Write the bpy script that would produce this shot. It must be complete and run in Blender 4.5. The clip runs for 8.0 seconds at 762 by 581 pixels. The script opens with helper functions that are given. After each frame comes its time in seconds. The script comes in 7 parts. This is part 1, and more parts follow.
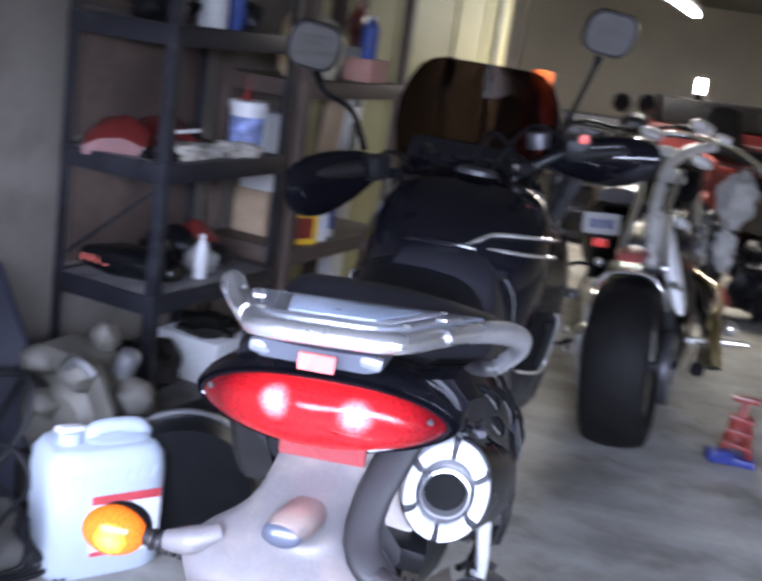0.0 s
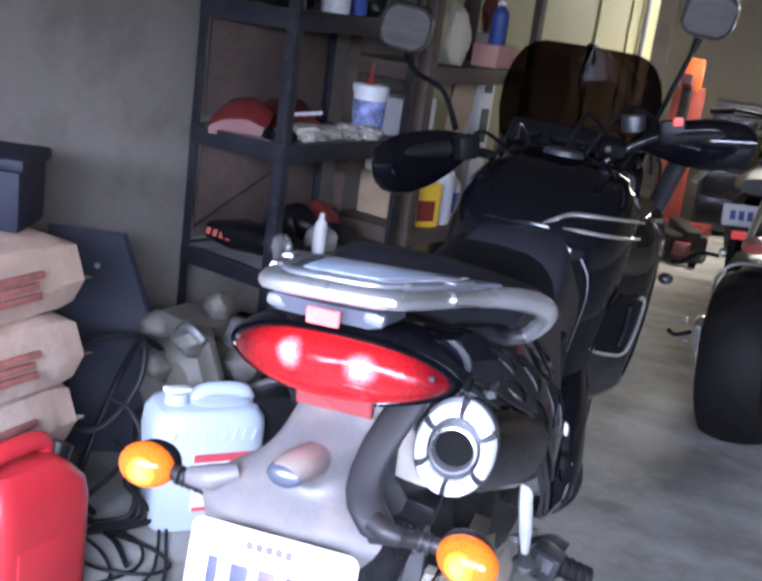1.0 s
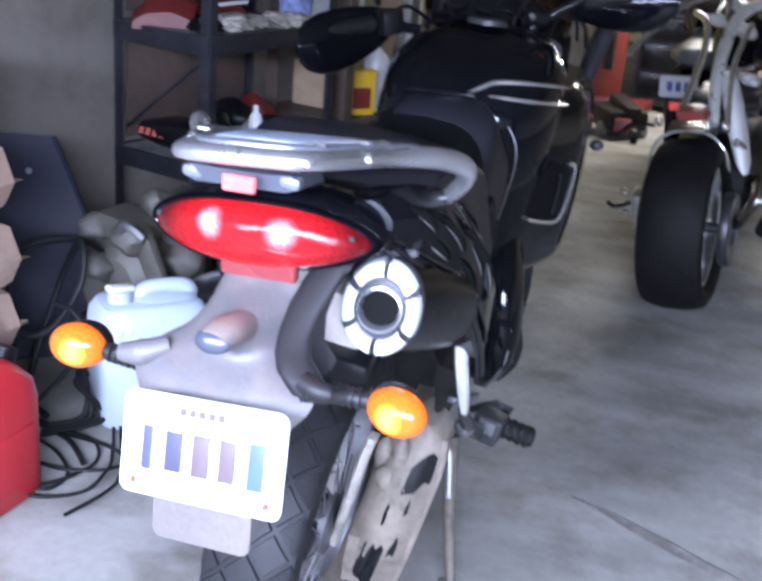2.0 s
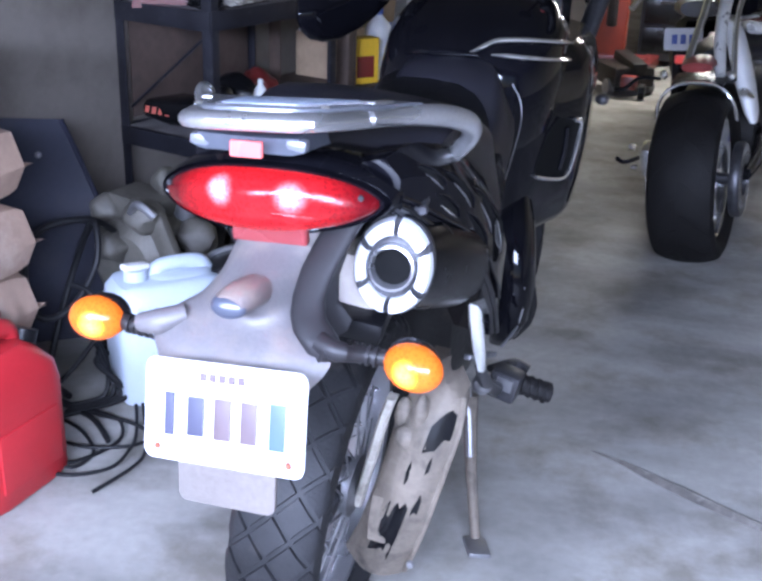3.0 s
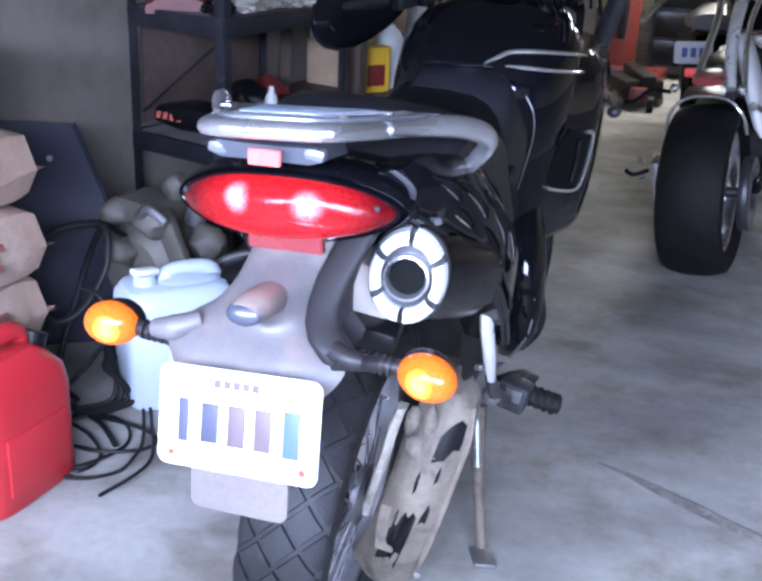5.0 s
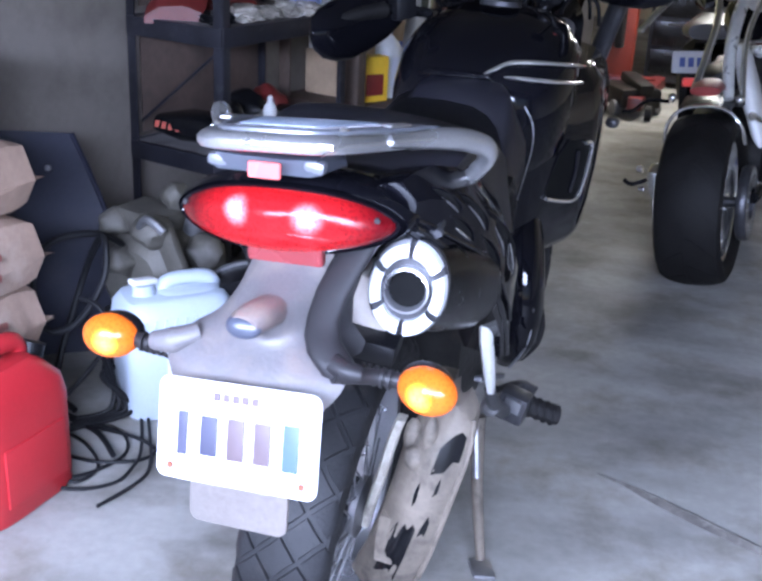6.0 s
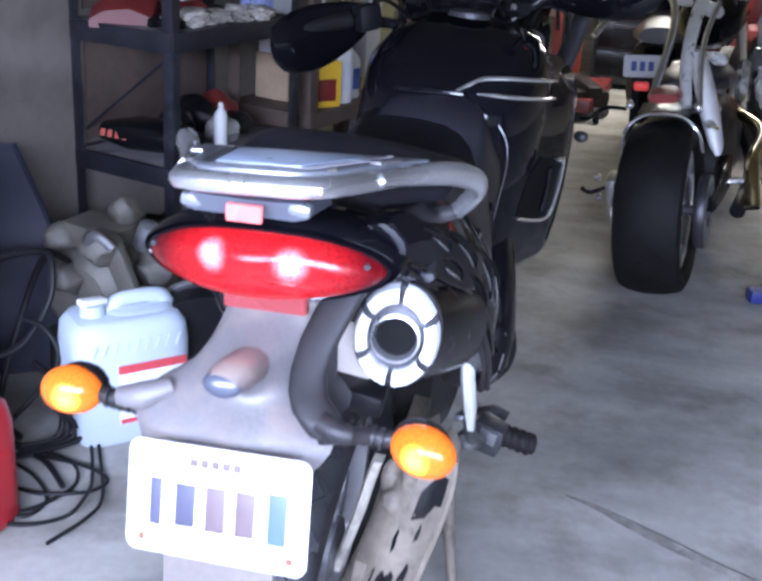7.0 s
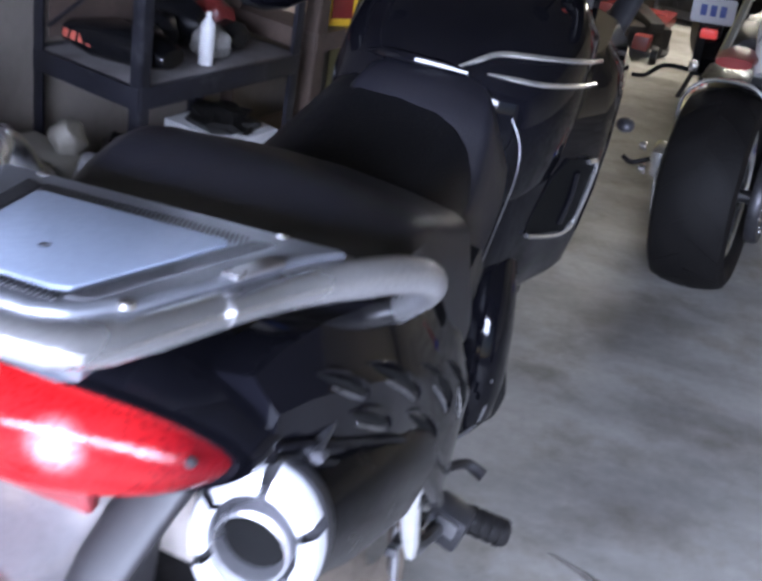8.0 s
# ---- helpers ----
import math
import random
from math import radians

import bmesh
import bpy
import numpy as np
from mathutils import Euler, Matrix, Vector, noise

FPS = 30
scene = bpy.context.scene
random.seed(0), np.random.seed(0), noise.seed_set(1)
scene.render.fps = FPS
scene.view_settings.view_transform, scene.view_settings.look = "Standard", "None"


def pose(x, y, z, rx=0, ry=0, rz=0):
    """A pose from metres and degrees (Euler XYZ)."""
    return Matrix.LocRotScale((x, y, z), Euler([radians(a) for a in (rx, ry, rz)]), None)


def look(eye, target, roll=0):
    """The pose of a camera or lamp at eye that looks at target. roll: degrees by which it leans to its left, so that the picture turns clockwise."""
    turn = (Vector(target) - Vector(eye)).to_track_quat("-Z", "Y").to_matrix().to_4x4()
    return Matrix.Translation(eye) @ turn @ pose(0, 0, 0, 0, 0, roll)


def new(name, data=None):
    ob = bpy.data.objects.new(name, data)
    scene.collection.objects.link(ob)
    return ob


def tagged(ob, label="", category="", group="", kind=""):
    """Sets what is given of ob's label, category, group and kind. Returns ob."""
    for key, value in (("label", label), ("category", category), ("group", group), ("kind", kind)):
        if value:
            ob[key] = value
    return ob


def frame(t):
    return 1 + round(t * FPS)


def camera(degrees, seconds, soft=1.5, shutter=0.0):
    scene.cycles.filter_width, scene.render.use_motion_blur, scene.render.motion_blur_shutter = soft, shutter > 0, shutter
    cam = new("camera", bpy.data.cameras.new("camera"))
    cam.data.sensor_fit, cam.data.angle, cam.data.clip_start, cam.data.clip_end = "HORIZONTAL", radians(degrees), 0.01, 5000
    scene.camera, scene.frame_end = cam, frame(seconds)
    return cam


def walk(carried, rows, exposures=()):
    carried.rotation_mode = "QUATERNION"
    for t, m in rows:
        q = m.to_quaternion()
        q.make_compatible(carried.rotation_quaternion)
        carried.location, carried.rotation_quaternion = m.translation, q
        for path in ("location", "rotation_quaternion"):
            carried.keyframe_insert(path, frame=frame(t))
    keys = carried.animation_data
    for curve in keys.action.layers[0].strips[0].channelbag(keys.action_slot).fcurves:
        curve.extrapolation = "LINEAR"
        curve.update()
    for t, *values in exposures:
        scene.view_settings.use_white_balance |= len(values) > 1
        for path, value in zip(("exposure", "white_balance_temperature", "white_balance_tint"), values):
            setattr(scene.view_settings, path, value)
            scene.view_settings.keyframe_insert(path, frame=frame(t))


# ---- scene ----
cam = camera(40.0, 8.0, soft=3.0, shutter=0.5)
PATH = [
    (0, (0.132, 0.349, 1.391), (0.155, 2.288, 0.903), 8.1),
    (0.3, (0.238, 0.334, 1.395), (0.03, 2.263, 0.91), 9.5),
    (0.5, (0.282, 0.313, 1.406), (0.049, 2.244, 0.937), 9.5),
    (1, (0.304, 0.299, 1.397), (0.025, 2.203, 0.851), 7.8),
    (1.5, (0.324, 0.292, 1.391), (0.079, 2.184, 0.789), 8.1),
    (2, (0.351, 0.281, 1.363), (0.184, 2.142, 0.648), 5.1),
    (2.2, (0.36, 0.273, 1.354), (0.201, 2.127, 0.621), 3.2),
    (3.3, (0.355, 0.262, 1.353), (0.165, 2.099, 0.585), 2.0),
    (3.5, (0.354, 0.26, 1.353), (0.165, 2.098, 0.586), 2.2),
    (4, (0.348, 0.259, 1.357), (0.142, 2.101, 0.605), 2.5),
    (4.5, (0.345, 0.259, 1.356), (0.142, 2.101, 0.603), 2.7),
    (6, (0.341, 0.264, 1.36), (0.146, 2.112, 0.622), 2.9),
    (6.5, (0.32, 0.276, 1.373), (0.147, 2.135, 0.658), 3.3),
    (7, (0.275, 0.367, 1.378), (0.194, 2.223, 0.636), 3.8),
    (7.2, (0.282, 0.46, 1.371), (0.165, 2.326, 0.661), 3.1),
    (7.5, (0.327, 0.642, 1.372), (0.125, 2.451, 0.542), 3.5),
    (7.8, (0.342, 0.809, 1.375), (0.18, 2.591, 0.482), 5.8),
    (8, (0.336, 0.898, 1.387), (0.23, 2.666, 0.46), 10.1),
]
walk(cam, [(t, look(eye, target, roll)) for t, eye, target, roll in PATH], exposures=[(0, 0.46, 5900, 20), (4, 0.34, 5550, 21), (7.5, 0.36, 5800, 20), (8, 0.48, 5950, 20)])

# ---- world and light ----
world = bpy.data.worlds.new("sky")
scene.world = world
world.use_nodes = True
wn = world.node_tree.nodes
sky = wn.new("ShaderNodeTexSky")
sky.sky_type = "NISHITA"
sky.sun_disc = False
sky.sun_elevation = radians(38)
sky.sun_rotation = radians(200)
wn["Background"].inputs[1].default_value = 0.12
world.node_tree.links.new(sky.outputs[0], wn["Background"].inputs[0])
scene.view_settings.exposure = 0.0


def lamp(name, kind, m, power, color, size=None, size_y=None):
    d = bpy.data.lights.new(name, kind)
    d.energy, d.color = power, color
    if kind == "AREA":
        d.shape, d.size, d.size_y = "RECTANGLE", size, size_y
    ob = new(name, d)
    ob.matrix_world = m
    return ob


sun = lamp("sun", "SUN", look((0, -6, 9), (1.5, 0.5, 0)), 0.7, (1.0, 0.95, 0.88))
sun.data.angle = radians(12)
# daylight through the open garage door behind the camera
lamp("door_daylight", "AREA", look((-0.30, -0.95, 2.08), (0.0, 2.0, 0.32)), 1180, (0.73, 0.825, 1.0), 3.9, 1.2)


# ---- materials ----
def mat(name, color, rough=0.5, metal=0.0, var=0.12, scale=6.0, bump=0.0, bscale=60.0, coat=0.0, dirt=None, dirt_amount=0.45, dirt_scale=5.0, glow=None, glow_power=0.0, spec=0.5, rvar=0.12):
    m = bpy.data.materials.new(name)
    m.use_nodes = True
    t = m.node_tree
    n, l = t.nodes, t.links
    p = n["Principled BSDF"]
    co = n.new("ShaderNodeTexCoord")
    big = n.new("ShaderNodeTexNoise")
    big.inputs["Scale"].default_value, big.inputs["Detail"].default_value = scale, 6
    l.new(co.outputs["Object"], big.inputs["Vector"])
    fine = n.new("ShaderNodeTexNoise")
    fine.inputs["Scale"].default_value, fine.inputs["Detail"].default_value = bscale, 4
    l.new(co.outputs["Object"], fine.inputs["Vector"])
    ramp = n.new("ShaderNodeValToRGB")
    lo = [max(0.0, c * (1 - 1.6 * var)) for c in color]
    hi = [min(1.0, c * (1 + 1.3 * var)) for c in color]
    ramp.color_ramp.elements[0].position, ramp.color_ramp.elements[0].color = 0.28, (*lo, 1)
    ramp.color_ramp.elements[1].position, ramp.color_ramp.elements[1].color = 0.72, (*hi, 1)
    mix0 = n.new("ShaderNodeMath")
    mix0.operation = "MULTIPLY_ADD"
    mix0.inputs[1].default_value = 0.3
    l.new(fine.outputs["Fac"], mix0.inputs[0])
    sub = n.new("ShaderNodeMath")
    sub.operation = "MULTIPLY"
    sub.inputs[1].default_value = 0.7
    l.new(big.outputs["Fac"], sub.inputs[0])
    l.new(sub.outputs[0], mix0.inputs[2])
    l.new(mix0.outputs[0], ramp.inputs[0])
    out = ramp.outputs[0]
    if dirt:
        dn = n.new("ShaderNodeTexNoise")
        dn.inputs["Scale"].default_value, dn.inputs["Detail"].default_value, dn.inputs["Roughness"].default_value = dirt_scale, 9, 0.65
        l.new(co.outputs["Object"], dn.inputs["Vector"])
        dr = n.new("ShaderNodeValToRGB")
        dr.color_ramp.elements[0].position = 1 - dirt_amount - 0.09
        dr.color_ramp.elements[1].position = 1 - dirt_amount + 0.09
        l.new(dn.outputs["Fac"], dr.inputs[0])
        mx = n.new("ShaderNodeMix")
        mx.data_type = "RGBA"
        mx.inputs[7].default_value = (*dirt, 1)
        l.new(dr.outputs[0], mx.inputs[0])
        l.new(out, mx.inputs[6])
        out = mx.outputs[2]
    l.new(out, p.inputs["Base Color"])
    rr = n.new("ShaderNodeMapRange")
    rr.inputs[3].default_value, rr.inputs[4].default_value = max(0.02, rough - rvar), min(1.0, rough + rvar)
    l.new(big.outputs["Fac"], rr.inputs[0])
    l.new(rr.outputs[0], p.inputs["Roughness"])
    p.inputs["Metallic"].default_value = metal
    p.inputs["Coat Weight"].default_value = coat
    p.inputs["Coat Roughness"].default_value = 0.05
    p.inputs["Specular IOR Level"].default_value = spec
    if bump:
        b = n.new("ShaderNodeBump")
        b.inputs["Strength"].default_value, b.inputs["Distance"].default_value = bump, 0.004
        l.new(fine.outputs["Fac"], b.inputs["Height"])
        l.new(b.outputs[0], p.inputs["Normal"])
    if glow:
        p.inputs["Emission Color"].default_value = (*glow, 1)
        p.inputs["Emission Strength"].default_value = glow_power
    return m


BLACK_GLOSS = mat("black_gloss_paint", (0.0035, 0.0035, 0.005), 0.06, 0, 0.3, 9, 0.0, 80, 0.0, spec=0.22, rvar=0.03)
BLACK_PLASTIC = mat("black_plastic", (0.006, 0.006, 0.007), 0.36, 0, 0.25, 12, 0.2, 220, spec=0.16)
BLACK_SATIN = mat("black_satin", (0.006, 0.006, 0.007), 0.22, 0, 0.3, 10, 0.05, 90, 0.0, spec=0.26)
VINYL = mat("seat_vinyl", (0.007, 0.007, 0.011), 0.34, 0, 0.25, 8, 0.15, 420, spec=0.80, rvar=0.06)
RUBBER = mat("tyre_rubber", (0.013, 0.013, 0.014), 0.6, 0, 0.3, 14, 0.3, 160, dirt=(0.035, 0.032, 0.030), dirt_amount=0.36, dirt_scale=12, spec=0.25)
RUBBER_CLEAN = mat("fat_tyre_rubber", (0.008, 0.0075, 0.0075), 0.62, 0, 0.3, 9, 0.35, 120, spec=0.16)
ALU = mat("brushed_aluminium", (0.46, 0.46, 0.48), 0.30, 0.85, 0.12, 8, 0.12, 260)
RACK_SILVER = mat("worn_silver_casting", (0.50, 0.50, 0.51), 0.27, 0.85, 0.16, 8, 0.10, 240, dirt=(0.36, 0.36, 0.35), dirt_amount=0.36)
ALU_PAINT = mat("silver_paint", (0.19, 0.20, 0.225), 0.36, 0.5, 0.10, 7, 0.10, 240, dirt=(0.17, 0.17, 0.18), dirt_amount=0.35)
ALU_PANEL = mat("pale_grey_panel", (0.28, 0.33, 0.42), 0.40, 0.15, 0.12, 6, 0.15, 160, dirt=(0.24, 0.28, 0.35), dirt_amount=0.38)
CAP = mat("exhaust_end_cap", (0.72, 0.73, 0.76), 0.36, 0.35, 0.08, 9, 0.1, 120, dirt=(0.55, 0.55, 0.56), dirt_amount=0.28)
CHROME = mat("chrome", (0.90, 0.90, 0.90), 0.16, 0.94, 0.05, 10, 0, 60, rvar=0.05)
# half-metal with a pale colour in place of mirrored daylight
DAYLIT_METAL = mat("daylit_metal", (0.82, 0.82, 0.80), 0.30, 0.55, 0.12, 16, 0.15, 90, rvar=0.1)
BRASS_PIPE = mat("heat_tinted_chrome", (0.62, 0.52, 0.28), 0.16, 1.0, 0.25, 8, 0, 60)
STEEL = mat("dull_steel", (0.30, 0.30, 0.31), 0.42, 0.85, 0.2, 12, 0.1, 90)
DARK_STEEL = mat("dark_steel", (0.055, 0.055, 0.06), 0.38, 0.6, 0.3, 12, 0.15, 90)
FLAP = mat("dusty_flap_rubber", (0.115, 0.098, 0.088), 0.65, 0, 0.18, 6, 0.3, 120, dirt=(0.085, 0.075, 0.068), dirt_amount=0.40, dirt_scale=10)
FENDER = mat("dusty_fender_plastic", (0.095, 0.088, 0.090), 0.5, 0, 0.15, 5, 0.2, 180, dirt=(0.150, 0.125, 0.108), dirt_amount=0.42, dirt_scale=7)
# mudguard plastic again, its colour browned for the shading on the lamp nose
NOSE = mat("brown_shaded_plastic", (0.100, 0.078, 0.074), 0.5, 0, 0.2, 9, 0.2, 180, dirt=(0.145, 0.110, 0.092), dirt_amount=0.45, dirt_scale=14)
FENDER_DARK = mat("dusty_dark_plastic", (0.013, 0.012, 0.013), 0.48, 0, 0.2, 6, 0.04, 180, dirt=(0.026, 0.022, 0.020), dirt_amount=0.38, dirt_scale=9, spec=0.3)
MUD = mat("muddy_guard", (0.135, 0.112, 0.088), 0.7, 0, 0.3, 9, 0.5, 90, dirt=(0.035, 0.030, 0.025), dirt_amount=0.40, dirt_scale=11)
PALE_MUD = mat("dried_pale_mud", (0.36, 0.33, 0.28), 0.75, 0, 0.25, 14, 0.4, 120, dirt=(0.16, 0.14, 0.12), dirt_amount=0.40, dirt_scale=16)
REFLECTOR = mat("red_reflector", (0.17, 0.026, 0.028), 0.28, 0, 0.08, 10, 0.2, 300)
PLATE = mat("number_plate_white", (0.52, 0.52, 0.55), 0.4, 0, 0.05, 8, 0.05, 90)
PLATE_INK = mat("plate_ink", (0.035, 0.035, 0.060), 0.5, 0, 0.1, 20)
PLATE_FADED = mat("plate_faded_ink", (0.085, 0.060, 0.065), 0.5, 0, 0.1, 20)
PLATE_BLUE = mat("plate_blue_ink", (0.05, 0.08, 0.30), 0.5, 0, 0.1, 20)
RUST = mat("rusty_bolt", (0.20, 0.06, 0.03), 0.7, 0.3, 0.3, 60, 0.3, 200)
TAN_BOX = mat("pale_plastic_box", (0.42, 0.38, 0.34), 0.5, 0, 0.1, 9, 0.1, 140)
MIRROR = mat("mirror_glass", (0.30, 0.305, 0.31), 0.03, 1.0, 0.02, 3, 0, 60, rvar=0.02)
RED_PAINT = mat("red_paint", (0.19, 0.022, 0.018), 0.32, 0, 0.18, 8, 0.05, 90, 0.2)
ORANGE_RED = mat("hoist_orange_red", (0.22, 0.032, 0.015), 0.42, 0, 0.15, 8, 0.08, 90)
DARK_RED = mat("dark_red_paint", (0.12, 0.018, 0.016), 0.35, 0, 0.2, 8, 0.05, 90)
ORANGE = mat("orange_plastic", (0.50, 0.10, 0.015), 0.42, 0, 0.12, 8, 0.05, 90)
BLUE_DARK = mat("dark_blue_plastic", (0.02, 0.03, 0.16), 0.4, 0, 0.2, 8, 0.05, 90)
RED_CAN = mat("red_fuel_can_plastic", (0.37, 0.018, 0.024), 0.38, 0, 0.10, 5, 0.12, 130, dirt=(0.27, 0.02, 0.025), dirt_amount=0.35, dirt_scale=4)
JUG = mat("milky_plastic", (0.39, 0.44, 0.50), 0.42, 0, 0.05, 4, 0.08, 120)
LABEL_WHITE = mat("label_white", (0.58, 0.60, 0.66), 0.5, 0, 0.04, 8)
LABEL_RED = mat("label_red", (0.45, 0.05, 0.06), 0.5, 0, 0.15, 20)
PAPER = mat("kraft_paper", (0.31, 0.21, 0.155), 0.72, 0, 0.18, 6, 0.6, 45, dirt=(0.41, 0.32, 0.26), dirt_amount=0.38, dirt_scale=4)
PAPER_INK = mat("faded_red_print", (0.22, 0.07, 0.055), 0.75, 0, 0.25, 30)
SHELF_STEEL = mat("shelf_black_steel", (0.018, 0.018, 0.024), 0.42, 0.2, 0.3, 9, 0.1, 120, dirt=(0.05, 0.05, 0.055), dirt_amount=0.35, dirt_scale=14)
DECK = mat("dusty_shelf_deck", (0.16, 0.15, 0.15), 0.7, 0, 0.25, 8, 0.3, 80, dirt=(0.07, 0.06, 0.055), dirt_amount=0.42)
CLEAR_BAG = mat("dusty_clear_plastic", (0.40, 0.37, 0.32), 0.22, 0, 0.35, 18, 0.6, 60)
WHITE_PLASTIC = mat("white_plastic", (0.66, 0.66, 0.66), 0.42, 0, 0.08, 8, 0.06, 90)
CREAM = mat("cream_paint", (0.62, 0.58, 0.44), 0.5, 0, 0.08, 6, 0.06, 90)
CARD = mat("cardboard", (0.36, 0.26, 0.17), 0.75, 0, 0.15, 9, 0.3, 60)
PINKISH = mat("salmon_card", (0.55, 0.30, 0.24), 0.7, 0, 0.12, 9, 0.2, 60)
YELLOW = mat("yellow_label", (0.80, 0.50, 0.03), 0.45, 0, 0.08, 10)
BLUE_LABEL = mat("blue_label", (0.05, 0.09, 0.32), 0.45, 0, 0.2, 20)
SLATE = mat("slate_blue_panel", (0.012, 0.013, 0.024), 0.62, 0, 0.25, 4, 0.2, 70, dirt=(0.022, 0.022, 0.030), dirt_amount=0.4, spec=0.22)
CAST = mat("greenish_casting", (0.085, 0.078, 0.064), 0.6, 0.2, 0.25, 9, 0.4, 90, dirt=(0.05, 0.045, 0.04), dirt_amount=0.4)
CABLE = mat("black_rubber_cable", (0.008, 0.008, 0.009), 0.55, 0, 0.2, 12, 0.1, 200, spec=0.2)
RAG = mat("grey_rag", (0.34, 0.33, 0.31), 0.9, 0, 0.25, 14, 0.7, 90)
# matte black that paints in the shade inside holes, slots and scoops
DARK_OPENING = mat("dark_opening", (0.004, 0.004, 0.004), 0.9, 0, 0.2, 30, spec=0.1)
GREASE = mat("oily_black_metal", (0.02, 0.019, 0.018), 0.4, 0.4, 0.4, 14, 0.3, 90, dirt=(0.07, 0.055, 0.045), dirt_amount=0.36)


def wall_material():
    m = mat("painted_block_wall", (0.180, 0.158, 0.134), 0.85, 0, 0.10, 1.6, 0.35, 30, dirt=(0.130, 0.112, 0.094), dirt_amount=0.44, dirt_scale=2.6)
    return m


def floor_material():
    m = mat("worn_concrete", (0.285, 0.275, 0.255), 0.62, 0, 0.18, 1.7, 0.25, 38, dirt=(0.165, 0.152, 0.128), dirt_amount=0.44, dirt_scale=3.4, rvar=0.18)
    t = m.node_tree
    n, l = t.nodes, t.links
    p = n["Principled BSDF"]
    co = n.new("ShaderNodeTexCoord")
    mp = n.new("ShaderNodeMapping")
    mp.inputs["Scale"].default_value = (1.0, 1.9, 1.0)
    mp.inputs["Rotation"].default_value = (0, 0, 0.35)
    sm = n.new("ShaderNodeTexNoise")
    sm.inputs["Scale"].default_value, sm.inputs["Detail"].default_value = 2.4, 8
    l.new(co.outputs["Object"], mp.inputs[0])
    l.new(mp.outputs[0], sm.inputs["Vector"])
    rp = n.new("ShaderNodeValToRGB")
    rp.color_ramp.elements[0].position, rp.color_ramp.elements[0].color = 0.36, (0.62, 0.62, 0.62, 1)
    rp.color_ramp.elements[1].position, rp.color_ramp.elements[1].color = 0.62, (1.12, 1.12, 1.12, 1)
    l.new(sm.outputs["Fac"], rp.inputs[0])
    old = p.inputs["Base Color"].links[0].from_socket
    mx = n.new("ShaderNodeMix")
    mx.data_type, mx.blend_type = "RGBA", "MULTIPLY"
    mx.inputs[0].default_value = 0.8
    l.new(old, mx.inputs[6])
    l.new(rp.outputs[0], mx.inputs[7])
    l.new(mx.outputs[2], p.inputs["Base Color"])
    return m


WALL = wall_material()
FLOOR = floor_material()
YELLOW_WALL = mat("yellowed_panel_paint", (0.37, 0.345, 0.175), 0.62, 0, 0.07, 2.0, 0.1, 50, dirt=(0.29, 0.265, 0.150), dirt_amount=0.34, dirt_scale=1.6)
BACK_WALL = mat("drab_back_wall", (0.56, 0.51, 0.40), 0.8, 0, 0.10, 1.2, 0.2, 30)
CEIL = mat("ceiling_paint", (0.24, 0.225, 0.175), 0.8, 0, 0.06, 1.2, 0.15, 30)
TUBE_GLOW = mat("fluorescent_tube", (0.9, 0.92, 0.85), 0.4, 0, 0.02, 4, glow=(1.0, 0.97, 0.82), glow_power=70)
# glow of the added reflection streak, strong enough to brighten the back wall
STREAK_GLOW = mat("streak_glow", (0.9, 0.92, 0.85), 0.4, 0, 0.02, 4, glow=(1.0, 0.97, 0.86), glow_power=320)


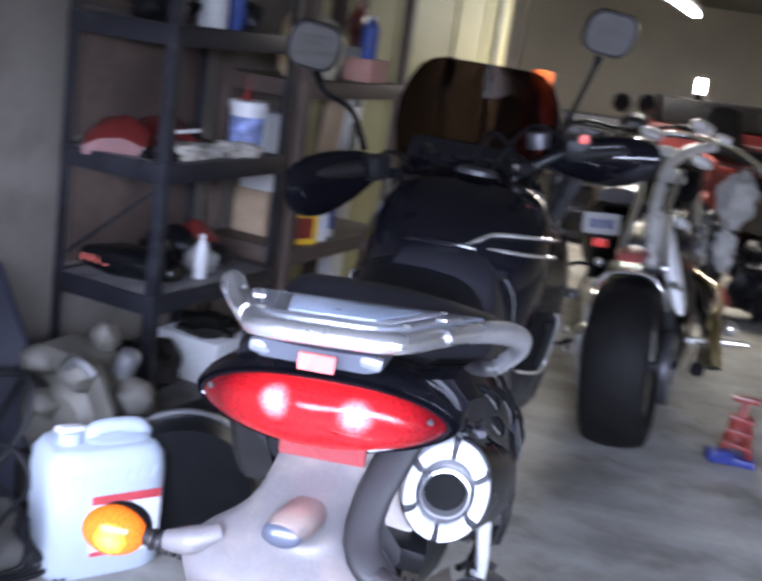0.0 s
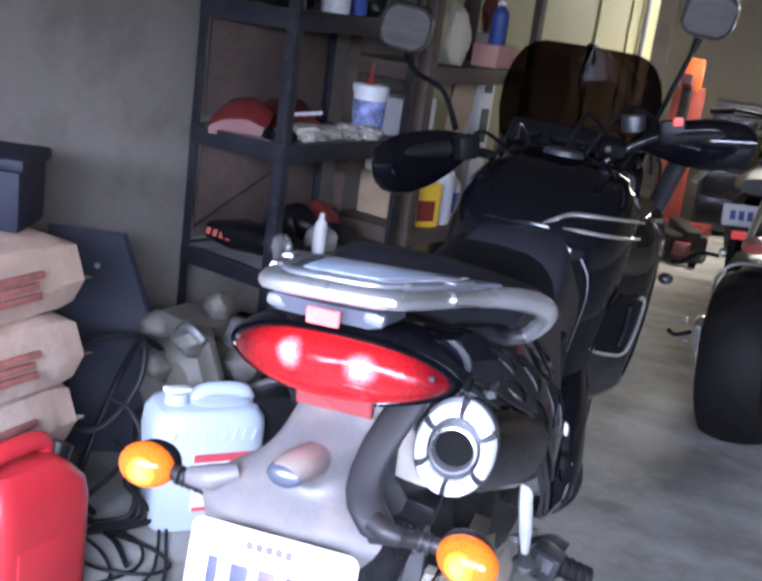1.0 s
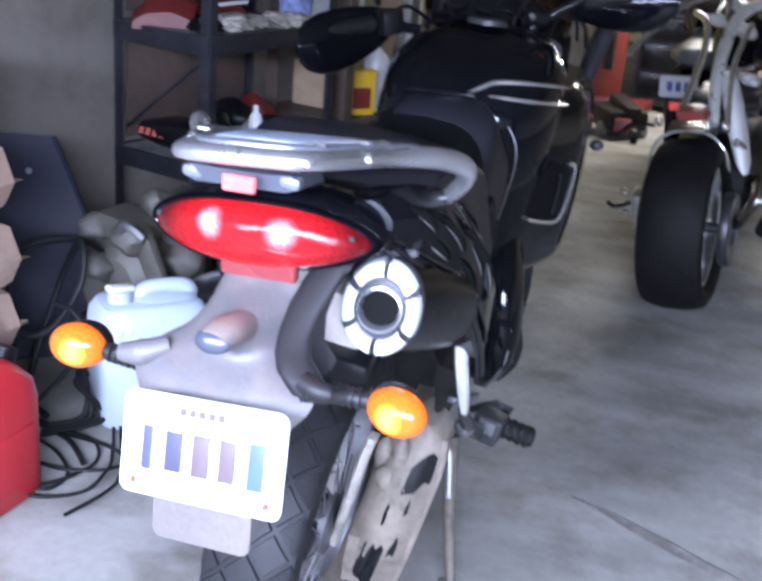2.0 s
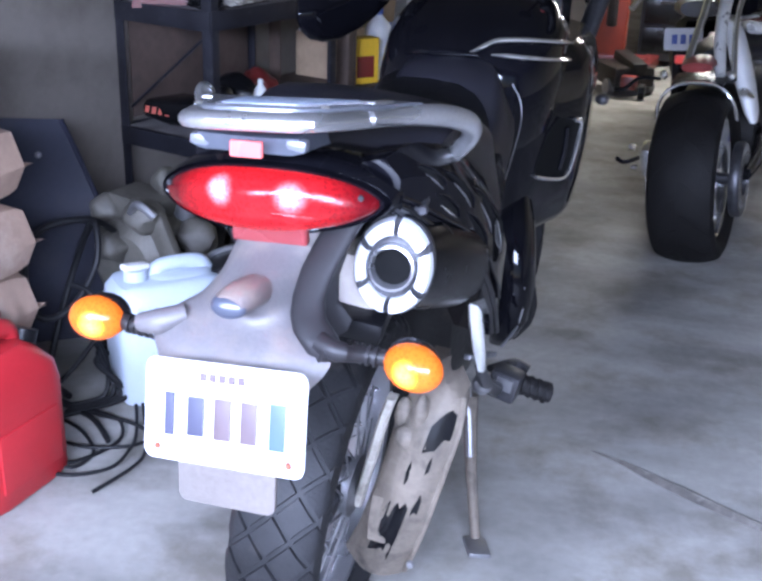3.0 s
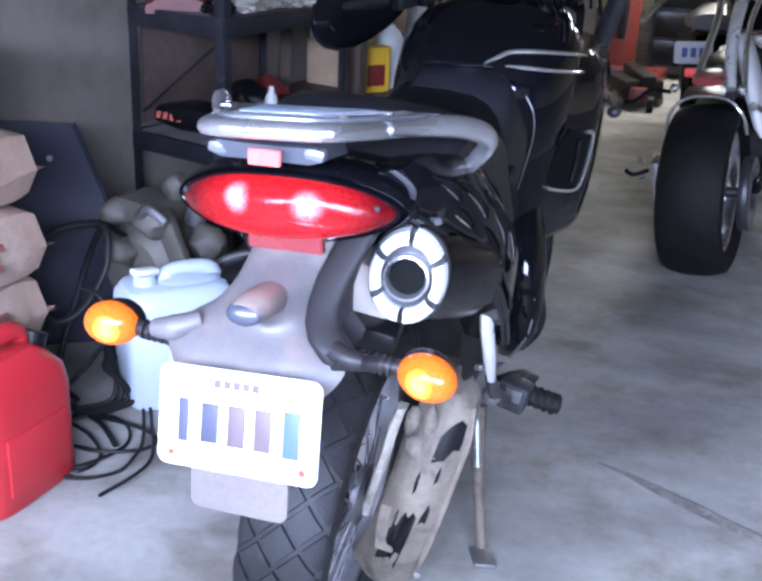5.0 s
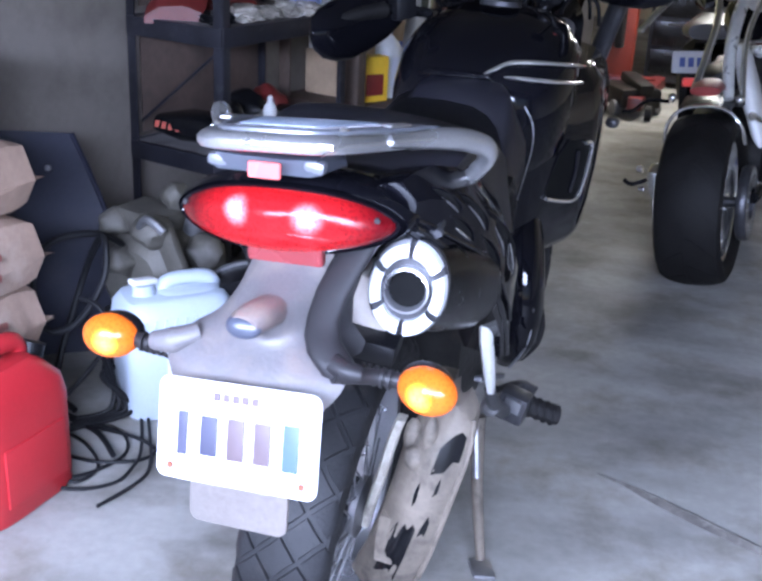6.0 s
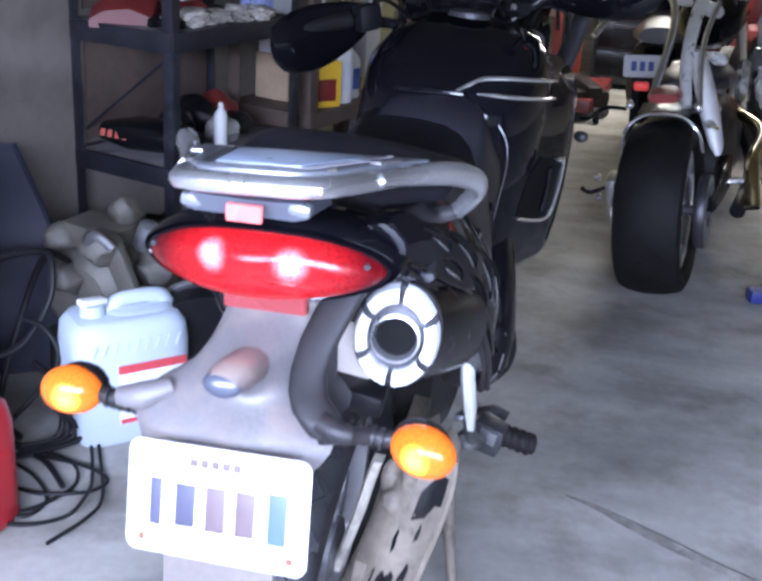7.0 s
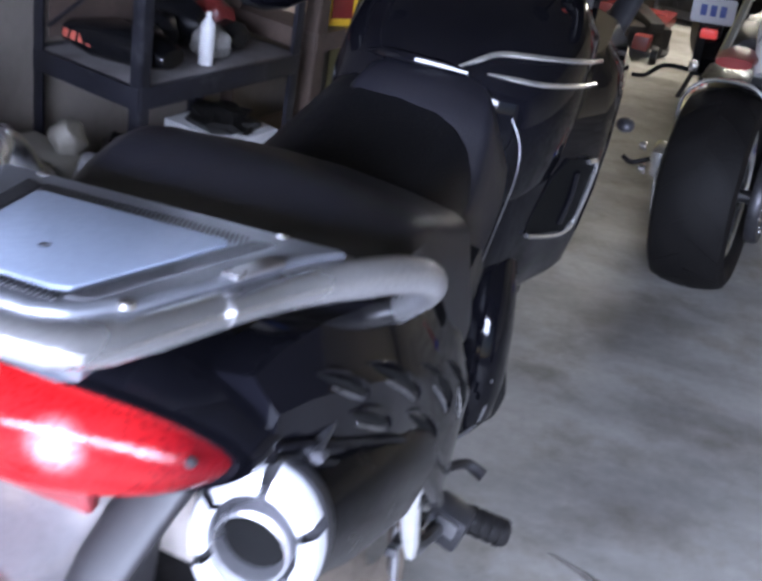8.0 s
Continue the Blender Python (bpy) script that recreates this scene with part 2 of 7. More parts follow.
def lens_material(name, base, glow, spots, power, radius, floor_power):
    """A lit lamp lens: brightest where the bulbs stand behind it."""
    m = mat(name, base, 0.22, 0, 0.06, 20, 0.0, 60, 0.0, spec=0.28)
    t = m.node_tree
    n, l = t.nodes, t.links
    p = n["Principled BSDF"]
    co = n.new("ShaderNodeTexCoord")
    total = None
    for s in spots:
        d = n.new("ShaderNodeVectorMath")
        d.operation = "DISTANCE"
        d.inputs[1].default_value = s
        l.new(co.outputs["Object"], d.inputs[0])
        r = n.new("ShaderNodeMapRange")
        r.interpolation_type = "SMOOTHERSTEP"
        r.inputs[1].default_value, r.inputs[2].default_value = 0.0, radius
        r.inputs[3].default_value, r.inputs[4].default_value = power, 0.0
        haze = n.new("ShaderNodeMapRange")
        haze.inputs[1].default_value, haze.inputs[2].default_value = 0.0, radius * 3.2
        haze.inputs[3].default_value, haze.inputs[4].default_value = power * 0.022, 0.0
        l.new(d.outputs["Value"], haze.inputs[0])
        both = n.new("ShaderNodeMath")
        l.new(r.outputs[0], both.inputs[0])
        l.new(haze.outputs[0], both.inputs[1])
        l.new(d.outputs["Value"], r.inputs[0])
        if total is None:
            total = both.outputs[0]
        else:
            a = n.new("ShaderNodeMath")
            l.new(total, a.inputs[0])
            l.new(both.outputs[0], a.inputs[1])
            total = a.outputs[0]
    v = n.new("ShaderNodeTexVoronoi")
    v.inputs["Scale"].default_value = 230
    l.new(co.outputs["Object"], v.inputs["Vector"])
    g = n.new("ShaderNodeMapRange")
    g.inputs[1].default_value, g.inputs[2].default_value = 0.0, 0.6
    g.inputs[3].default_value, g.inputs[4].default_value = 0.45, 1.45
    l.new(v.outputs["Distance"], g.inputs[0])
    a = n.new("ShaderNodeMath")
    a.inputs[1].default_value = floor_power
    l.new(total, a.inputs[0])
    mu = n.new("ShaderNodeMath")
    mu.operation = "MULTIPLY"
    l.new(a.outputs[0], mu.inputs[0])
    l.new(g.outputs[0], mu.inputs[1])
    l.new(mu.outputs[0], p.inputs["Emission Strength"])
    p.inputs["Emission Color"].default_value = (*glow, 1)
    b = n.new("ShaderNodeBump")
    b.inputs["Strength"].default_value, b.inputs["Distance"].default_value = 0.18, 0.001
    l.new(v.outputs["Distance"], b.inputs["Height"])
    l.new(b.outputs[0], p.inputs["Normal"])
    return m


# ---- builders ----
def finish(bm, angle=0.62):
    bmesh.ops.recalc_face_normals(bm, faces=bm.faces)
    for f in bm.faces:
        f.smooth = True
    for e in bm.edges:
        if len(e.link_faces) == 2 and e.calc_face_angle(0) > angle:
            e.smooth = False


def part(name, bm, material, parent=None, label="", m=None):
    if m is not None:
        bm.transform(m)
    finish(bm)
    me = bpy.data.meshes.new(name)
    bm.to_mesh(me)
    bm.free()
    me.materials.append(material)
    ob = new(name, me)
    if parent is not None:
        ob.parent = parent
        ob.matrix_parent_inverse = parent.matrix_world.inverted()
    if label:
        ob["label"] = label
    return ob


def thing(name, at, label, category, group="", kind=""):
    ob = new(name)
    ob.empty_display_size = 0.1
    ob.matrix_world = at if isinstance(at, Matrix) else Matrix.Translation(at)
    return tagged(ob, label, category, group, kind)


def solo(name, bm, material, label, category, group="", kind="", m=None):
    return tagged(part(name, bm, material, None, "", m), label, category, group, kind)


def box(size, at=(0, 0, 0), rot=(0, 0, 0), bevel=0.004, bm=None, seg=2):
    b = bmesh.new()
    bmesh.ops.create_cube(b, size=1)
    bmesh.ops.scale(b, vec=size, verts=b.verts)
    if bevel:
        bmesh.ops.bevel(b, geom=b.edges[:], offset=min(bevel, min(size) * 0.45), segments=seg, affect="EDGES", profile=0.6)
    b.transform(pose(*at, *rot))
    return join(bm, b)


def join(bm, b):
    if bm is None:
        return b
    me = bpy.data.meshes.new("tmp")
    b.to_mesh(me)
    b.free()
    bm.from_mesh(me)
    bpy.data.meshes.remove(me)
    return bm


def spline(pts, n=6):
    pts = [Vector(p) for p in pts]
    out = []
    for i in range(len(pts) - 1):
        p0, p1, p2, p3 = pts[max(i - 1, 0)], pts[i], pts[i + 1], pts[min(i + 2, len(pts) - 1)]
        for k in range(n):
            t = k / n
            out.append(0.5 * ((2 * p1) + (p2 - p0) * t + (2 * p0 - 5 * p1 + 4 * p2 - p3) * t * t + (3 * p1 - p0 - 3 * p2 + p3) * t ** 3))
    return out + [pts[-1]]


def tube(pts, r, seg=10, n=6, bm=None, flat=1.0, smooth=True):
    """A round bar along a smooth line; r is one radius or one for each point given."""
    line = spline(pts, n) if smooth else [Vector(p) for p in pts]
    rs = [r] * len(line) if not isinstance(r, (list, tuple)) else [float(v) for v in np.interp(np.linspace(0, len(r) - 1, len(line)), range(len(r)), r)]
    b = bmesh.new()
    rings, side = [], None
    for i, p in enumerate(line):
        d = (line[min(i + 1, len(line) - 1)] - line[max(i - 1, 0)]).normalized()
        if side is None:
            side = d.orthogonal().normalized()
        side = (side - d * side.dot(d)).normalized()
        up = d.cross(side)
        rings.append([b.verts.new(p + (side * math.cos(a) + up * math.sin(a) * flat) * rs[i]) for a in [2 * math.pi * k / seg for k in range(seg)]])
    for a, c in zip(rings, rings[1:]):
        for k in range(seg):
            b.faces.new((a[k], a[(k + 1) % seg], c[(k + 1) % seg], c[k]))
    b.faces.new(rings[0][::-1])
    b.faces.new(rings[-1])
    return join(bm, b)


def loft(rings, cap=True, closed=True, bm=None):
    b = bmesh.new()
    vs = [[b.verts.new(p) for p in r] for r in rings]
    for a, c in zip(vs, vs[1:]):
        k = len(a)
        for i in range(k if closed else k - 1):
            b.faces.new((a[i], a[(i + 1) % k], c[(i + 1) % k], c[i]))
    if cap:
        b.faces.new(vs[0][::-1])
        b.faces.new(vs[-1])
    return join(bm, b)


def ringy(cx, y, cz, hw, hh, e=2.5, n=28):
    """A superellipse across the y axis."""
    out = []
    for k in range(n):
        a = 2 * math.pi * k / n
        c, s = math.cos(a), math.sin(a)
        out.append((cx + hw * math.copysign(abs(c) ** (2 / e), c), y, cz + hh * math.copysign(abs(s) ** (2 / e), s)))
    return out


def ringz(cx, cy, z, hw, hd, e=2.5, n=28):
    return [(x, cy + (w - z), z) for x, _, w in ringy(cx, 0, z, hw, hd, e, n)]


def blob(rx, ry, rz, at=(0, 0, 0), rot=(0, 0, 0), rough=0.0, seed=0.0, sub=3, bm=None, freq=3.0):
    b = bmesh.new()
    bmesh.ops.create_icosphere(b, subdivisions=sub, radius=1)
    for v in b.verts:
        k = 1 + rough * noise.noise(v.co * freq + Vector((seed, seed * 2, 0)))
        v.co = Vector((v.co.x * rx, v.co.y * ry, v.co.z * rz)) * k
    b.transform(pose(*at, *rot))
    return join(bm, b)


def lathe(profile, seg=40, m=None, bm=None, closed=False):
    """Turns (radius, height) pairs round z."""
    b = bmesh.new()
    rings = [[b.verts.new((r * math.cos(2 * math.pi * k / seg), r * math.sin(2 * math.pi * k / seg), h)) for k in range(seg)] for r, h in profile]
    pairs = list(zip(rings, rings[1:])) + ([(rings[-1], rings[0])] if closed else [])
    for a, c in pairs:
        for k in range(seg):
            b.faces.new((a[k], a[(k + 1) % seg], c[(k + 1) % seg], c[k]))
    if not closed:
        if profile[0][0] > 1e-4:
            b.faces.new(rings[0][::-1])
        if profile[-1][0] > 1e-4:
            b.faces.new(rings[-1])
    bmesh.ops.remove_doubles(b, verts=b.verts, dist=1e-6)
    if m is not None:
        b.transform(m)
    return join(bm, b)


def prism(outline, depth, m=None, bm=None, bevel=0.0):
    """A flat outline in x, z given thickness along y."""
    b = bmesh.new()
    f = b.faces.new([b.verts.new((x, 0, z)) for x, z in outline])
    r = bmesh.ops.extrude_face_region(b, geom=[f])
    bmesh.ops.translate(b, vec=(0, depth, 0), verts=[v for v in r["geom"] if isinstance(v, bmesh.types.BMVert)])
    bmesh.ops.recalc_face_normals(b, faces=b.faces)
    if bevel:
        bmesh.ops.bevel(b, geom=b.edges[:], offset=bevel, segments=2, affect="EDGES")
    if m is not None:
        b.transform(m)
    return join(bm, b)


def rounded(w, h, r, n=5):
    out = []
    for cx, cz, a0 in ((w / 2 - r, h / 2 - r, 0), (-w / 2 + r, h / 2 - r, 90), (-w / 2 + r, -h / 2 + r, 180), (w / 2 - r, -h / 2 + r, 270)):
        for k in range(n + 1):
            a = radians(a0 + 90 * k / n)
            out.append((cx + r * math.cos(a), cz + r * math.sin(a)))
    return out


def disc_y(r, depth, at, seg=32, bevel=0.0):
    """A round plate facing along y."""
    return lathe([(0, 0), (r - bevel, 0), (r, bevel), (r, depth - bevel), (r - bevel, depth), (0, depth)], seg, pose(*at, -90, 0, 0))


# ---- the garage ----
ROOM = pose(-0.51, 3.40, 0, 0, 0, 64)          # x along the shelf wall, y towards the wall


def room(x, y, z):
    return ROOM @ Vector((x, y, z))


bm = bmesh.new()
g = 3000.0
bm.faces.new([bm.verts.new(p) for p in ((-g, -g, 0), (g, -g, 0), (g, g, 0), (-g, g, 0))])
tagged(part("ground", bm, FLOOR), "worn grey concrete garage floor with stains", "floor", kind="structure")

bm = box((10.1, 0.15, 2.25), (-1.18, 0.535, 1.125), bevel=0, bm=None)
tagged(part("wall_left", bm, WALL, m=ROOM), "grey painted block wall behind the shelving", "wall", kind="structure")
YW = tagged(part("wall_panelling", box((2.35, 0.006, 2.04), (2.66, 0.455, 1.02), bevel=0.002), YELLOW_WALL, m=ROOM), "yellowed painted wall panelling", "wall", kind="structure")
for x in (2.32, 3.02, 3.45):
    part("panel_batten", box((0.035, 0.012, 2.0), (x, 0.447, 1.0), bevel=0.003), YELLOW_WALL, YW, m=ROOM)
part("conduit", tube([(3.62, 0.43, 0.0), (3.62, 0.43, 1.0), (3.62, 0.43, 2.0)], 0.016), STEEL, YW, m=ROOM)
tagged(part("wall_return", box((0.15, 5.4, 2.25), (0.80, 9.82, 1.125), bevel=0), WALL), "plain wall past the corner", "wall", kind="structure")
tagged(part("wall_back", box((7.5, 0.15, 2.25), (4.5, 12.55, 1.125), bevel=0), BACK_WALL), "drab olive back wall", "wall", kind="structure")
tagged(part("wall_right", box((0.15, 14.5, 2.25), (5.6, 5.3, 1.125), bevel=0), BACK_WALL), "plain side wall", "wall", kind="structure")
tagged(part("ceiling", box((13.0, 14.2, 0.1), (1.2, 5.5, 2.12), bevel=0), CEIL), "pale painted low ceiling", "ceiling", kind="structure")

# unseen front wall; its header hangs low to keep daylight off the upper walls
tagged(part("wall_front", box((11.0, 0.15, 0.60), (1.0, 0.10, 1.90), bevel=0), WALL), "unseen low header added to shade the upper walls from the door", "wall", kind="structure")
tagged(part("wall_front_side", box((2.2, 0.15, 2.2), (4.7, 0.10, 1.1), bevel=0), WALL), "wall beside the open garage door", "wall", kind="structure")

# floor joint, worn open
JOINT = mat("worn_joint", (0.075, 0.068, 0.060), 0.9, 0, 0.35, 14, 0.6, 60, dirt=(0.16, 0.15, 0.135), dirt_amount=0.42, dirt_scale=18)
CR = tagged(part("floor_joint", tube([(0.66, 2.575, 0.0), (0.72, 2.53, 0.0), (0.78, 2.47, 0.0), (0.86, 2.40, 0.0), (1.00, 2.30, 0.0), (1.25, 2.14, 0.0), (1.7, 1.86, 0.0)], [0.002, 0.010, 0.018, 0.022, 0.016, 0.012, 0.008], 10, flat=0.05), JOINT), "dark worn joint in the concrete", "floor joint", kind="structure")

# ceiling lights
def strip_light(a, b, group):
    a, b = Vector(a), Vector(b)
    t = thing("ceiling_light", (a + b) / 2, "lit fluorescent strip light hanging under the ceiling", "light", group)
    part("tube", tube([a, (a + b) / 2, b], 0.02, 12), TUBE_GLOW, t)
    up = Vector((0, 0, 0.045))
    part("housing", tube([a + up, (a + b) / 2 + up, b + up], 0.03, 4), WHITE_PLASTIC, t)
    for k in (0.15, 0.85):
        p = a.lerp(b, k) + up
        part("hanger", tube([p, p + Vector((0, 0, 2.07 - p.z))], 0.004, 6, smooth=False), STEEL, t)
    lamp("ceiling_light_glow", "AREA", look((a + b) / 2 - Vector((0, 0, 0.05)), (a + b) / 2 - Vector((0, 0, 1.0))), 50, (1.0, 0.93, 0.70), 1.2, 0.25)
    return t


strip_light((1.60, 6.50, 1.76), (2.15, 8.05, 1.76), "strip lights")


# ---- shelving ----
def shelf_unit(x0, length, depth, decks, top, post, material, deck_material, label, brace):
    t = thing("shelf_unit", room(x0, 0, 0), label, "shelf")
    for x in (x0, x0 + length):
        for y in (0, depth):
            sx, sy = (1 if x == x0 else -1), (1 if y == 0 else -1)
            b = box((post, 0.006, top), (x + sx * post / 2, y, top / 2), bevel=0.001)
            box((0.006, post, top), (x, y + sy * post / 2, top / 2), bevel=0.001, bm=b)
            part("post", b, material, t, m=ROOM)
    for z in decks:
        part("deck", box((length - 0.01, depth - 0.01, 0.014), (x0 + length / 2, depth / 2, z - 0.007), bevel=0.003), deck_material, t, m=ROOM)
        for y in (0.004, depth - 0.004):
            part("beam", box((length, 0.02, 0.06), (x0 + length / 2, y, z - 0.028), bevel=0.003), material, t, m=ROOM)
        for x in (x0 + 0.004, x0 + length - 0.004):
            part("beam", box((0.02, depth, 0.06), (x, depth / 2, z - 0.030), bevel=0.003), material, t, m=ROOM)
    if brace:
        part("brace", tube([(x0 + 0.02, 0.02, 0.84), (x0 + 0.03, depth - 0.02, 0.56)], 0.005, 6, smooth=False), material, t, m=ROOM)
    return t


shelf_unit(0.0, 0.66, 0.40, (0.10, 0.50, 0.905, 1.31, 1.72), 1.80, 0.034, SHELF_STEEL, DECK, "black steel shelving unit loaded with parts, against the wall", True)
WOODEN = mat("stained_shelf_wood", (0.075, 0.052, 0.040), 0.6, 0, 0.3, 9, 0.3, 60)
BACKING = mat("brown_hardboard", (0.085, 0.058, 0.046), 0.75, 0, 0.25, 4, 0.25, 40, dirt=(0.05, 0.036, 0.030), dirt_amount=0.42, dirt_scale=3)
for z0, z1 in ((0.52, 0.86), (0.93, 1.27), (1.33, 1.70)):
    part("back_panel", box((0.60, 0.006, z1 - z0), (0.345, 0.392, (z0 + z1) / 2), bevel=0.001), BACKING, bpy.data.objects["shelf_unit"], "brown hardboard back", m=ROOM)
shelf_unit(0.74, 0.80, 0.36, (0.12, 0.55, 1.16, 1.72), 1.80, 0.05, WOODEN, WOODEN, "dark wooden shelving full of bottles and boxes", False)


def lump(name, at, size, material, label, category, rough=0.35, seed=0.0, rot=0, freq=2.2):
    b = blob(size[0] / 2, size[1] / 2, size[2] / 2, (0, 0, 0), rough=rough, seed=seed, sub=3, freq=freq)
    low = min(v.co.z for v in b.verts)
    for v in b.verts:
        v.co.z = max(v.co.z, low * 0.75)
    b.transform(pose(at[0], at[1], at[2] - low * 0.75, 0, 0, rot))
    return solo(name, b, material, label, category, m=ROOM)


def bottle(name, at, r, h, material, label, cap=None, neck=0.4, label_mat=None):
    t = thing(name, room(*at), label, "bottle")
    M = ROOM @ Matrix.Translation(at)
    part("body", lathe([(0, 0), (r * 0.92, 0), (r, r * 0.12), (r, h * 0.68), (r * 0.9, h * 0.76), (r * neck, h * 0.88), (r * neck, h * 0.92), (0, h * 0.92)], 20), material, t, m=M)
    part("cap", lathe([(0, h * 0.905), (r * neck * 1.15, h * 0.905), (r * neck * 1.1, h * 0.985), (r * neck * 0.7, h), (0, h)], 16), cap or material, t, m=M)
    if label_mat:
        part("label", lathe([(r + 0.001, h * 0.18), (r + 0.001, h * 0.58), (r - 0.002, h * 0.58), (r - 0.002, h * 0.18)], 20, closed=True), label_mat, t, m=M)
    return t


# top deck
lump("cloth_roll", (0.13, 0.15, 1.31), (0.20, 0.18, 0.12), BLACK_PLASTIC, "dark bundle of cloth on the shelf", "cloth", 0.5, 1.0)
bottle("bottle", (0.30, 0.10, 1.31), 0.048, 0.24, WHITE_PLASTIC, "white plastic bottle on the steel shelf", neck=0.5)
bottle("bottle", (0.42, 0.10, 1.31), 0.030, 0.20, BLUE_LABEL, "slim dark blue bottle on the steel shelf", BLACK_PLASTIC)
lump("machine_part", (0.54, 0.16, 1.31), (0.16, 0.16, 0.10), GREASE, "greasy parts heaped on the shelf", "machine part", 0.4, 3.0)


# second deck: cowl pieces, bags, tub
def cowl(at, rot, size, material, label):
    b = loft([[(x * size[0], y * size[1] + k * 0.25 * size[1], z * size[2] * w) for x, z in ((-0.5, 0.0), (-0.42, 0.45), (-0.15, 0.75), (0.2, 0.8), (0.45, 0.5), (0.5, 0.05), (0.4, 0.0), (0.1, 0.55), (-0.3, 0.4), (-0.42, 0.0))] for k, (y, w) in enumerate(((-0.5, 0.7), (-0.1, 1.2), (0.3, 1.0), (0.5, 0.45)))])
    b.transform(pose(*at, *rot))
    return solo("cowl_piece", b, material, label, "motorcycle fairing", "loose cowl pieces", m=ROOM)


cowl((0.11, 0.22, 0.907), (0, -12, 30), (0.15, 0.11, 0.11), DARK_RED, "dark red plastic fairing piece on the shelf")
cowl((0.30, 0.24, 0.907), (0, 8, -15), (0.20, 0.12, 0.11), DARK_RED, "dark red and white fairing piece on the shelf")
part("stripe", box((0.12, 0.004, 0.012), (0.28, 0.15, 0.975), (0, -4, -15), 0.001), WHITE_PLASTIC, bpy.data.objects["cowl_piece"], m=ROOM)
for k, (x, y, w, h) in enumerate(((0.05, 0.06, 0.10, 0.05), (0.17, 0.06, 0.15, 0.06), (0.29, 0.07, 0.13, 0.05), (0.39, 0.06, 0.12, 0.055), (0.47, 0.04, 0.13, 0.05))):
    lump("parts_bag", (x, y, 0.905), (w, 0.11, h), CLEAR_BAG if k else BLACK_PLASTIC, "dusty clear plastic bag of small parts" if k else "small black part with a pale end", "bag", 0.45, 5.0 + k, 0, 3.2)
t = thing("paint_tub", room(0.55, 0.10, 0.905), "white plastic tub with a blue printed label", "tub")
M = ROOM @ Matrix.Translation((0.55, 0.10, 0.905))
part("body", lathe([(0, 0), (0.052, 0), (0.060, 0.15), (0.056, 0.15), (0, 0.15)], 24), WHITE_PLASTIC, t, m=M)
part("label", lathe([(0.0545, 0.03), (0.0605, 0.125), (0.058, 0.125), (0.052, 0.03)], 24, closed=True), mat("blue_print", (0.20, 0.24, 0.45), 0.5, 0, 0.8, 30, 0, 50), t, m=M)
part("lid", lathe([(0, 0.15), (0.065, 0.15), (0.066, 0.172), (0.06, 0.178), (0, 0.178)], 24), WHITE_PLASTIC, t, m=M)
solo("funnel", lathe([(0.003, 0.075), (0.006, 0.035), (0.020, 0.0), (0.016, 0.0), (0.004, 0.035)], 20, pose(0.57, 0.12, 1.083)), RED_PAINT, "small red funnel upside down on the tub", "funnel", m=ROOM)

# lowest visible deck
t = thing("tail_lamp_unit", room(0.10, 0.16, 0.50), "black plastic lamp unit with faded red lettering", "lamp unit")
part("body", loft([ringy(0, -0.17, 0.05, 0.05, 0.025), ringy(0, -0.10, 0.055, 0.075, 0.045), ringy(0, 0.05, 0.055, 0.08, 0.05), ringy(0, 0.16, 0.05, 0.04, 0.03)]), BLACK_SATIN, t, m=ROOM @ pose(0.10, 0.18, 0.507, 0, 0, 10))
for k in range(4):
    part("red_bar", box((0.003, 0.016, 0.022), (0.018, 0.30 - 0.030 * k, 0.565), (0, 20, 10), 0.001), mat("faded_red", (0.50, 0.10, 0.07), 0.5), t, m=ROOM)
bottle("glue_bottle", (0.32, 0.07, 0.50), 0.022, 0.15, WHITE_PLASTIC, "white squeeze bottle with a pointed cap", neck=0.35)
for k, (x, y, sx, sz, mm, nm, lb) in enumerate(((0.20, 0.20, 0.16, 0.10, GREASE, "machine_part", "oily black casting on the shelf"), (0.30, 0.24, 0.14, 0.12, BLACK_PLASTIC, "machine_part", "black plastic housing on the shelf"), (0.42, 0.14, 0.17, 0.09, RAG, "rag", "crumpled grey rag on the shelf"), (0.52, 0.16, 0.13, 0.08, GREASE, "machine_part", "oily black casting on the shelf"), (0.55, 0.26, 0.15, 0.14, DARK_RED, "machine_part", "dull red part at the back of the shelf"), (0.42, 0.28, 0.20, 0.13, BLACK_PLASTIC, "machine_part", "black plastic housing on the shelf"))):
    lump(nm, (x, y, 0.50), (sx, 0.12, sz), mm, lb, "machine part" if nm != "rag" else "cloth", 0.32, 11.0 + k, 20 * k, 1.7)
t = thing("parts_tray", room(0.47, 0.12, 0.10), "white plastic tray of greasy parts on the bottom shelf", "tray")
part("tray", box((0.24, 0.26, 0.16), (0.51, 0.15, 0.181), bevel=0.008), WHITE_PLASTIC, t, m=ROOM)
part("greasy_casting", blob(0.10, 0.12, 0.05, (0.51, 0.15, 0.268), rough=0.4, seed=4, freq=5), GREASE, t, m=ROOM)
lump("machine_part", (0.20, 0.17, 0.10), (0.22, 0.2, 0.2), GREASE, "oily black casting on the bottom shelf", "machine part", 0.5, 31)

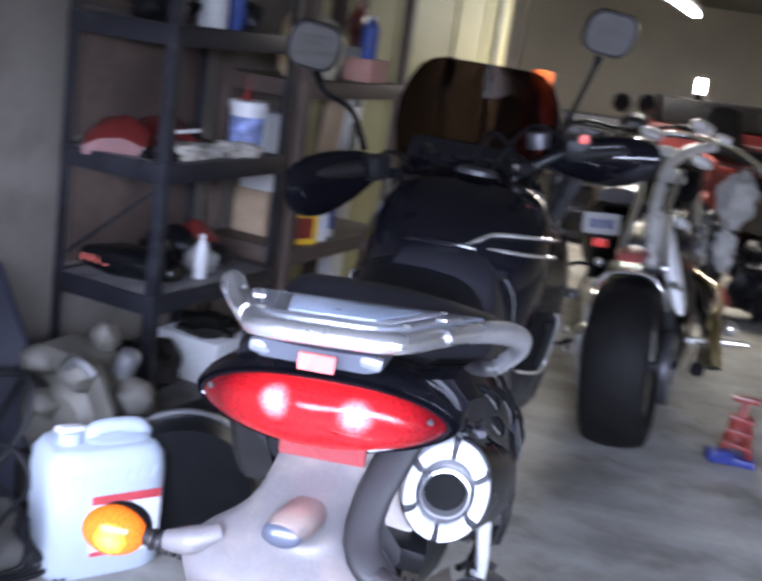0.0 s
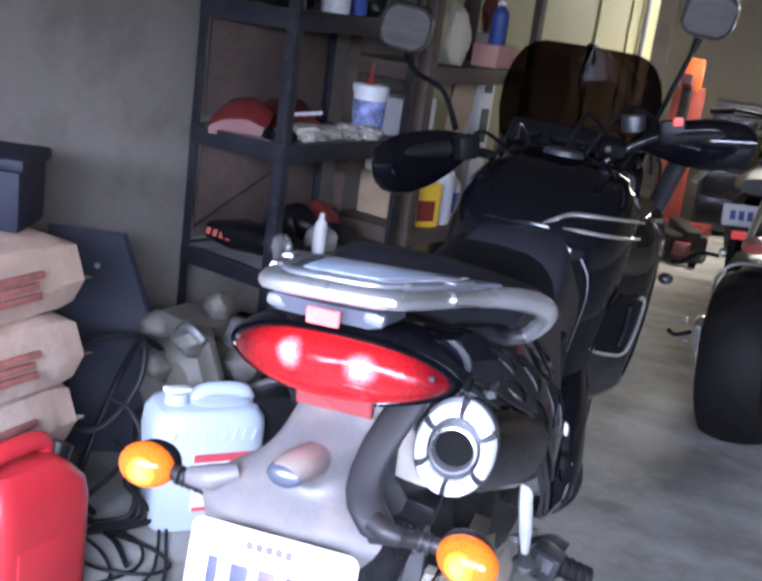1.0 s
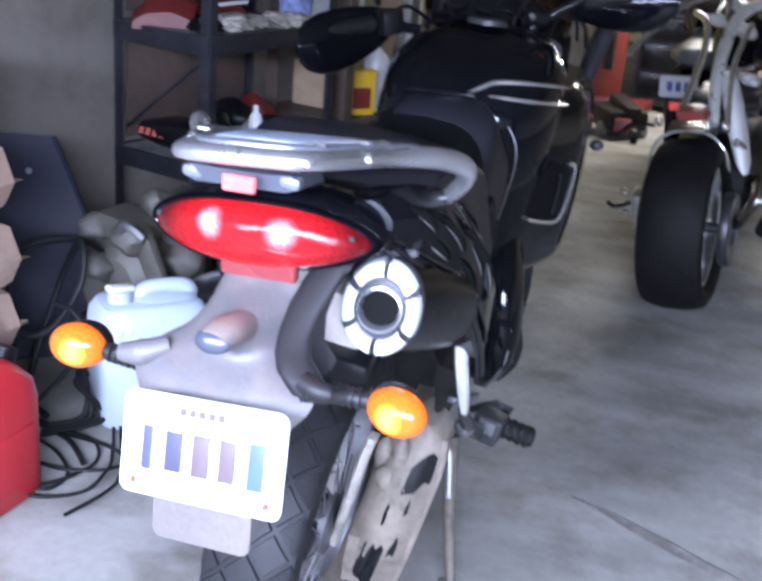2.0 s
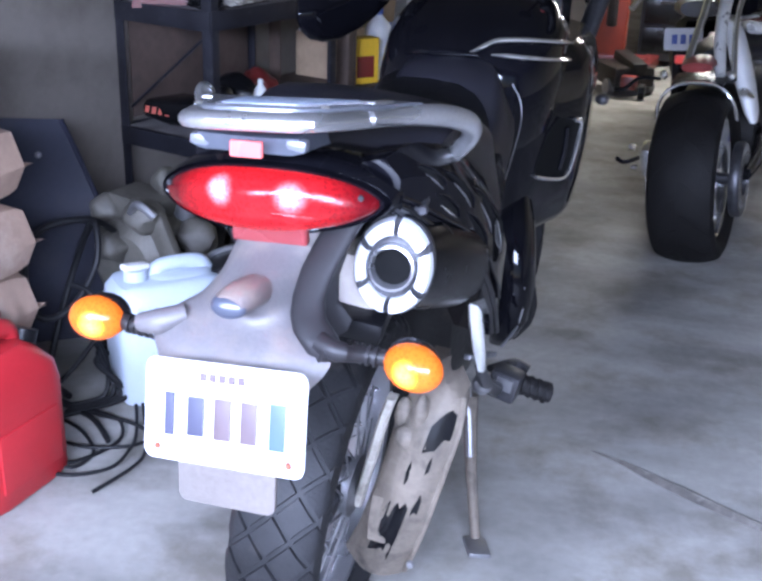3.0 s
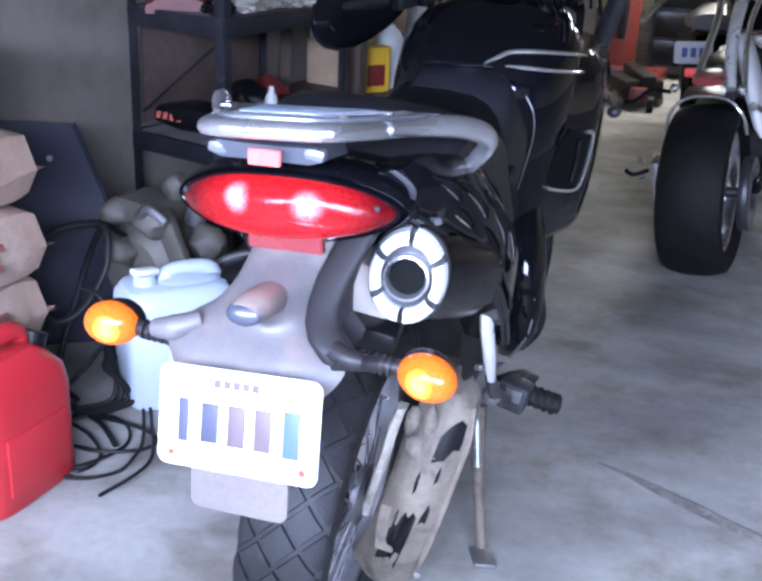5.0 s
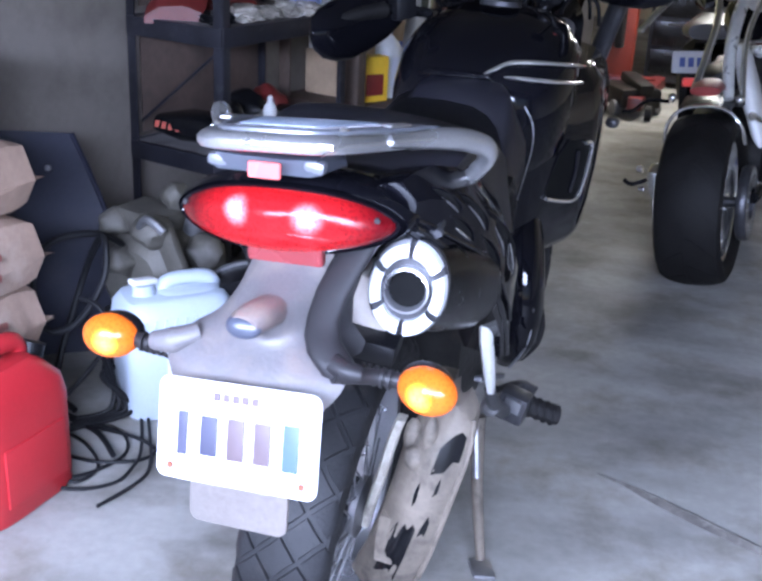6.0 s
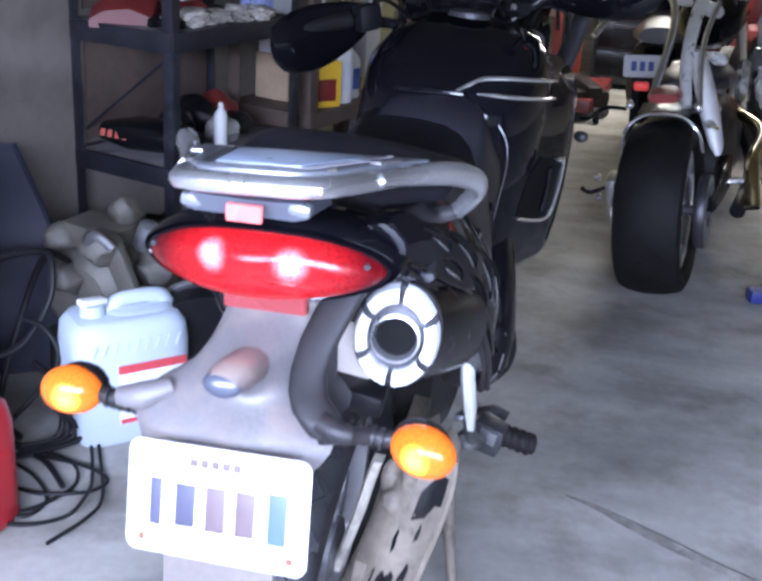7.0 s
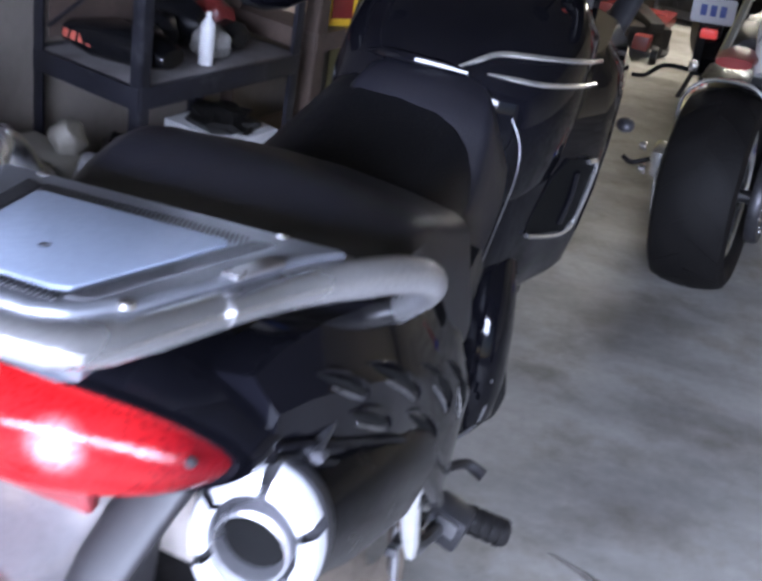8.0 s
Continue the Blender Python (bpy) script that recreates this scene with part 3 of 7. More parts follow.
# second unit
solo("carton", box((0.12, 0.07, 0.17), (0.915, 0.06, 0.635), (0, 0, -25), 0.004), YELLOW, "yellow and red printed carton on the shelf", "box", m=ROOM)
part("print", box((0.075, 0.006, 0.08), (0.899, 0.0275, 0.615), (0, 0, -25), 0.002), RED_PAINT, bpy.data.objects["carton"], m=ROOM)
bottle("bottle", (1.035, 0.06, 0.55), 0.05, 0.27, WHITE_PLASTIC, "white jug shaped bottle on the wooden shelf", BLUE_LABEL, 0.3, LABEL_WHITE)
bottle("bottle", (1.14, 0.08, 0.55), 0.04, 0.20, WHITE_PLASTIC, "white bottle with a blue cap on the wooden shelf", BLUE_LABEL, 0.4, BLUE_LABEL)
t = thing("socket_box", room(1.00, 0.24, 0.55), "white metal box with two dark sockets", "electric box")
part("box", box((0.24, 0.14, 0.295), (1.00, 0.26, 0.8685), bevel=0.006), WHITE_PLASTIC, t, m=ROOM)
for z in (0.88, 0.79):
    part("socket", box((0.028, 0.006, 0.035), (0.95, 0.188, z), bevel=0.002), BLACK_PLASTIC, t, m=ROOM)
solo("carton", box((0.26, 0.15, 0.17), (1.00, 0.26, 0.6355), bevel=0.004), CARD, "plain brown carton under the white box", "box", m=ROOM)
solo("board", box((0.15, 0.02, 0.56), (1.30, 0.20, 0.835), (6, 0, 0), 0.003), CARD, "brown board standing on the shelf", "board", m=ROOM)
lump("parts_bag", (0.90, 0.14, 1.16), (0.17, 0.14, 0.28), mat("tan_bag", (0.46, 0.34, 0.20), 0.5, 0, 0.2, 14, 0.5, 60), "tan plastic bag standing on the shelf", "bag", 0.3, 41)
lump("parts_bag", (1.08, 0.14, 1.16), (0.15, 0.14, 0.26), CREAM, "cream plastic bag standing on the shelf", "bag", 0.3, 43)
solo("carton", box((0.16, 0.12, 0.09), (1.36, 0.10, 1.205), bevel=0.003), PINKISH, "salmon coloured carton on the shelf", "box", m=ROOM)
bottle("bottle", (1.36, 0.10, 1.25), 0.035, 0.17, BLUE_LABEL, "blue bottle standing on a carton", WHITE_PLASTIC)
# white frame with dark windows
t = thing("wall_meter", room(1.68, 0.30, 0.0), "white upright frame with dark windows against the wall", "cabinet")
part("frame", box((0.12, 0.10, 1.28), (1.68, 0.34, 0.64), bevel=0.006), WHITE_PLASTIC, t, m=ROOM)
for z in (0.88, 1.10):
    part("window", box((0.06, 0.006, 0.15), (1.68, 0.288, z), bevel=0.002), mat("dim_glass", (0.12, 0.13, 0.11), 0.15), t, m=ROOM)
lump("machine_part", (1.68, 0.33, 1.28), (0.12, 0.08, 0.22), DARK_RED, "red and black tool on top of the white frame", "tool", 0.5, 52)
t = thing("wall_phone", room(2.85, 0.36, 1.12), "black handset hanging on the yellowed wall", "handset")
part("handset", box((0.07, 0.05, 0.16), (2.85, 0.375, 1.20), bevel=0.02), BLACK_PLASTIC, t, m=ROOM)
part("cord", tube([(2.85, 0.38, 1.13), (2.83, 0.39, 1.0), (2.87, 0.385, 0.85), (2.84, 0.39, 0.72)], 0.006, 6), BLACK_PLASTIC, t, m=ROOM)
part("cradle", box((0.09, 0.03, 0.12), (2.85, 0.395, 1.10), bevel=0.01), WHITE_PLASTIC, t, m=ROOM)

# ---- things on the floor by the wall ----
def sack(at, size, rot, seed, label):
    t = thing("cement_sack", pose(*at, 0, 0, rot), label, "sack", "stacked sacks")
    b = bmesh.new()
    bmesh.ops.create_grid(b, x_segments=26, y_segments=18, size=0.5)
    top = []
    for v in b.verts:
        u, w = abs(v.co.x) * 2, abs(v.co.y) * 2
        edge = max(0.0, (1 - u ** 14) * (1 - w ** 9)) ** 0.40
        pinch = 1 + 0.10 * u ** 6
        wr = 0.012 * noise.noise(Vector((v.co.x * 9, v.co.y * 9, seed))) + 0.006 * noise.noise(Vector((v.co.x * 24, v.co.y * 24, seed)))
        top.append((v.co.x * size[0], v.co.y * size[1] * pinch, edge, wr))
    b2 = bmesh.new()
    up = [b2.verts.new((x, y, size[2] * (0.42 + 0.58 * e) + wr)) for x, y, e, wr in top]
    dn = [b2.verts.new((x, y, size[2] * 0.42 * (1 - e) + abs(wr) * 0.4)) for x, y, e, wr in top]
    b.verts.index_update()
    for f in b.faces:
        i = [v.index for v in f.verts]
        b2.faces.new([up[k] for k in i])
        b2.faces.new([dn[k] for k in reversed(i)])
    b.free()
    bmesh.ops.remove_doubles(b2, verts=b2.verts, dist=0.004)
    part("paper_bag", b2, PAPER, t, m=pose(*at, 0, 0, rot))
    for k, (dz, w) in enumerate(((0.11, 0.16), (0.085, 0.13), (0.06, 0.15))):
        part("print_bar", box((w, 0.012, 0.016), (size[0] * 0.26, -size[1] * 0.512, dz), (4, 0, 0), 0.003), PAPER_INK, t, m=pose(*at, 0, 0, rot))
        part("print_bar", box((0.012, w, 0.017), (size[0] * 0.507, 0.02, dz + 0.012), (0, -4, 0), 0.003), PAPER_INK, t, m=pose(*at, 0, 0, rot))
    return t


for k in range(4):
    sack((-1.115 - 0.012 * (k % 2), 2.44, 0.005 + 0.184 * k), (0.64, 0.50, 0.192), -20 + 4 * (k % 2), 7.0 * k, "stained brown paper sack in a stack against the wall")
t = thing("tool_case", (-1.05, 2.52, 0.745), "dark grey plastic tool case lying on the sacks", "case")
M = pose(-1.09, 2.55, 0.745, 0, 0, 10)
part("shell", box((0.40, 0.20, 0.15), (0, 0, 0.075), bevel=0.018), SLATE, t, m=M)
part("lid", box((0.42, 0.22, 0.03), (0, 0, 0.165), bevel=0.012), SLATE, t, m=M)
part("handle", tube([(-0.06, -0.08, 0.17), (-0.05, -0.08, 0.20), (0.05, -0.08, 0.20), (0.06, -0.08, 0.17)], 0.010, 8), BLACK_PLASTIC, t, m=M)

# leaning panel: a bowed sheet with a slanting edge and a rolled border
lp = thing("leaning_panel", (-0.84, 2.90, 0), "slate blue plastic panel leaning against the wall", "panel")
LPM = pose(-0.86, 2.93, 0, -12, 0, 22)
rings = []
for k in range(11):
    z = 0.66 * k / 10
    xa, xb = -0.16, 0.23 - 0.18 * (k / 10) ** 1.5
    cols = [xa + (xb - xa) * q / 7 for q in range(8)]
    rings.append([(x, 0.02 * math.cos(x * 9) + 0.006 * math.sin(z * 11 + x * 7), z - 0.06 * (x - xa) * (k / 10)) for x in cols] + [(x, 0.02 * math.cos(x * 9) + 0.022, z - 0.06 * (x - xa) * (k / 10)) for x in reversed(cols)])
part("sheet", loft(rings), SLATE, lp, m=LPM)
part("edge_lip", tube([(r[7][0], r[7][1], r[7][2]) for r in rings], 0.007, 8), SLATE, lp, m=LPM)
part("stud", blob(0.010, 0.006, 0.010, (-0.02, 0.012, 0.55), sub=2), STEEL, lp, m=LPM)

# greenish casting: a motor on its feet
t = thing("electric_motor", (-0.60, 3.02, 0), "dusty greenish cast motor standing on the floor", "motor")
M = pose(-0.60, 3.02, 0, 0, 0, -20)
part("casing", loft([ringy(0, -0.13, 0.27, 0.09, 0.09, 2.2), ringy(0, -0.10, 0.27, 0.125, 0.125, 2.4), ringy(0, 0.10, 0.27, 0.125, 0.125, 2.4), ringy(0, 0.14, 0.27, 0.08, 0.08, 2.2)]), CAST, t, m=M)
part("top_box", box((0.16, 0.14, 0.09), (-0.02, 0, 0.405), (0, 6, 0), 0.015), CAST, t, m=M)
part("flange", box((0.06, 0.03, 0.16), (0.13, -0.10, 0.36), (0, -25, 0), 0.01), CAST, t, m=M)
part("terminal", lathe([(0, 0), (0.03, 0), (0.03, 0.07), (0.015, 0.08), (0, 0.08)], 16, pose(0.10, 0.03, 0.39, 0, 20, 0)), STEEL, t, m=M)
for k, (x, y, z, r) in enumerate(((0.06, -0.10, 0.42, 0.060), (-0.10, -0.06, 0.40, 0.055), (0.15, 0.02, 0.34, 0.060), (-0.02, -0.13, 0.33, 0.050), (0.02, 0.06, 0.47, 0.050))):
    part("casting_lump", blob(r, r * 0.9, r * 0.8, (x, y, z), (20 * k, 0, 30 * k), 0.30, 70.0 + k, 3, freq=1.5), CAST, t, m=M)
part("pipe_stub", tube([(0.02, -0.12, 0.40), (0.08, -0.15, 0.47), (0.13, -0.14, 0.44)], 0.012, 8), STEEL, t, m=M)
for x in (-0.09, 0.09):
    part("foot", box((0.05, 0.24, 0.16), (x, 0, 0.08), bevel=0.008), GREASE, t, m=M)

# standing black wheel cover with a bright rim
t = thing("wheel_disc", (-0.27, 2.88, 0), "black round disc with a bright metal rim standing on edge", "wheel")
M = pose(-0.29, 2.90, 0.188, -82, 0, 14)
part("disc", lathe([(0, 0.03), (0.10, 0.03), (0.165, 0.0), (0.178, 0.0), (0.178, -0.09), (0, -0.09)], 40), BLACK_PLASTIC, t, m=M)
part("rim", lathe([(0.176, -0.006), (0.187, -0.006), (0.187, 0.006), (0.176, 0.006)], 40, closed=True), STEEL, t, m=M)

# milky jug
t = thing("water_jug", (-0.46, 2.68, 0), "milky white plastic jug with a red striped label", "jug")
M = pose(-0.470, 2.735, 0, 0, 0, 36) @ Matrix.Diagonal((1.06, 1.0, 1.02, 1))
secs = [(0.0, 0.133, 0.093), (0.012, 0.141, 0.10), (0.25, 0.143, 0.102), (0.29, 0.139, 0.098), (0.315, 0.122, 0.084), (0.322, 0.10, 0.07)]
part("body", loft([ringz(0, 0, z, a, c, 4.5, 40) for z, a, c in secs]), JUG, t, m=M)
for k in range(9):
    part("rib", box((0.006, 0.004, 0.032), (-0.10 + 0.025 * k, -0.1015, 0.262), (0, 18, 0), 0.0015), JUG, t, m=M)
part("handle", tube([(0.105, 0.0, 0.312), (0.092, 0.0, 0.338), (0.045, 0.0, 0.347), (-0.010, 0.0, 0.343), (-0.032, 0.0, 0.315)], [0.026, 0.022, 0.019, 0.019, 0.024], 12, flat=0.9), JUG, t, m=M)
part("shoulder", loft([ringz(0.035, 0, z, a, c, 3.0, 28) for z, a, c in ((0.30, 0.085, 0.066), (0.322, 0.080, 0.060), (0.330, 0.070, 0.048))]), JUG, t, m=M)
part("spout", lathe([(0, 0), (0.030, 0), (0.028, 0.03), (0, 0.03)], 20, pose(-0.075, -0.01, 0.318)), JUG, t, m=M)
part("cap", box((0.07, 0.03, 0.016), (-0.075, -0.01, 0.355), (0, 8, 20), 0.006), WHITE_PLASTIC, t, m=M)
part("label", box((0.165, 0.002, 0.155), (0.035, -0.1032, 0.135), bevel=0.0008), LABEL_WHITE, t, m=M)
part("stripe", box((0.165, 0.002, 0.022), (0.035, -0.1052, 0.205), bevel=0.0006), LABEL_RED, t, m=M)
part("stripe", box((0.08, 0.002, 0.012), (-0.005, -0.1052, 0.066), bevel=0.0006), LABEL_RED, t, m=M)

# red fuel can
t = thing("fuel_can", (-0.69, 2.20, 0), "red plastic fuel can standing on the floor", "fuel can")
M = pose(-0.70, 2.20, 0, 0, 0, 73) @ Matrix.Diagonal((1.10, 1.10, 1.08, 1))
b = loft([[(x, y, z) for x, y, _ in ringz(ox, 0, z, a, c, 5, 40)] for z, a, c, ox in ((0, 0.122, 0.085, 0), (0.012, 0.130, 0.092, 0), (0.22, 0.130, 0.092, 0), (0.262, 0.124, 0.086, -0.002), (0.30, 0.100, 0.068, -0.012), (0.318, 0.075, 0.050, -0.015))])
part("body", b, RED_CAN, t, m=M)
part("grip", tube([(0.07, 0, 0.29), (0.06, 0, 0.335), (0.0, 0, 0.345), (-0.07, 0, 0.338), (-0.105, 0, 0.28)], 0.021, 12, flat=0.9), RED_CAN, t, m=M)
part("panel_emboss", box((0.17, 0.006, 0.13), (0, -0.0925, 0.11), bevel=0.003), RED_CAN, t, m=M)
part("cap", lathe([(0, 0), (0.03, 0), (0.03, 0.035), (0, 0.035)], 20, pose(0.095, 0, 0.285, 0, 25, 0)), BLACK_PLASTIC, t, m=M)


# cables on the floor
def cable(pts, r, label, name="cable"):
    return solo(name, tube(pts, r, 8, 8), CABLE, label, "cable", "cables on the floor")


cable([(-0.66, 2.92, 0.36), (-0.70, 2.82, 0.43), (-0.80, 2.74, 0.42), (-0.835, 2.70, 0.32), (-0.80, 2.68, 0.20), (-0.72, 2.70, 0.22), (-0.655, 2.74, 0.34), (-0.68, 2.80, 0.43), (-0.76, 2.84, 0.28), (-0.80, 2.72, 0.03), (-0.70, 2.60, 0.012)], 0.009, "thick black hose looped beside the jug", "hose")
cable([(-0.72, 2.72, 0.28), (-0.66, 2.70, 0.27), (-0.62, 2.68, 0.20), (-0.68, 2.66, 0.10), (-0.74, 2.60, 0.012), (-0.60, 2.50, 0.012), (-0.52, 2.40, 0.012)], 0.007, "black hose hanging to the floor", "hose")
for k, pts in enumerate((
        [(-0.74, 2.60), (-0.646, 2.55), (-0.532, 2.50), (-0.500, 2.415), (-0.56, 2.302), (-0.64, 2.26)],
        [(-0.62, 2.76), (-0.55, 2.709), (-0.465, 2.509), (-0.418, 2.37), (-0.423, 2.285), (-0.481, 2.191)],
        [(-0.69, 2.80), (-0.569, 2.705), (-0.470, 2.46), (-0.455, 2.35), (-0.480, 2.29), (-0.56, 2.24), (-0.66, 2.25)],
        [(-0.70, 2.58), (-0.624, 2.528), (-0.50, 2.49), (-0.432, 2.454), (-0.459, 2.39), (-0.558, 2.358), (-0.66, 2.40)],
        [(-0.70, 2.50), (-0.60, 2.43), (-0.54, 2.35), (-0.57, 2.27), (-0.66, 2.33), (-0.68, 2.45)])):
    cable([(x, y, 0.006 + 0.005 * ((q + k) % 3)) for q, (x, y) in enumerate(pts)], 0.0045, "thin black cable looped on the floor")
for k in range(4):
    cable([(-0.66 + 0.02 * k, 2.80 - 0.03 * k, 0.05 + 0.03 * k), (-0.70 + 0.03 * k, 2.72, 0.16 - 0.02 * k), (-0.62, 2.66 - 0.02 * k, 0.12), (-0.60 + 0.02 * k, 2.60, 0.03), (-0.68, 2.56 - 0.02 * k, 0.010)], 0.007, "black cable heaped beside the jug")

# ---- the black touring motorcycle ----
BIKE = Matrix.Translation((0.085, 1.428, 0.005)) @ pose(0, 0, 0, 0, 0, -16) @ pose(0, 0, 0, 0, 1, 0) @ Matrix(((1, -0.12, 0.06, -0.06), (0, 1, 0, 0), (0, 0, 1, 0), (0, 0, 0, 1)))
moto = thing("motorcycle", (0.16, 1.8, 0), "black touring motorcycle with silver rack and lit tail light", "motorcycle")


def bp(name, bm, material, parent=None, label="", m=None):
    return part(name, bm, material, parent or moto, label, BIKE if m is None else BIKE @ m)


def wheel(put, owner, centre, R, W, tyre_mat, rim_mat, steer=0.0, spokes=36, knobs=True, name="rear_wheel", rim_r=0.74):
    """A spoked wheel whose axle runs along x."""
    C = pose(*centre, 0, 0, steer) @ pose(0, 0, 0, 0, 90, 0)
    h = W / 2
    r0 = R * rim_r
    prof = [(r0, -h * 0.62), (r0 + 0.012, -h * 0.80), (R * 0.86, -h), (R * 0.935, -h * 0.93), (R * 0.975, -h * 0.68), (R * 0.994, -h * 0.35), (R, 0), (R * 0.994, h * 0.35), (R * 0.975, h * 0.68), (R * 0.935, h * 0.93), (R * 0.86, h), (r0 + 0.012, h * 0.80), (r0, h * 0.62)]
    tyre = put("tyre", lathe(prof, 72, closed=True), tyre_mat, owner, "", C)
    if knobs:
        b = bmesh.new()
        n, step = 27, 0.44

        def crown(x, a, lift):
            rr = R * float(np.interp(abs(x), [0, 0.35, 0.68, 0.93, 1.0], [1, 0.994, 0.975, 0.935, 0.90])) + lift
            return (rr * math.cos(a), rr * math.sin(a), x * h)
        for k in range(n):
            for j in range(-2, 3):
                a0 = 2 * math.pi * (k + 0.5 * (j % 2)) / n
                ring = [(-1, 0), (-0.5, 0.5), (0, 1), (0.5, 0.5), (1, 0), (0.5, -0.5), (0, -1), (-0.5, -0.5)]
                top = [b.verts.new(crown(max(-0.99, min(0.99, (j + p * 0.82) * step)), a0 + q * 0.80 * math.pi / n, 0.0055)) for p, q in ring]
                low = [b.verts.new(crown(max(-1.0, min(1.0, (j + p * 0.89) * step)), a0 + q * 0.88 * math.pi / n, -0.003)) for p, q in ring]
                mid = b.verts.new(crown(max(-0.97, min(0.97, j * step)), a0, 0.0060))
                for i in range(8):
                    b.faces.new((top[i], top[(i + 1) % 8], mid))
                    b.faces.new((low[i], low[(i + 1) % 8], top[(i + 1) % 8], top[i]))
        tagged(put("tread", b, tyre_mat, tyre, "", C), kind="stuff")
    put("rim", lathe([(r0 + 0.004, -h * 0.64), (r0 + 0.010, -h * 0.58), (r0 - 0.010, -h * 0.5), (r0 - 0.022, -h * 0.15), (r0 - 0.022, h * 0.15), (r0 - 0.010, h * 0.5), (r0 + 0.010, h * 0.58), (r0 + 0.004, h * 0.64), (r0 - 0.002, 0)], 56, closed=True), rim_mat, owner, "", C)
    put("hub", lathe([(0, -0.06), (0.030, -0.06), (0.055, -0.05), (0.055, -0.038), (0.032, -0.03), (0.032, 0.03), (0.055, 0.038), (0.055, 0.05), (0.030, 0.06), (0, 0.06)], 28), STEEL, owner, "", C)
    for k in range(spokes):
        a = 2 * math.pi * k / spokes
        s = 1 if k % 2 else -1
        o = a + s * (0.55 if (k // 2) % 2 else -0.55)
        put("spoke", tube([(0.05 * math.cos(o), 0.05 * math.sin(o), s * 0.044), ((r0 - 0.01) * math.cos(a), (r0 - 0.01) * math.sin(a), s * 0.008)], 0.0022, 5, smooth=False), STEEL, owner, "", C)
    put("brake_disc", lathe([(0.07, -0.070), (0.12, -0.070), (0.12, -0.065), (0.07, -0.065)], 40, closed=True), STEEL, owner, "", C)


# wheels
rw = bp("rear_wheel", disc_y(0.02, 0.16, (0.02, 0.30, 0.32)), DARK_STEEL, label="spoked rear wheel with block tread tyre", m=pose(0, 0, 0))
rw.data.transform(Matrix.Identity(4))
wheel(bp, rw, (0.0, 0.40, 0.322), 0.320, 0.155, RUBBER, ALU, rim_r=0.80)
fw = bp("front_wheel", disc_y(0.015, 0.02, (0.0, 1.90, 0.33)), DARK_STEEL, label="spoked front wheel turned to one side")
wheel(bp, fw, (0.0, 1.92, 0.335), 0.333, 0.115, RUBBER, STEEL, steer=30, spokes=24)
bp("front_mudguard", loft([[(x * 0.075, -0.375 * math.cos(a), 0.375 * math.sin(a) - (x * x) * 0.02) for x in (-1, -0.6, 0, 0.6, 1)] + [(x * 0.07, -0.366 * math.cos(a), 0.366 * math.sin(a) - (x * x) * 0.02) for x in (1, 0.6, 0, -0.6, -1)] for a in np.linspace(1.0, 2.2, 16)]), BLACK_SATIN, m=pose(0, 1.92, 0.335, 0, 0, 30))
for s in (-1, 1):
    bp("fork_leg", tube([(s * 0.10, 0.02, -0.02), (s * 0.10, -0.10, 0.25), (s * 0.10, -0.33, 0.78)], [0.032, 0.030, 0.024], 14, smooth=False), DARK_STEEL, m=pose(0, 1.92, 0.335, 0, 0, 30))

# frame, engine and swingarm
bp("engine", loft([ringy(0.0, 0.74, 0.45, 0.13, 0.16, 3), ringy(0.0, 0.85, 0.48, 0.17, 0.20, 3), ringy(0.0, 1.2, 0.50, 0.17, 0.22, 3), ringy(0.0, 1.42, 0.48, 0.10, 0.16, 3)]), GREASE)
bp("subframe", loft([ringy(0, 0.02, 0.93, 0.06, 0.045, 3), ringy(0, 0.25, 0.88, 0.10, 0.08, 3), ringy(0, 0.55, 0.80, 0.14, 0.14, 3), ringy(0, 0.95, 0.75, 0.16, 0.22, 3), ringy(0, 1.3, 0.85, 0.12, 0.18, 3)]), BLACK_PLASTIC)
for s in (-1, 1):
    bp("swingarm_beam", loft([[(s * (0.115 if s > 0 else 0.105) + dx, y, z + dz) for dx, dz in ((-0.016, -hh), (0.016, -hh), (0.018, 0), (0.016, hh), (-0.016, hh), (-0.018, 0))] for y, z, hh in ((0.33, 0.32, 0.045), (0.42, 0.325, 0.05), (0.60, 0.37, 0.05), (0.85, 0.43, 0.055))]), MUD if s > 0 else DARK_STEEL)
bp("axle_nut", lathe([(0, 0), (0.018, 0), (0.018, 0.022), (0.010, 0.03), (0, 0.03)], 6, pose(0.135, 0.40, 0.322, 0, 90, 0)), STEEL)
# muddy guard beside the wheel: a bowed shell that widens upwards
def guard_edges(z):
    zs = [0.18, 0.24, 0.33, 0.43, 0.50, 0.545, 0.575, 0.592]
    left = float(np.interp(z, zs, [0.040, 0.062, 0.085, 0.108, 0.118, 0.130, 0.152, 0.180]))
    right = float(np.interp(z, zs, [0.160, 0.176, 0.196, 0.214, 0.226, 0.231, 0.226, 0.205]))
    back = float(np.interp(z, zs, [0.365, 0.345, 0.320, 0.300, 0.297, 0.310, 0.330, 0.350]))
    return left, right, back


def guard_point(z, u, out=0.0):
    left, right, back = guard_edges(z)
    return (left + (right - left) * u, back + 0.035 * (2 * u - 1.15) ** 2 - out - 0.004 * math.sin(z * 60 + u * 5), z)


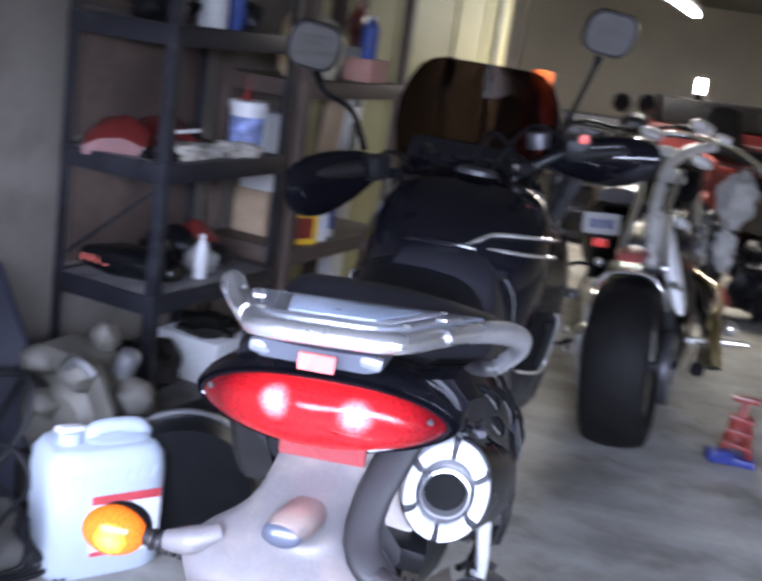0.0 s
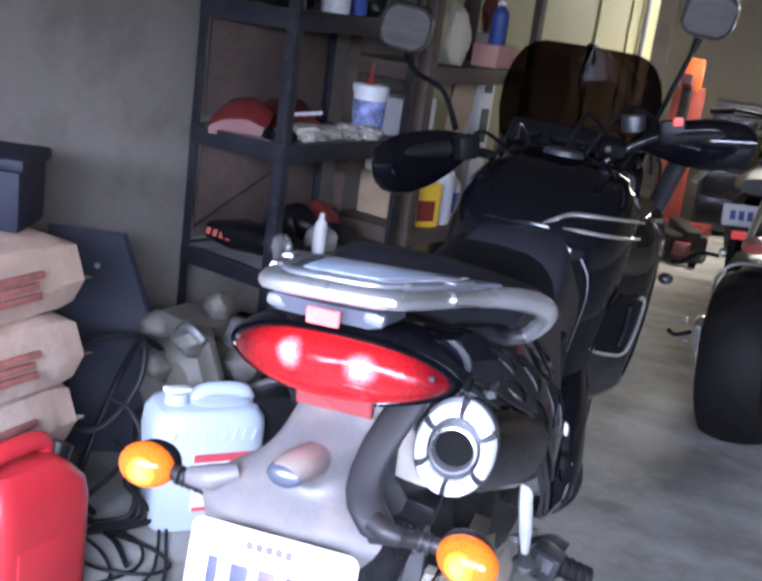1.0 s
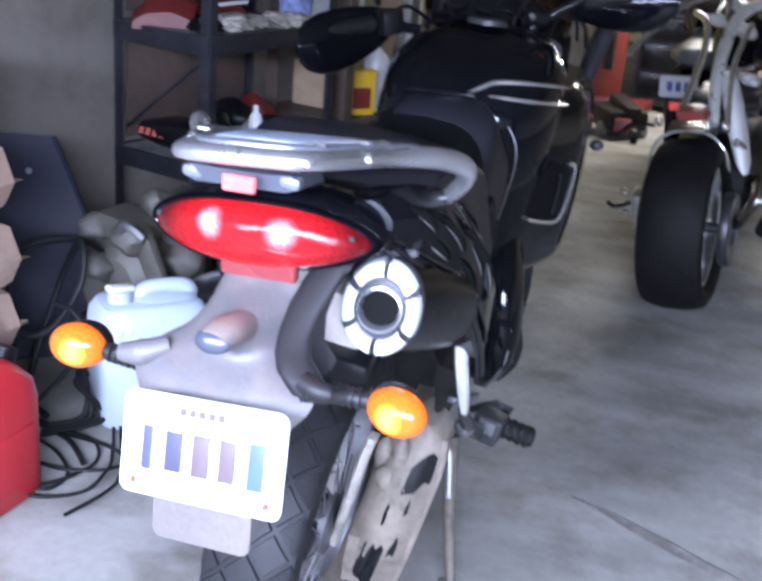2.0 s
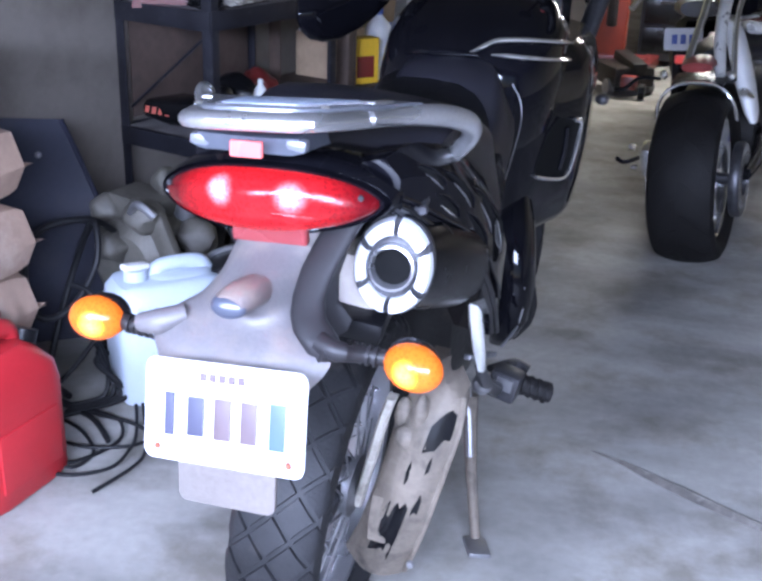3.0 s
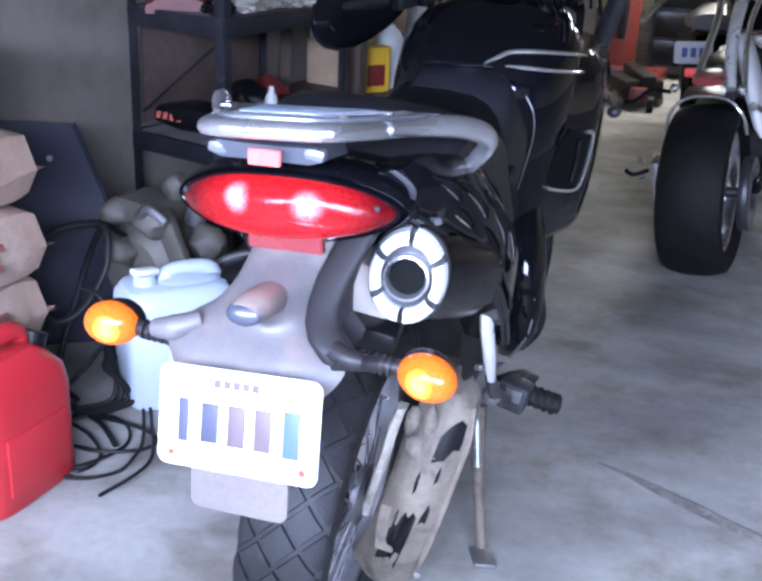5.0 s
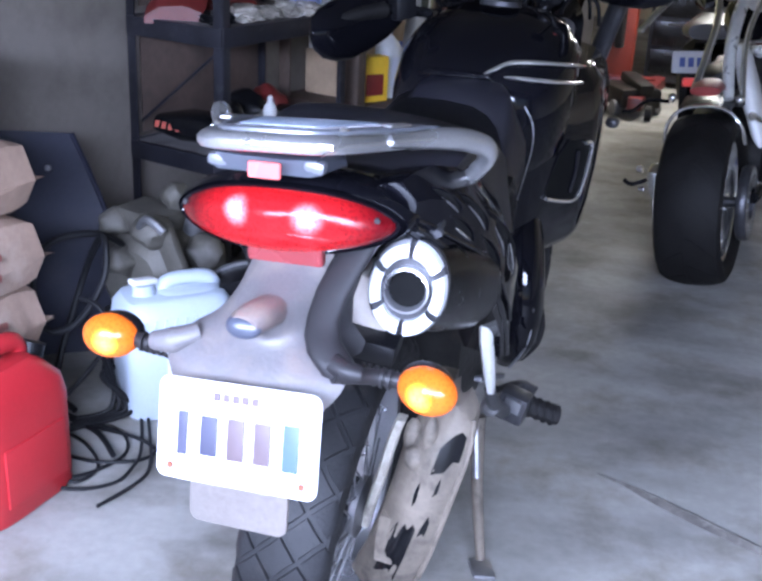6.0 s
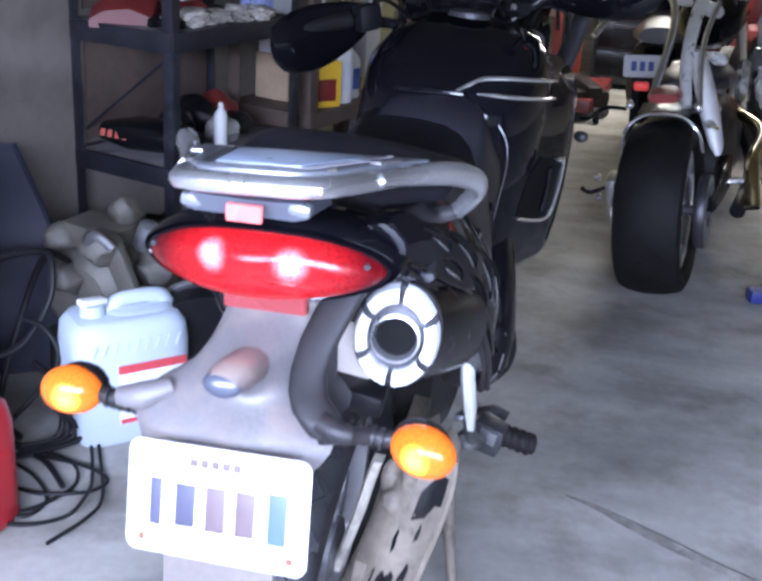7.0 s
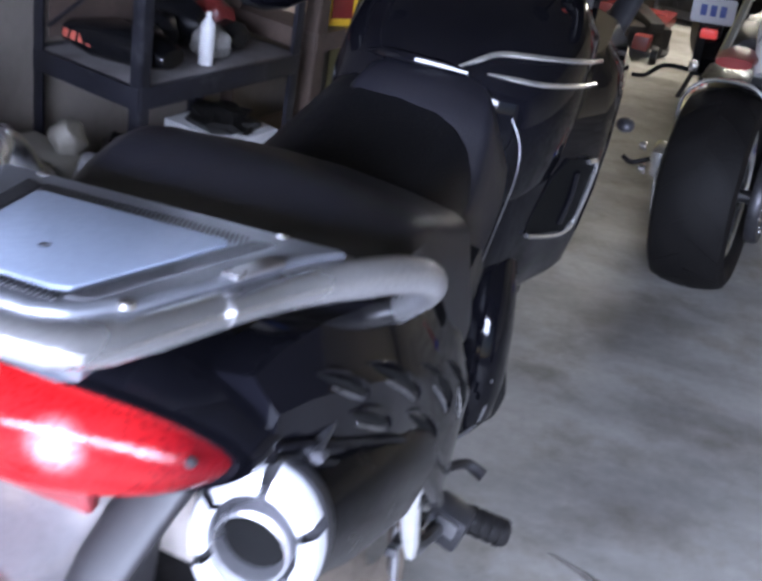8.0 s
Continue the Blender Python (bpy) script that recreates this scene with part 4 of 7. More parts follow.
us = [k / 11 for k in range(12)]
cg = bp("chain_guard", loft([[guard_point(z, u) for u in us] + [(guard_point(z, u)[0], guard_point(z, u)[1] + 0.05, z) for u in reversed(us)] for z in (0.18, 0.22, 0.27, 0.33, 0.38, 0.43, 0.47, 0.50, 0.53, 0.555, 0.575, 0.586, 0.592)]), MUD, label="mud splashed guard beside the rear wheel")
for z, u, sx, sz in ((0.525, 0.08, 0.016, 0.032), (0.545, 0.34, 0.014, 0.034), (0.50, 0.26, 0.020, 0.022)):
    x, y, _ = guard_point(z, u)
    bp("guard_boss", blob(sx, 0.016, sz, (x, y + 0.004, z), sub=2), MUD, cg)
rng = random.Random(5)
for u0, u1, low, tops in ((0.30, 0.66, 0.235, (0.345, 0.372, 0.352, 0.378, 0.366, 0.384, 0.372)), (0.72, 0.82, 0.355, (0.375, 0.405, 0.39)), (0.44, 0.50, 0.432, (0.452, 0.468, 0.455)), (0.72, 0.77, 0.452, (0.470, 0.488, 0.475)), (0.58, 0.92, 0.505, (0.535, 0.548, 0.556, 0.560, 0.552))):
    cols = []
    for k, top in enumerate(tops):
        u = u0 + (u1 - u0) * k / (len(tops) - 1)
        base = low + 0.012 * rng.uniform(-1, 1)
        zz = [base, base * 0.5 + top * 0.5, top]
        cols.append([guard_point(z, u, 0.0025) for z in zz] + [guard_point(z, u, -0.004) for z in reversed(zz)])
    bp("bare_patch", loft(cols), BLACK_SATIN, cg, "bare black patch in the mud")
bp("guard_edge", tube([guard_point(z, 1.0, 0.004) for z in (0.19, 0.26, 0.33, 0.40, 0.47, 0.53, 0.575)], 0.005, 8), MUD, cg)
bp("guard_bolt", lathe([(0, 0), (0.007, 0), (0.006, 0.006), (0, 0.007)], 10, pose(0.186, 0.30, 0.275, 90, 0, 0)), STEEL, cg)
# inner arm carrying the wheel, dusty and pale at the top
bp("inner_arm", loft([[(x + dx, y + dy, z) for dx, dy in ((-0.009, 0.0), (-0.005, -0.006), (0.005, -0.006), (0.009, 0.0), (0.008, 0.02), (-0.008, 0.02))] for x, y, z in ((0.062, 0.38, 0.30), (0.078, 0.35, 0.38), (0.094, 0.33, 0.46), (0.103, 0.33, 0.52), (0.108, 0.345, 0.545))]), PALE_MUD)
# chain
for k in range(16):
    bp("chain_link", box((0.012, 0.018, 0.010), (0.215, 0.40 + 0.024 * k, 0.62 - 0.011 * k), (-25, 0, 0), 0.002), DARK_STEEL)
# stand and pegs
st = bp("side_stand", tube([(0.175, 0.82, 0.32), (0.205, 0.79, 0.17), (0.243, 0.755, 0.025)], [0.018, 0.013, 0.010], 10), MUD, label="lowered steel side stand")
bp("stand_foot", box((0.05, 0.06, 0.012), (0.250, 0.75, 0.004), (0, 4, 25), 0.005), STEEL, st)
bp("stand_spring", tube([(0.165, 0.82, 0.35), (0.20, 0.78, 0.20)], 0.008, 8, smooth=False), STEEL, st)
# daylight shining off this bracket is put into its pale colour
br = bp("peg_bracket", loft([[(x + dx, y + dy, z) for dx, dy in ((-hw, 0.0), (-hw * 0.6, -0.006), (hw * 0.6, -0.006), (hw, 0.0), (hw, 0.012), (-hw, 0.012))] for x, y, z, hw in ((0.204, 0.385, 0.765, 0.005), (0.207, 0.39, 0.745, 0.009), (0.216, 0.41, 0.68, 0.011), (0.226, 0.43, 0.62, 0.010), (0.232, 0.46, 0.57, 0.006))]), DAYLIT_METAL, label="silver footrest bracket")
bp("bracket_leg", tube([(0.226, 0.48, 0.57), (0.230, 0.56, 0.50), (0.240, 0.72, 0.40)], [0.010, 0.013, 0.016], 8, flat=0.7), DARK_STEEL, br)
bp("bracket_knuckle", blob(0.020, 0.018, 0.020, (0.222, 0.60, 0.47), sub=2), STEEL, br)
bp("bracket_cable", tube([(0.206, 0.46, 0.72), (0.212, 0.52, 0.62), (0.214, 0.60, 0.50), (0.218, 0.70, 0.40)], 0.005, 6), BLACK_PLASTIC, br)
pg = bp("footrest", box((0.060, 0.050, 0.060), (0.252, 0.73, 0.415), (0, 8, -8), 0.010), DARK_STEEL, label="black folding footrest")
bp("footrest_face", box((0.034, 0.006, 0.030), (0.252, 0.703, 0.425), (10, 8, -8), 0.003), STEEL, pg)
bp("rubber_pad", tube([(0.272, 0.77, 0.400), (0.305, 0.785, 0.388), (0.336, 0.80, 0.378)], 0.021, 10, flat=0.8), RUBBER_CLEAN, pg)
for k in range(4):
    bp("pad_rib", lathe([(0.019, -0.003), (0.0225, -0.003), (0.0225, 0.003), (0.019, 0.003)], 14, pose(0.282 + 0.015 * k, 0.774 + 0.007 * k, 0.397 - 0.006 * k, 0, 100, 12), closed=True), RUBBER_CLEAN, pg)
bp("peg_bolt", lathe([(0, 0), (0.012, 0), (0.012, 0.02), (0, 0.02)], 12, pose(0.222, 0.71, 0.42, 90, 0, 0)), CHROME, pg)
bp("gear_lever", tube([(0.20, 0.88, 0.36), (0.225, 0.95, 0.345), (0.245, 0.98, 0.335), (0.275, 0.98, 0.325)], [0.008, 0.008, 0.010, 0.012], 8), DARK_STEEL)

# silencer
ex = bp("silencer", loft([ringy(0.151 + 0.05 * k, 0.070 + 0.36 * k, 0.893 - 0.12 * k, (0.044 + 0.016 * math.sin(math.pi * min(k * 1.3, 1))) * (1 if k < 0.95 else 0.6), (0.054 + 0.016 * math.sin(math.pi * min(k * 1.3, 1))) * (1 if k < 0.95 else 0.6), 2.3, 36) for k in (0.0, 0.06, 0.2, 0.5, 0.8, 1.0)]), mat("silencer_sleeve", (0.026, 0.026, 0.030), 0.24, 0.9, 0.25, 8, 0.08, 120, dirt=(0.02, 0.018, 0.016), dirt_amount=0.4), label="oval silencer with a six segment end cap")
EC = pose(0.151, 0.064, 0.892, -6, 0, 4) @ Matrix.Diagonal((0.97, 1.0, 0.96, 1.0))
bp("cap_back", loft([ringy(0, y, 0, a, c, 2.2, 40) for y, a, c in ((0.012, 0.053, 0.065), (0.0, 0.053, 0.065), (-0.004, 0.049, 0.061))]), DARK_STEEL, ex, m=EC)
for k in range(6):
    a0, a1 = radians(30 + 60 * k + 5), radians(30 + 60 * (k + 1) - 5)
    rows = []
    for r, y in ((0.66, -0.015), (0.74, -0.020), (0.93, -0.016), (1.0, -0.004), (1.0, 0.006)):
        rows.append([(0.052 * r * math.cos(a), y, 0.064 * r * math.sin(a)) for a in np.linspace(a0, a1, 9)])
    back = [[(x, 0.004, z) for x, y, z in row] for row in (rows[-1], rows[0])]
    bp("cap_segment", loft(rows + back + [rows[0]], cap=False, closed=False), CAP, ex, "pale metal end cap segment", EC)
bp("tailpipe", lathe([(0.0245, 0.05), (0.0245, -0.012), (0.027, -0.019), (0.0300, -0.018), (0.031, 0.0), (0.030, 0.05)], 40, EC @ pose(0, 0, 0, -90, 0, 0) @ pose(0, 0, 0) , closed=True), ALU, ex)
# black disc in place of the shaded depth of the bore
bp("pipe_hole", lathe([(0, -0.0048), (0.0256, -0.0048), (0.0256, -0.0030), (0, -0.0030)], 32, EC @ pose(0, 0, 0, -90, 0, 0)), DARK_OPENING, ex)
bp("hanger", box((0.022, 0.04, 0.012), (0.165, 0.10, 0.962), (10, 0, 0), 0.005), DARK_STEEL, ex)
bp("hanger_bolt", lathe([(0, 0), (0.006, 0), (0.005, 0.007), (0, 0.007)], 12, pose(0.176, 0.085, 0.962, 90, 0, 0)), DARK_STEEL, ex)
bp("link_pipe", tube([(0.20, 0.42, 0.78), (0.19, 0.57, 0.71), (0.15, 0.8, 0.62)], 0.026, 14), DARK_STEEL, ex)
bp("battery_box", box((0.075, 0.10, 0.075), (0.088, 0.13, 0.850), (0, 8, 6), 0.010), TAN_BOX, label="pale plastic box inside the tail")
bp("box_tray", box((0.11, 0.12, 0.03), (0.09, 0.10, 0.805), (0, 5, 6), 0.01), BLACK_PLASTIC)

# rear mudguard and number plate
TILT = pose(0.005, 0, 0.86, 0, -4, 0)
GUARD_ROWS = ((0.950, 0.004, -0.040, 0.078), (0.925, -0.014, -0.038, 0.074), (0.900, -0.036, -0.041, 0.068), (0.880, -0.052, -0.047, 0.064), (0.862, -0.068, -0.058, 0.066), (0.848, -0.082, -0.074, 0.078), (0.836, -0.096, -0.094, 0.102), (0.824, -0.108, -0.106, 0.124), (0.808, -0.120, -0.104, 0.120), (0.790, -0.132, -0.090, 0.106), (0.765, -0.148, -0.076, 0.094), (0.735, -0.164, -0.066, 0.088))


def mudguard_shell():
    dense = spline([(a, c, z) for z, y, a, c in GUARD_ROWS], 3)
    ys_ = spline([(y, 0, 0) for z, y, a, c in GUARD_ROWS], 3)
    rings_ = []
    for (a, c, z), (y, _, _) in zip(dense, ys_):
        front, back = [], []
        for k in range(25):
            u = -1 + k / 12
            x = (a + c) / 2 + u * (c - a) / 2
            bow = 0.026 * abs(u) ** 3.2
            nose = 0.050 * math.exp(-((x - 0.020) / 0.030) ** 2 - ((z - 0.886) / 0.024) ** 2)
            ridge = 0.010 * math.exp(-((x - 0.022) / 0.024) ** 4 - ((z - 0.795) / 0.040) ** 4)
            hollow = 0.006 * math.exp(-((x + 0.045) / 0.022) ** 2 - ((z - 0.835) / 0.018) ** 2)
            front.append((x, y + bow - nose - ridge + hollow, z))
            back.append((x * 0.97, y + bow + 0.022, z))
        rings_.append(front + back[::-1])
    return loft(rings_)


fd = bp("rear_mudguard", mudguard_shell(), FENDER, label="dusty grey rear mudguard")
bp("lamp_nose", loft([[(cx + x, y, cz + z) for x, z in [(hw * math.copysign(abs(math.cos(q)) ** 0.8, math.cos(q)), hh * math.sin(q) * (1.0 if math.sin(q) > 0 else 0.8)) for q in [2 * math.pi * k / 28 for k in range(28)]]] for cx, y, cz, hw, hh in ((0.020, -0.060, 0.884, 0.022, 0.018), (0.017, -0.080, 0.885, 0.024, 0.019), (0.012, -0.100, 0.885, 0.024, 0.0185), (0.008, -0.114, 0.884, 0.022, 0.016), (0.006, -0.121, 0.883, 0.017, 0.011))]), NOSE, fd, "brownish rounded plate lamp nose")
bp("lamp_window", blob(0.0225, 0.0095, 0.0145, (0.006, -0.117, 0.881), (-24, 0, 8), sub=3), mat("plate_lamp_glass", (0.045, 0.050, 0.070), 0.35, 0, 0.1, 12), fd, "bluish dark plate lamp window")
bp("side_arm", loft([ringz(x, y, z, hw, hd, 2.4, 20) for x, y, z, hw, hd in ((0.100, 0.030, 0.965, 0.022, 0.014), (0.088, 0.000, 0.932, 0.022, 0.013), (0.080, -0.024, 0.905, 0.021, 0.012), (0.078, -0.044, 0.880, 0.020, 0.012), (0.084, -0.060, 0.862, 0.022, 0.013), (0.100, -0.074, 0.848, 0.028, 0.014), (0.112, -0.082, 0.838, 0.026, 0.012), (0.114, -0.086, 0.830, 0.018, 0.008))]), FENDER_DARK, fd, "smooth dark arm out to the indicator")
bp("arm_socket", tube([(0.108, -0.080, 0.842), (0.126, -0.086, 0.840), (0.142, -0.082, 0.838)], [0.014, 0.0125, 0.011], 14), FENDER_DARK, fd)
bp("side_flange", loft([[(x + dx, y + dy, z) for dx, dy in ((0.004, 0.004), (0.024, 0.014), (0.034, 0.050), (0.030, 0.080), (0.010, 0.055), (-0.004, 0.02))] for x, y, z in ((0.074, 0.002, 0.945), (0.062, -0.022, 0.905), (0.058, -0.040, 0.875), (0.066, -0.060, 0.852), (0.090, -0.074, 0.836))]), FENDER_DARK, fd)
bp("stalk_boss", tube([(-0.070, -0.075, 0.838), (-0.098, -0.092, 0.828), (-0.126, -0.094, 0.822)], [0.012, 0.016, 0.0105], 14), FENDER, fd)
PLM = TILT @ pose(0.018, -0.172, -0.087, -14, -3, 0)
np_ = bp("number_plate", prism(rounded(0.203, 0.117, 0.012), 0.003, bevel=0.0008), PLATE, fd, "white number plate with faded characters", PLM)
for k, (x, w, h, mm) in enumerate(((-0.068, 0.012, 0.050, PLATE_INK), (-0.034, 0.021, 0.045, PLATE_INK), (0.0, 0.021, 0.047, PLATE_FADED), (0.033, 0.020, 0.047, PLATE_FADED), (0.068, 0.019, 0.052, PLATE_BLUE))):
    bp("character_bar", box((w, 0.002, h), (x, -0.0016, -0.004), (0, 0, 0), 0.0006), mm, np_, m=PLM)
for k in range(5):
    bp("header_bar", box((0.008, 0.002, 0.009), (-0.026 + 0.012 * k, -0.0016, 0.042), (0, 0, 0), 0.0005), PLATE_FADED, np_, m=PLM)
for x in (-0.083, 0.083):
    bp("plate_bolt", lathe([(0, 0), (0.0042, 0), (0.003, 0.003), (0, 0.0035)], 12, pose(x, -0.0005, -0.044, 90, 0, 0)), RUST, np_, m=PLM)
bp("mud_flap", prism(rounded(0.125, 0.07, 0.012), 0.006, bevel=0.001), FLAP, fd, "dusty flap below the number plate", TILT @ pose(0.022, -0.176, -0.165, -8, -2, 0))
# reflector under the tail light
bp("rear_reflector", prism(rounded(0.098, 0.027, 0.003), 0.012, bevel=0.0015), REFLECTOR, m=pose(0.012, -0.022, 0.9375, 8, -5, 0), label="dull red rectangular reflector")

# tail light
def almond(w, h, y0, bow, n=40, up=0.45):
    out = []
    for k in range(n):
        a = 2 * math.pi * k / n
        c, s = math.cos(a), math.sin(a)
        x = w * c
        z = h * math.copysign(abs(s) ** 1.10, s) * (up / 0.5 if s > 0 else (1 - up) / 0.5)
        out.append((x, y0 + bow * (abs(c) ** 2.0), z - 0.010 * abs(c) ** 3))
    return out


TL = BIKE @ pose(-0.005, -0.014, 0.980, 0, -5, 0)
TAIL_RED = lens_material("tail_light_lens", (0.07, 0.002, 0.004), (1.0, 0.022, 0.024), [TL @ Vector((-0.042, -0.032, 0.012)), TL @ Vector((0.050, -0.032, 0.008))], 40.0, 0.026, 0.03)
LM = pose(-0.005, -0.014, 0.980, 0, -5, 0)
tl = bp("tail_light", loft([almond(0.150, 0.0415, 0.050, 0.034), almond(0.150, 0.042, 0.004, 0.034), almond(0.147, 0.0402, -0.005, 0.034), almond(0.143, 0.037, -0.004, 0.034)]), BLACK_GLOSS, label="wide oval red tail light, lit", m=LM)
bp("lens", loft([almond(0.143, 0.0368, 0.0, 0.034), almond(0.140, 0.036, -0.012, 0.034), almond(0.128, 0.032, -0.024, 0.032), almond(0.096, 0.0235, -0.034, 0.02), almond(0.045, 0.012, -0.038, 0.008), almond(0.005, 0.002, -0.0385, 0.0)]), TAIL_RED, tl, "glowing red lens", LM)
for s in (-1, 1):
    bp("lens_screw", lathe([(0, 0), (0.004, 0), (0.003, 0.003), (0, 0.003)], 10, pose(s * 0.126, 0.004, 0.004, 90, 0, 0)), DARK_STEEL, tl, m=LM)
# tail cowl round it
def hood(y, w, h, cz, tilt=-5.0, n=40):
    rot = math.tan(radians(-tilt))
    return [(x - 0.003, y + yy, z + cz + x * rot) for x, yy, z in almond(w, h, 0.0, 0.034, n)]


tc = bp("tail_cowl", loft([hood(-0.006, 0.149, 0.041, 0.980), hood(-0.014, 0.154, 0.0445, 0.981), hood(-0.006, 0.157, 0.0475, 0.982), hood(0.03, 0.160, 0.050, 0.981), hood(0.10, 0.160, 0.052, 0.972), hood(0.20, 0.155, 0.055, 0.945), hood(0.35, 0.155, 0.060, 0.905), hood(0.50, 0.150, 0.060, 0.865)]), BLACK_GLOSS, label="glossy black tail cowl")
bp("cowl_skirt", loft([[(-0.135, 0.03, 0.960), (-0.070, 0.02, 0.930), (-0.050, 0.03, 0.880), (-0.060, 0.12, 0.84), (-0.12, 0.16, 0.90)], [(-0.120, 0.05, 0.955), (-0.060, 0.04, 0.920), (-0.040, 0.05, 0.870), (-0.050, 0.12, 0.83), (-0.10, 0.16, 0.88)]]), BLACK_SATIN, tc)
# slotted side panels
for s in (-1, 1):
    k = 1.0 if s > 0 else 0.8
    rows = []
    for (xt, y, zt), (xo, zo), xi in (((0.130, 0.045, 1.028), (0.154, 0.975), 0.118), ((0.136, 0.08, 1.032), (0.166, 0.956), 0.12), ((0.146, 0.13, 1.030), (0.184, 0.924), 0.13), ((0.160, 0.21, 1.010), (0.208, 0.880), 0.14), ((0.174, 0.31, 0.975), (0.232, 0.803), 0.15), ((0.186, 0.40, 0.935), (0.244, 0.716), 0.16), ((0.196, 0.49, 0.880), (0.244, 0.632), 0.17)):
        rows.append([(s * k * x, y, z) for x, z in ((xi * 0.8, zt - 0.01), (xt, zt), (xt * 0.25 + xo * 0.75 + 0.004, zt * 0.62 + zo * 0.38), (xo - 0.002, zo + 0.014), (xo, zo), (xo - 0.008, zo - 0.010), (xi, zo - 0.004))])
    wg = bp("tail_panel", loft(rows), BLACK_GLOSS, tc, "glossy black slotted tail panel")
    a, c = [Vector(r[1]) for r in rows], [Vector(r[4]) for r in rows]
    mid = [Vector(r[2]) for r in rows]

    def on(u, v, lift=0.0):
        p = max(0.0, min(0.999, u)) * (len(rows) - 1)
        n0 = int(p)
        w = p - n0
        e0, em, e1 = a[n0].lerp(a[n0 + 1], w), mid[n0].lerp(mid[n0 + 1], w), c[n0].lerp(c[n0 + 1], w)
        q = e0.lerp(em, v / 0.4) if v < 0.4 else em.lerp(e1, (v - 0.4) / 0.6)
        return q + Vector((s * 0.7, -0.3, 0.65)) * lift
    for q, (u0, v0, du, dv) in enumerate(((0.30, 0.36, 0.14, 0.20), (0.40, 0.66, 0.12, 0.10), (0.48, 0.40, 0.14, 0.20), (0.60, 0.70, 0.12, 0.10), (0.66, 0.44, 0.13, 0.18), (0.82, 0.42, 0.10, 0.20))):
        # flattened black strips paint shaded slots onto the closed panel
        bp("panel_slot", tube([on(u0 - du / 2, v0 - dv / 2, -0.001), on(u0, v0, -0.001), on(u0 + du / 2, v0 + dv / 2, -0.001)], [0.002, 0.0065, 0.003], 10, flat=0.4), DARK_OPENING, wg)
        bp("slot_rib", tube([on(u0 - du / 2 - 0.01, v0 - dv / 2 - 0.02, 0.0), on(u0 - 0.01, v0 - 0.08, 0.0018), on(u0 + du / 2, v0 + dv / 2 - 0.06, 0.0018), on(u0 + du / 2 + 0.02, v0 + dv / 2 + 0.04, 0.0)], [0.0008, 0.0020, 0.0020, 0.0008], 8), BLACK_GLOSS, wg)
        # bright metal slivers put in the glints of the glossy black slots
        bp("slot_glint", tube([on(u0 - du / 3, v0 - dv / 3 + 0.07, 0.0), on(u0 + du / 6, v0 + dv / 6 + 0.07, 0.0014), on(u0 + du / 2, v0 + dv / 2 + 0.05, 0.0)], [0.0006, 0.0015, 0.0006], 6), CHROME if q % 2 else STEEL, wg)
    bp("panel_rim", tube([on(k / 12, 0.84, 0.002) for k in range(0, 12)], 0.0035, 8), BLACK_GLOSS, wg)
    bp("panel_edge", tube([Vector(r[4]) for r in rows], 0.0045, 8), BLACK_SATIN, wg)
    bp("side_cover", loft([[(s * x, y, z) for y, z in ((0.40, 0.86), (0.50, 0.74), (0.56, 0.66), (0.64, 0.60), (0.74, 0.66), (0.72, 0.82), (0.60, 0.90))] for x in (0.13, 0.175, 0.190)]), BLACK_SATIN, tc)
# tail bracket with the small high light
bk = bp("rack_bracket", loft([[(x * w - 0.012, y - 0.012 * (1 - abs(x)), z + h * s + 0.07 * x * w) for x, s in ((-1, 0), (-0.9, 1), (-0.4, 1), (0.4, 1), (0.9, 1), (1, 0), (0.8, -0.2), (-0.8, -0.2))] for y, w, z, h in ((-0.046, 0.070, 1.042, 0.016), (-0.016, 0.072, 1.040, 0.020), (0.05, 0.070, 1.030, 0.018))]), mat("grey_blue_plastic", (0.050, 0.055, 0.070), 0.4, 0, 0.1, 8, 0.1, 120), label="grey plastic bracket below the rack")
for x in (-0.074, 0.048):
    bp("bracket_lug", box((0.026, 0.018, 0.014), (x, -0.040, 1.050 + 0.08 * x), (0, 0, 0), 0.006), ALU_PAINT, bk)
bp("small_reflector", prism(rounded(0.040, 0.018, 0.002), 0.006, bevel=0.001), mat("pale_red_lens", (0.62, 0.12, 0.11), 0.25, 0, 0.05, 20, glow=(1.0, 0.25, 0.2), glow_power=0.22), bk, "pale red lit lens", pose(-0.006, -0.066, 1.047, 0, -4, 0))

# luggage rack: flat rim slab, raised deck, ribbed surround and plate
RACK = Matrix.Translation((-0.003, -0.033, 1.079)) @ pose(0, 0, 0, -9.4, -5.5, 0)


def rp(name, bm, material, parent=None, label="", m=None):
    return bp(name, bm, material, parent, label, RACK if m is None else RACK @ m)


def rack_outline(inset, front):
    """The rack's rounded outline, drawn in by a margin all round but at the front."""
    half = [(0.0, -0.058), (0.040, -0.058), (0.066, -0.055), (0.082, -0.046), (0.092, -0.028), (0.103, 0.005), (0.117, 0.055), (0.133, 0.110), (0.149, 0.155), (0.167, 0.185), (0.160, front)]
    pts = [(max(0.0, x - inset * (1.0 if x > 0.05 else 0.0)), y + inset * (1.0 if y < 0 else 0.0) * (1.0 if x < 0.095 else 0.3)) for x, y in half]
    return pts + [(-x, y) for x, y in reversed(pts[1:])]


def slab(levels, front):
    return loft([[(x, y, z) for x, y in rack_outline(i, front)] for i, z in levels])


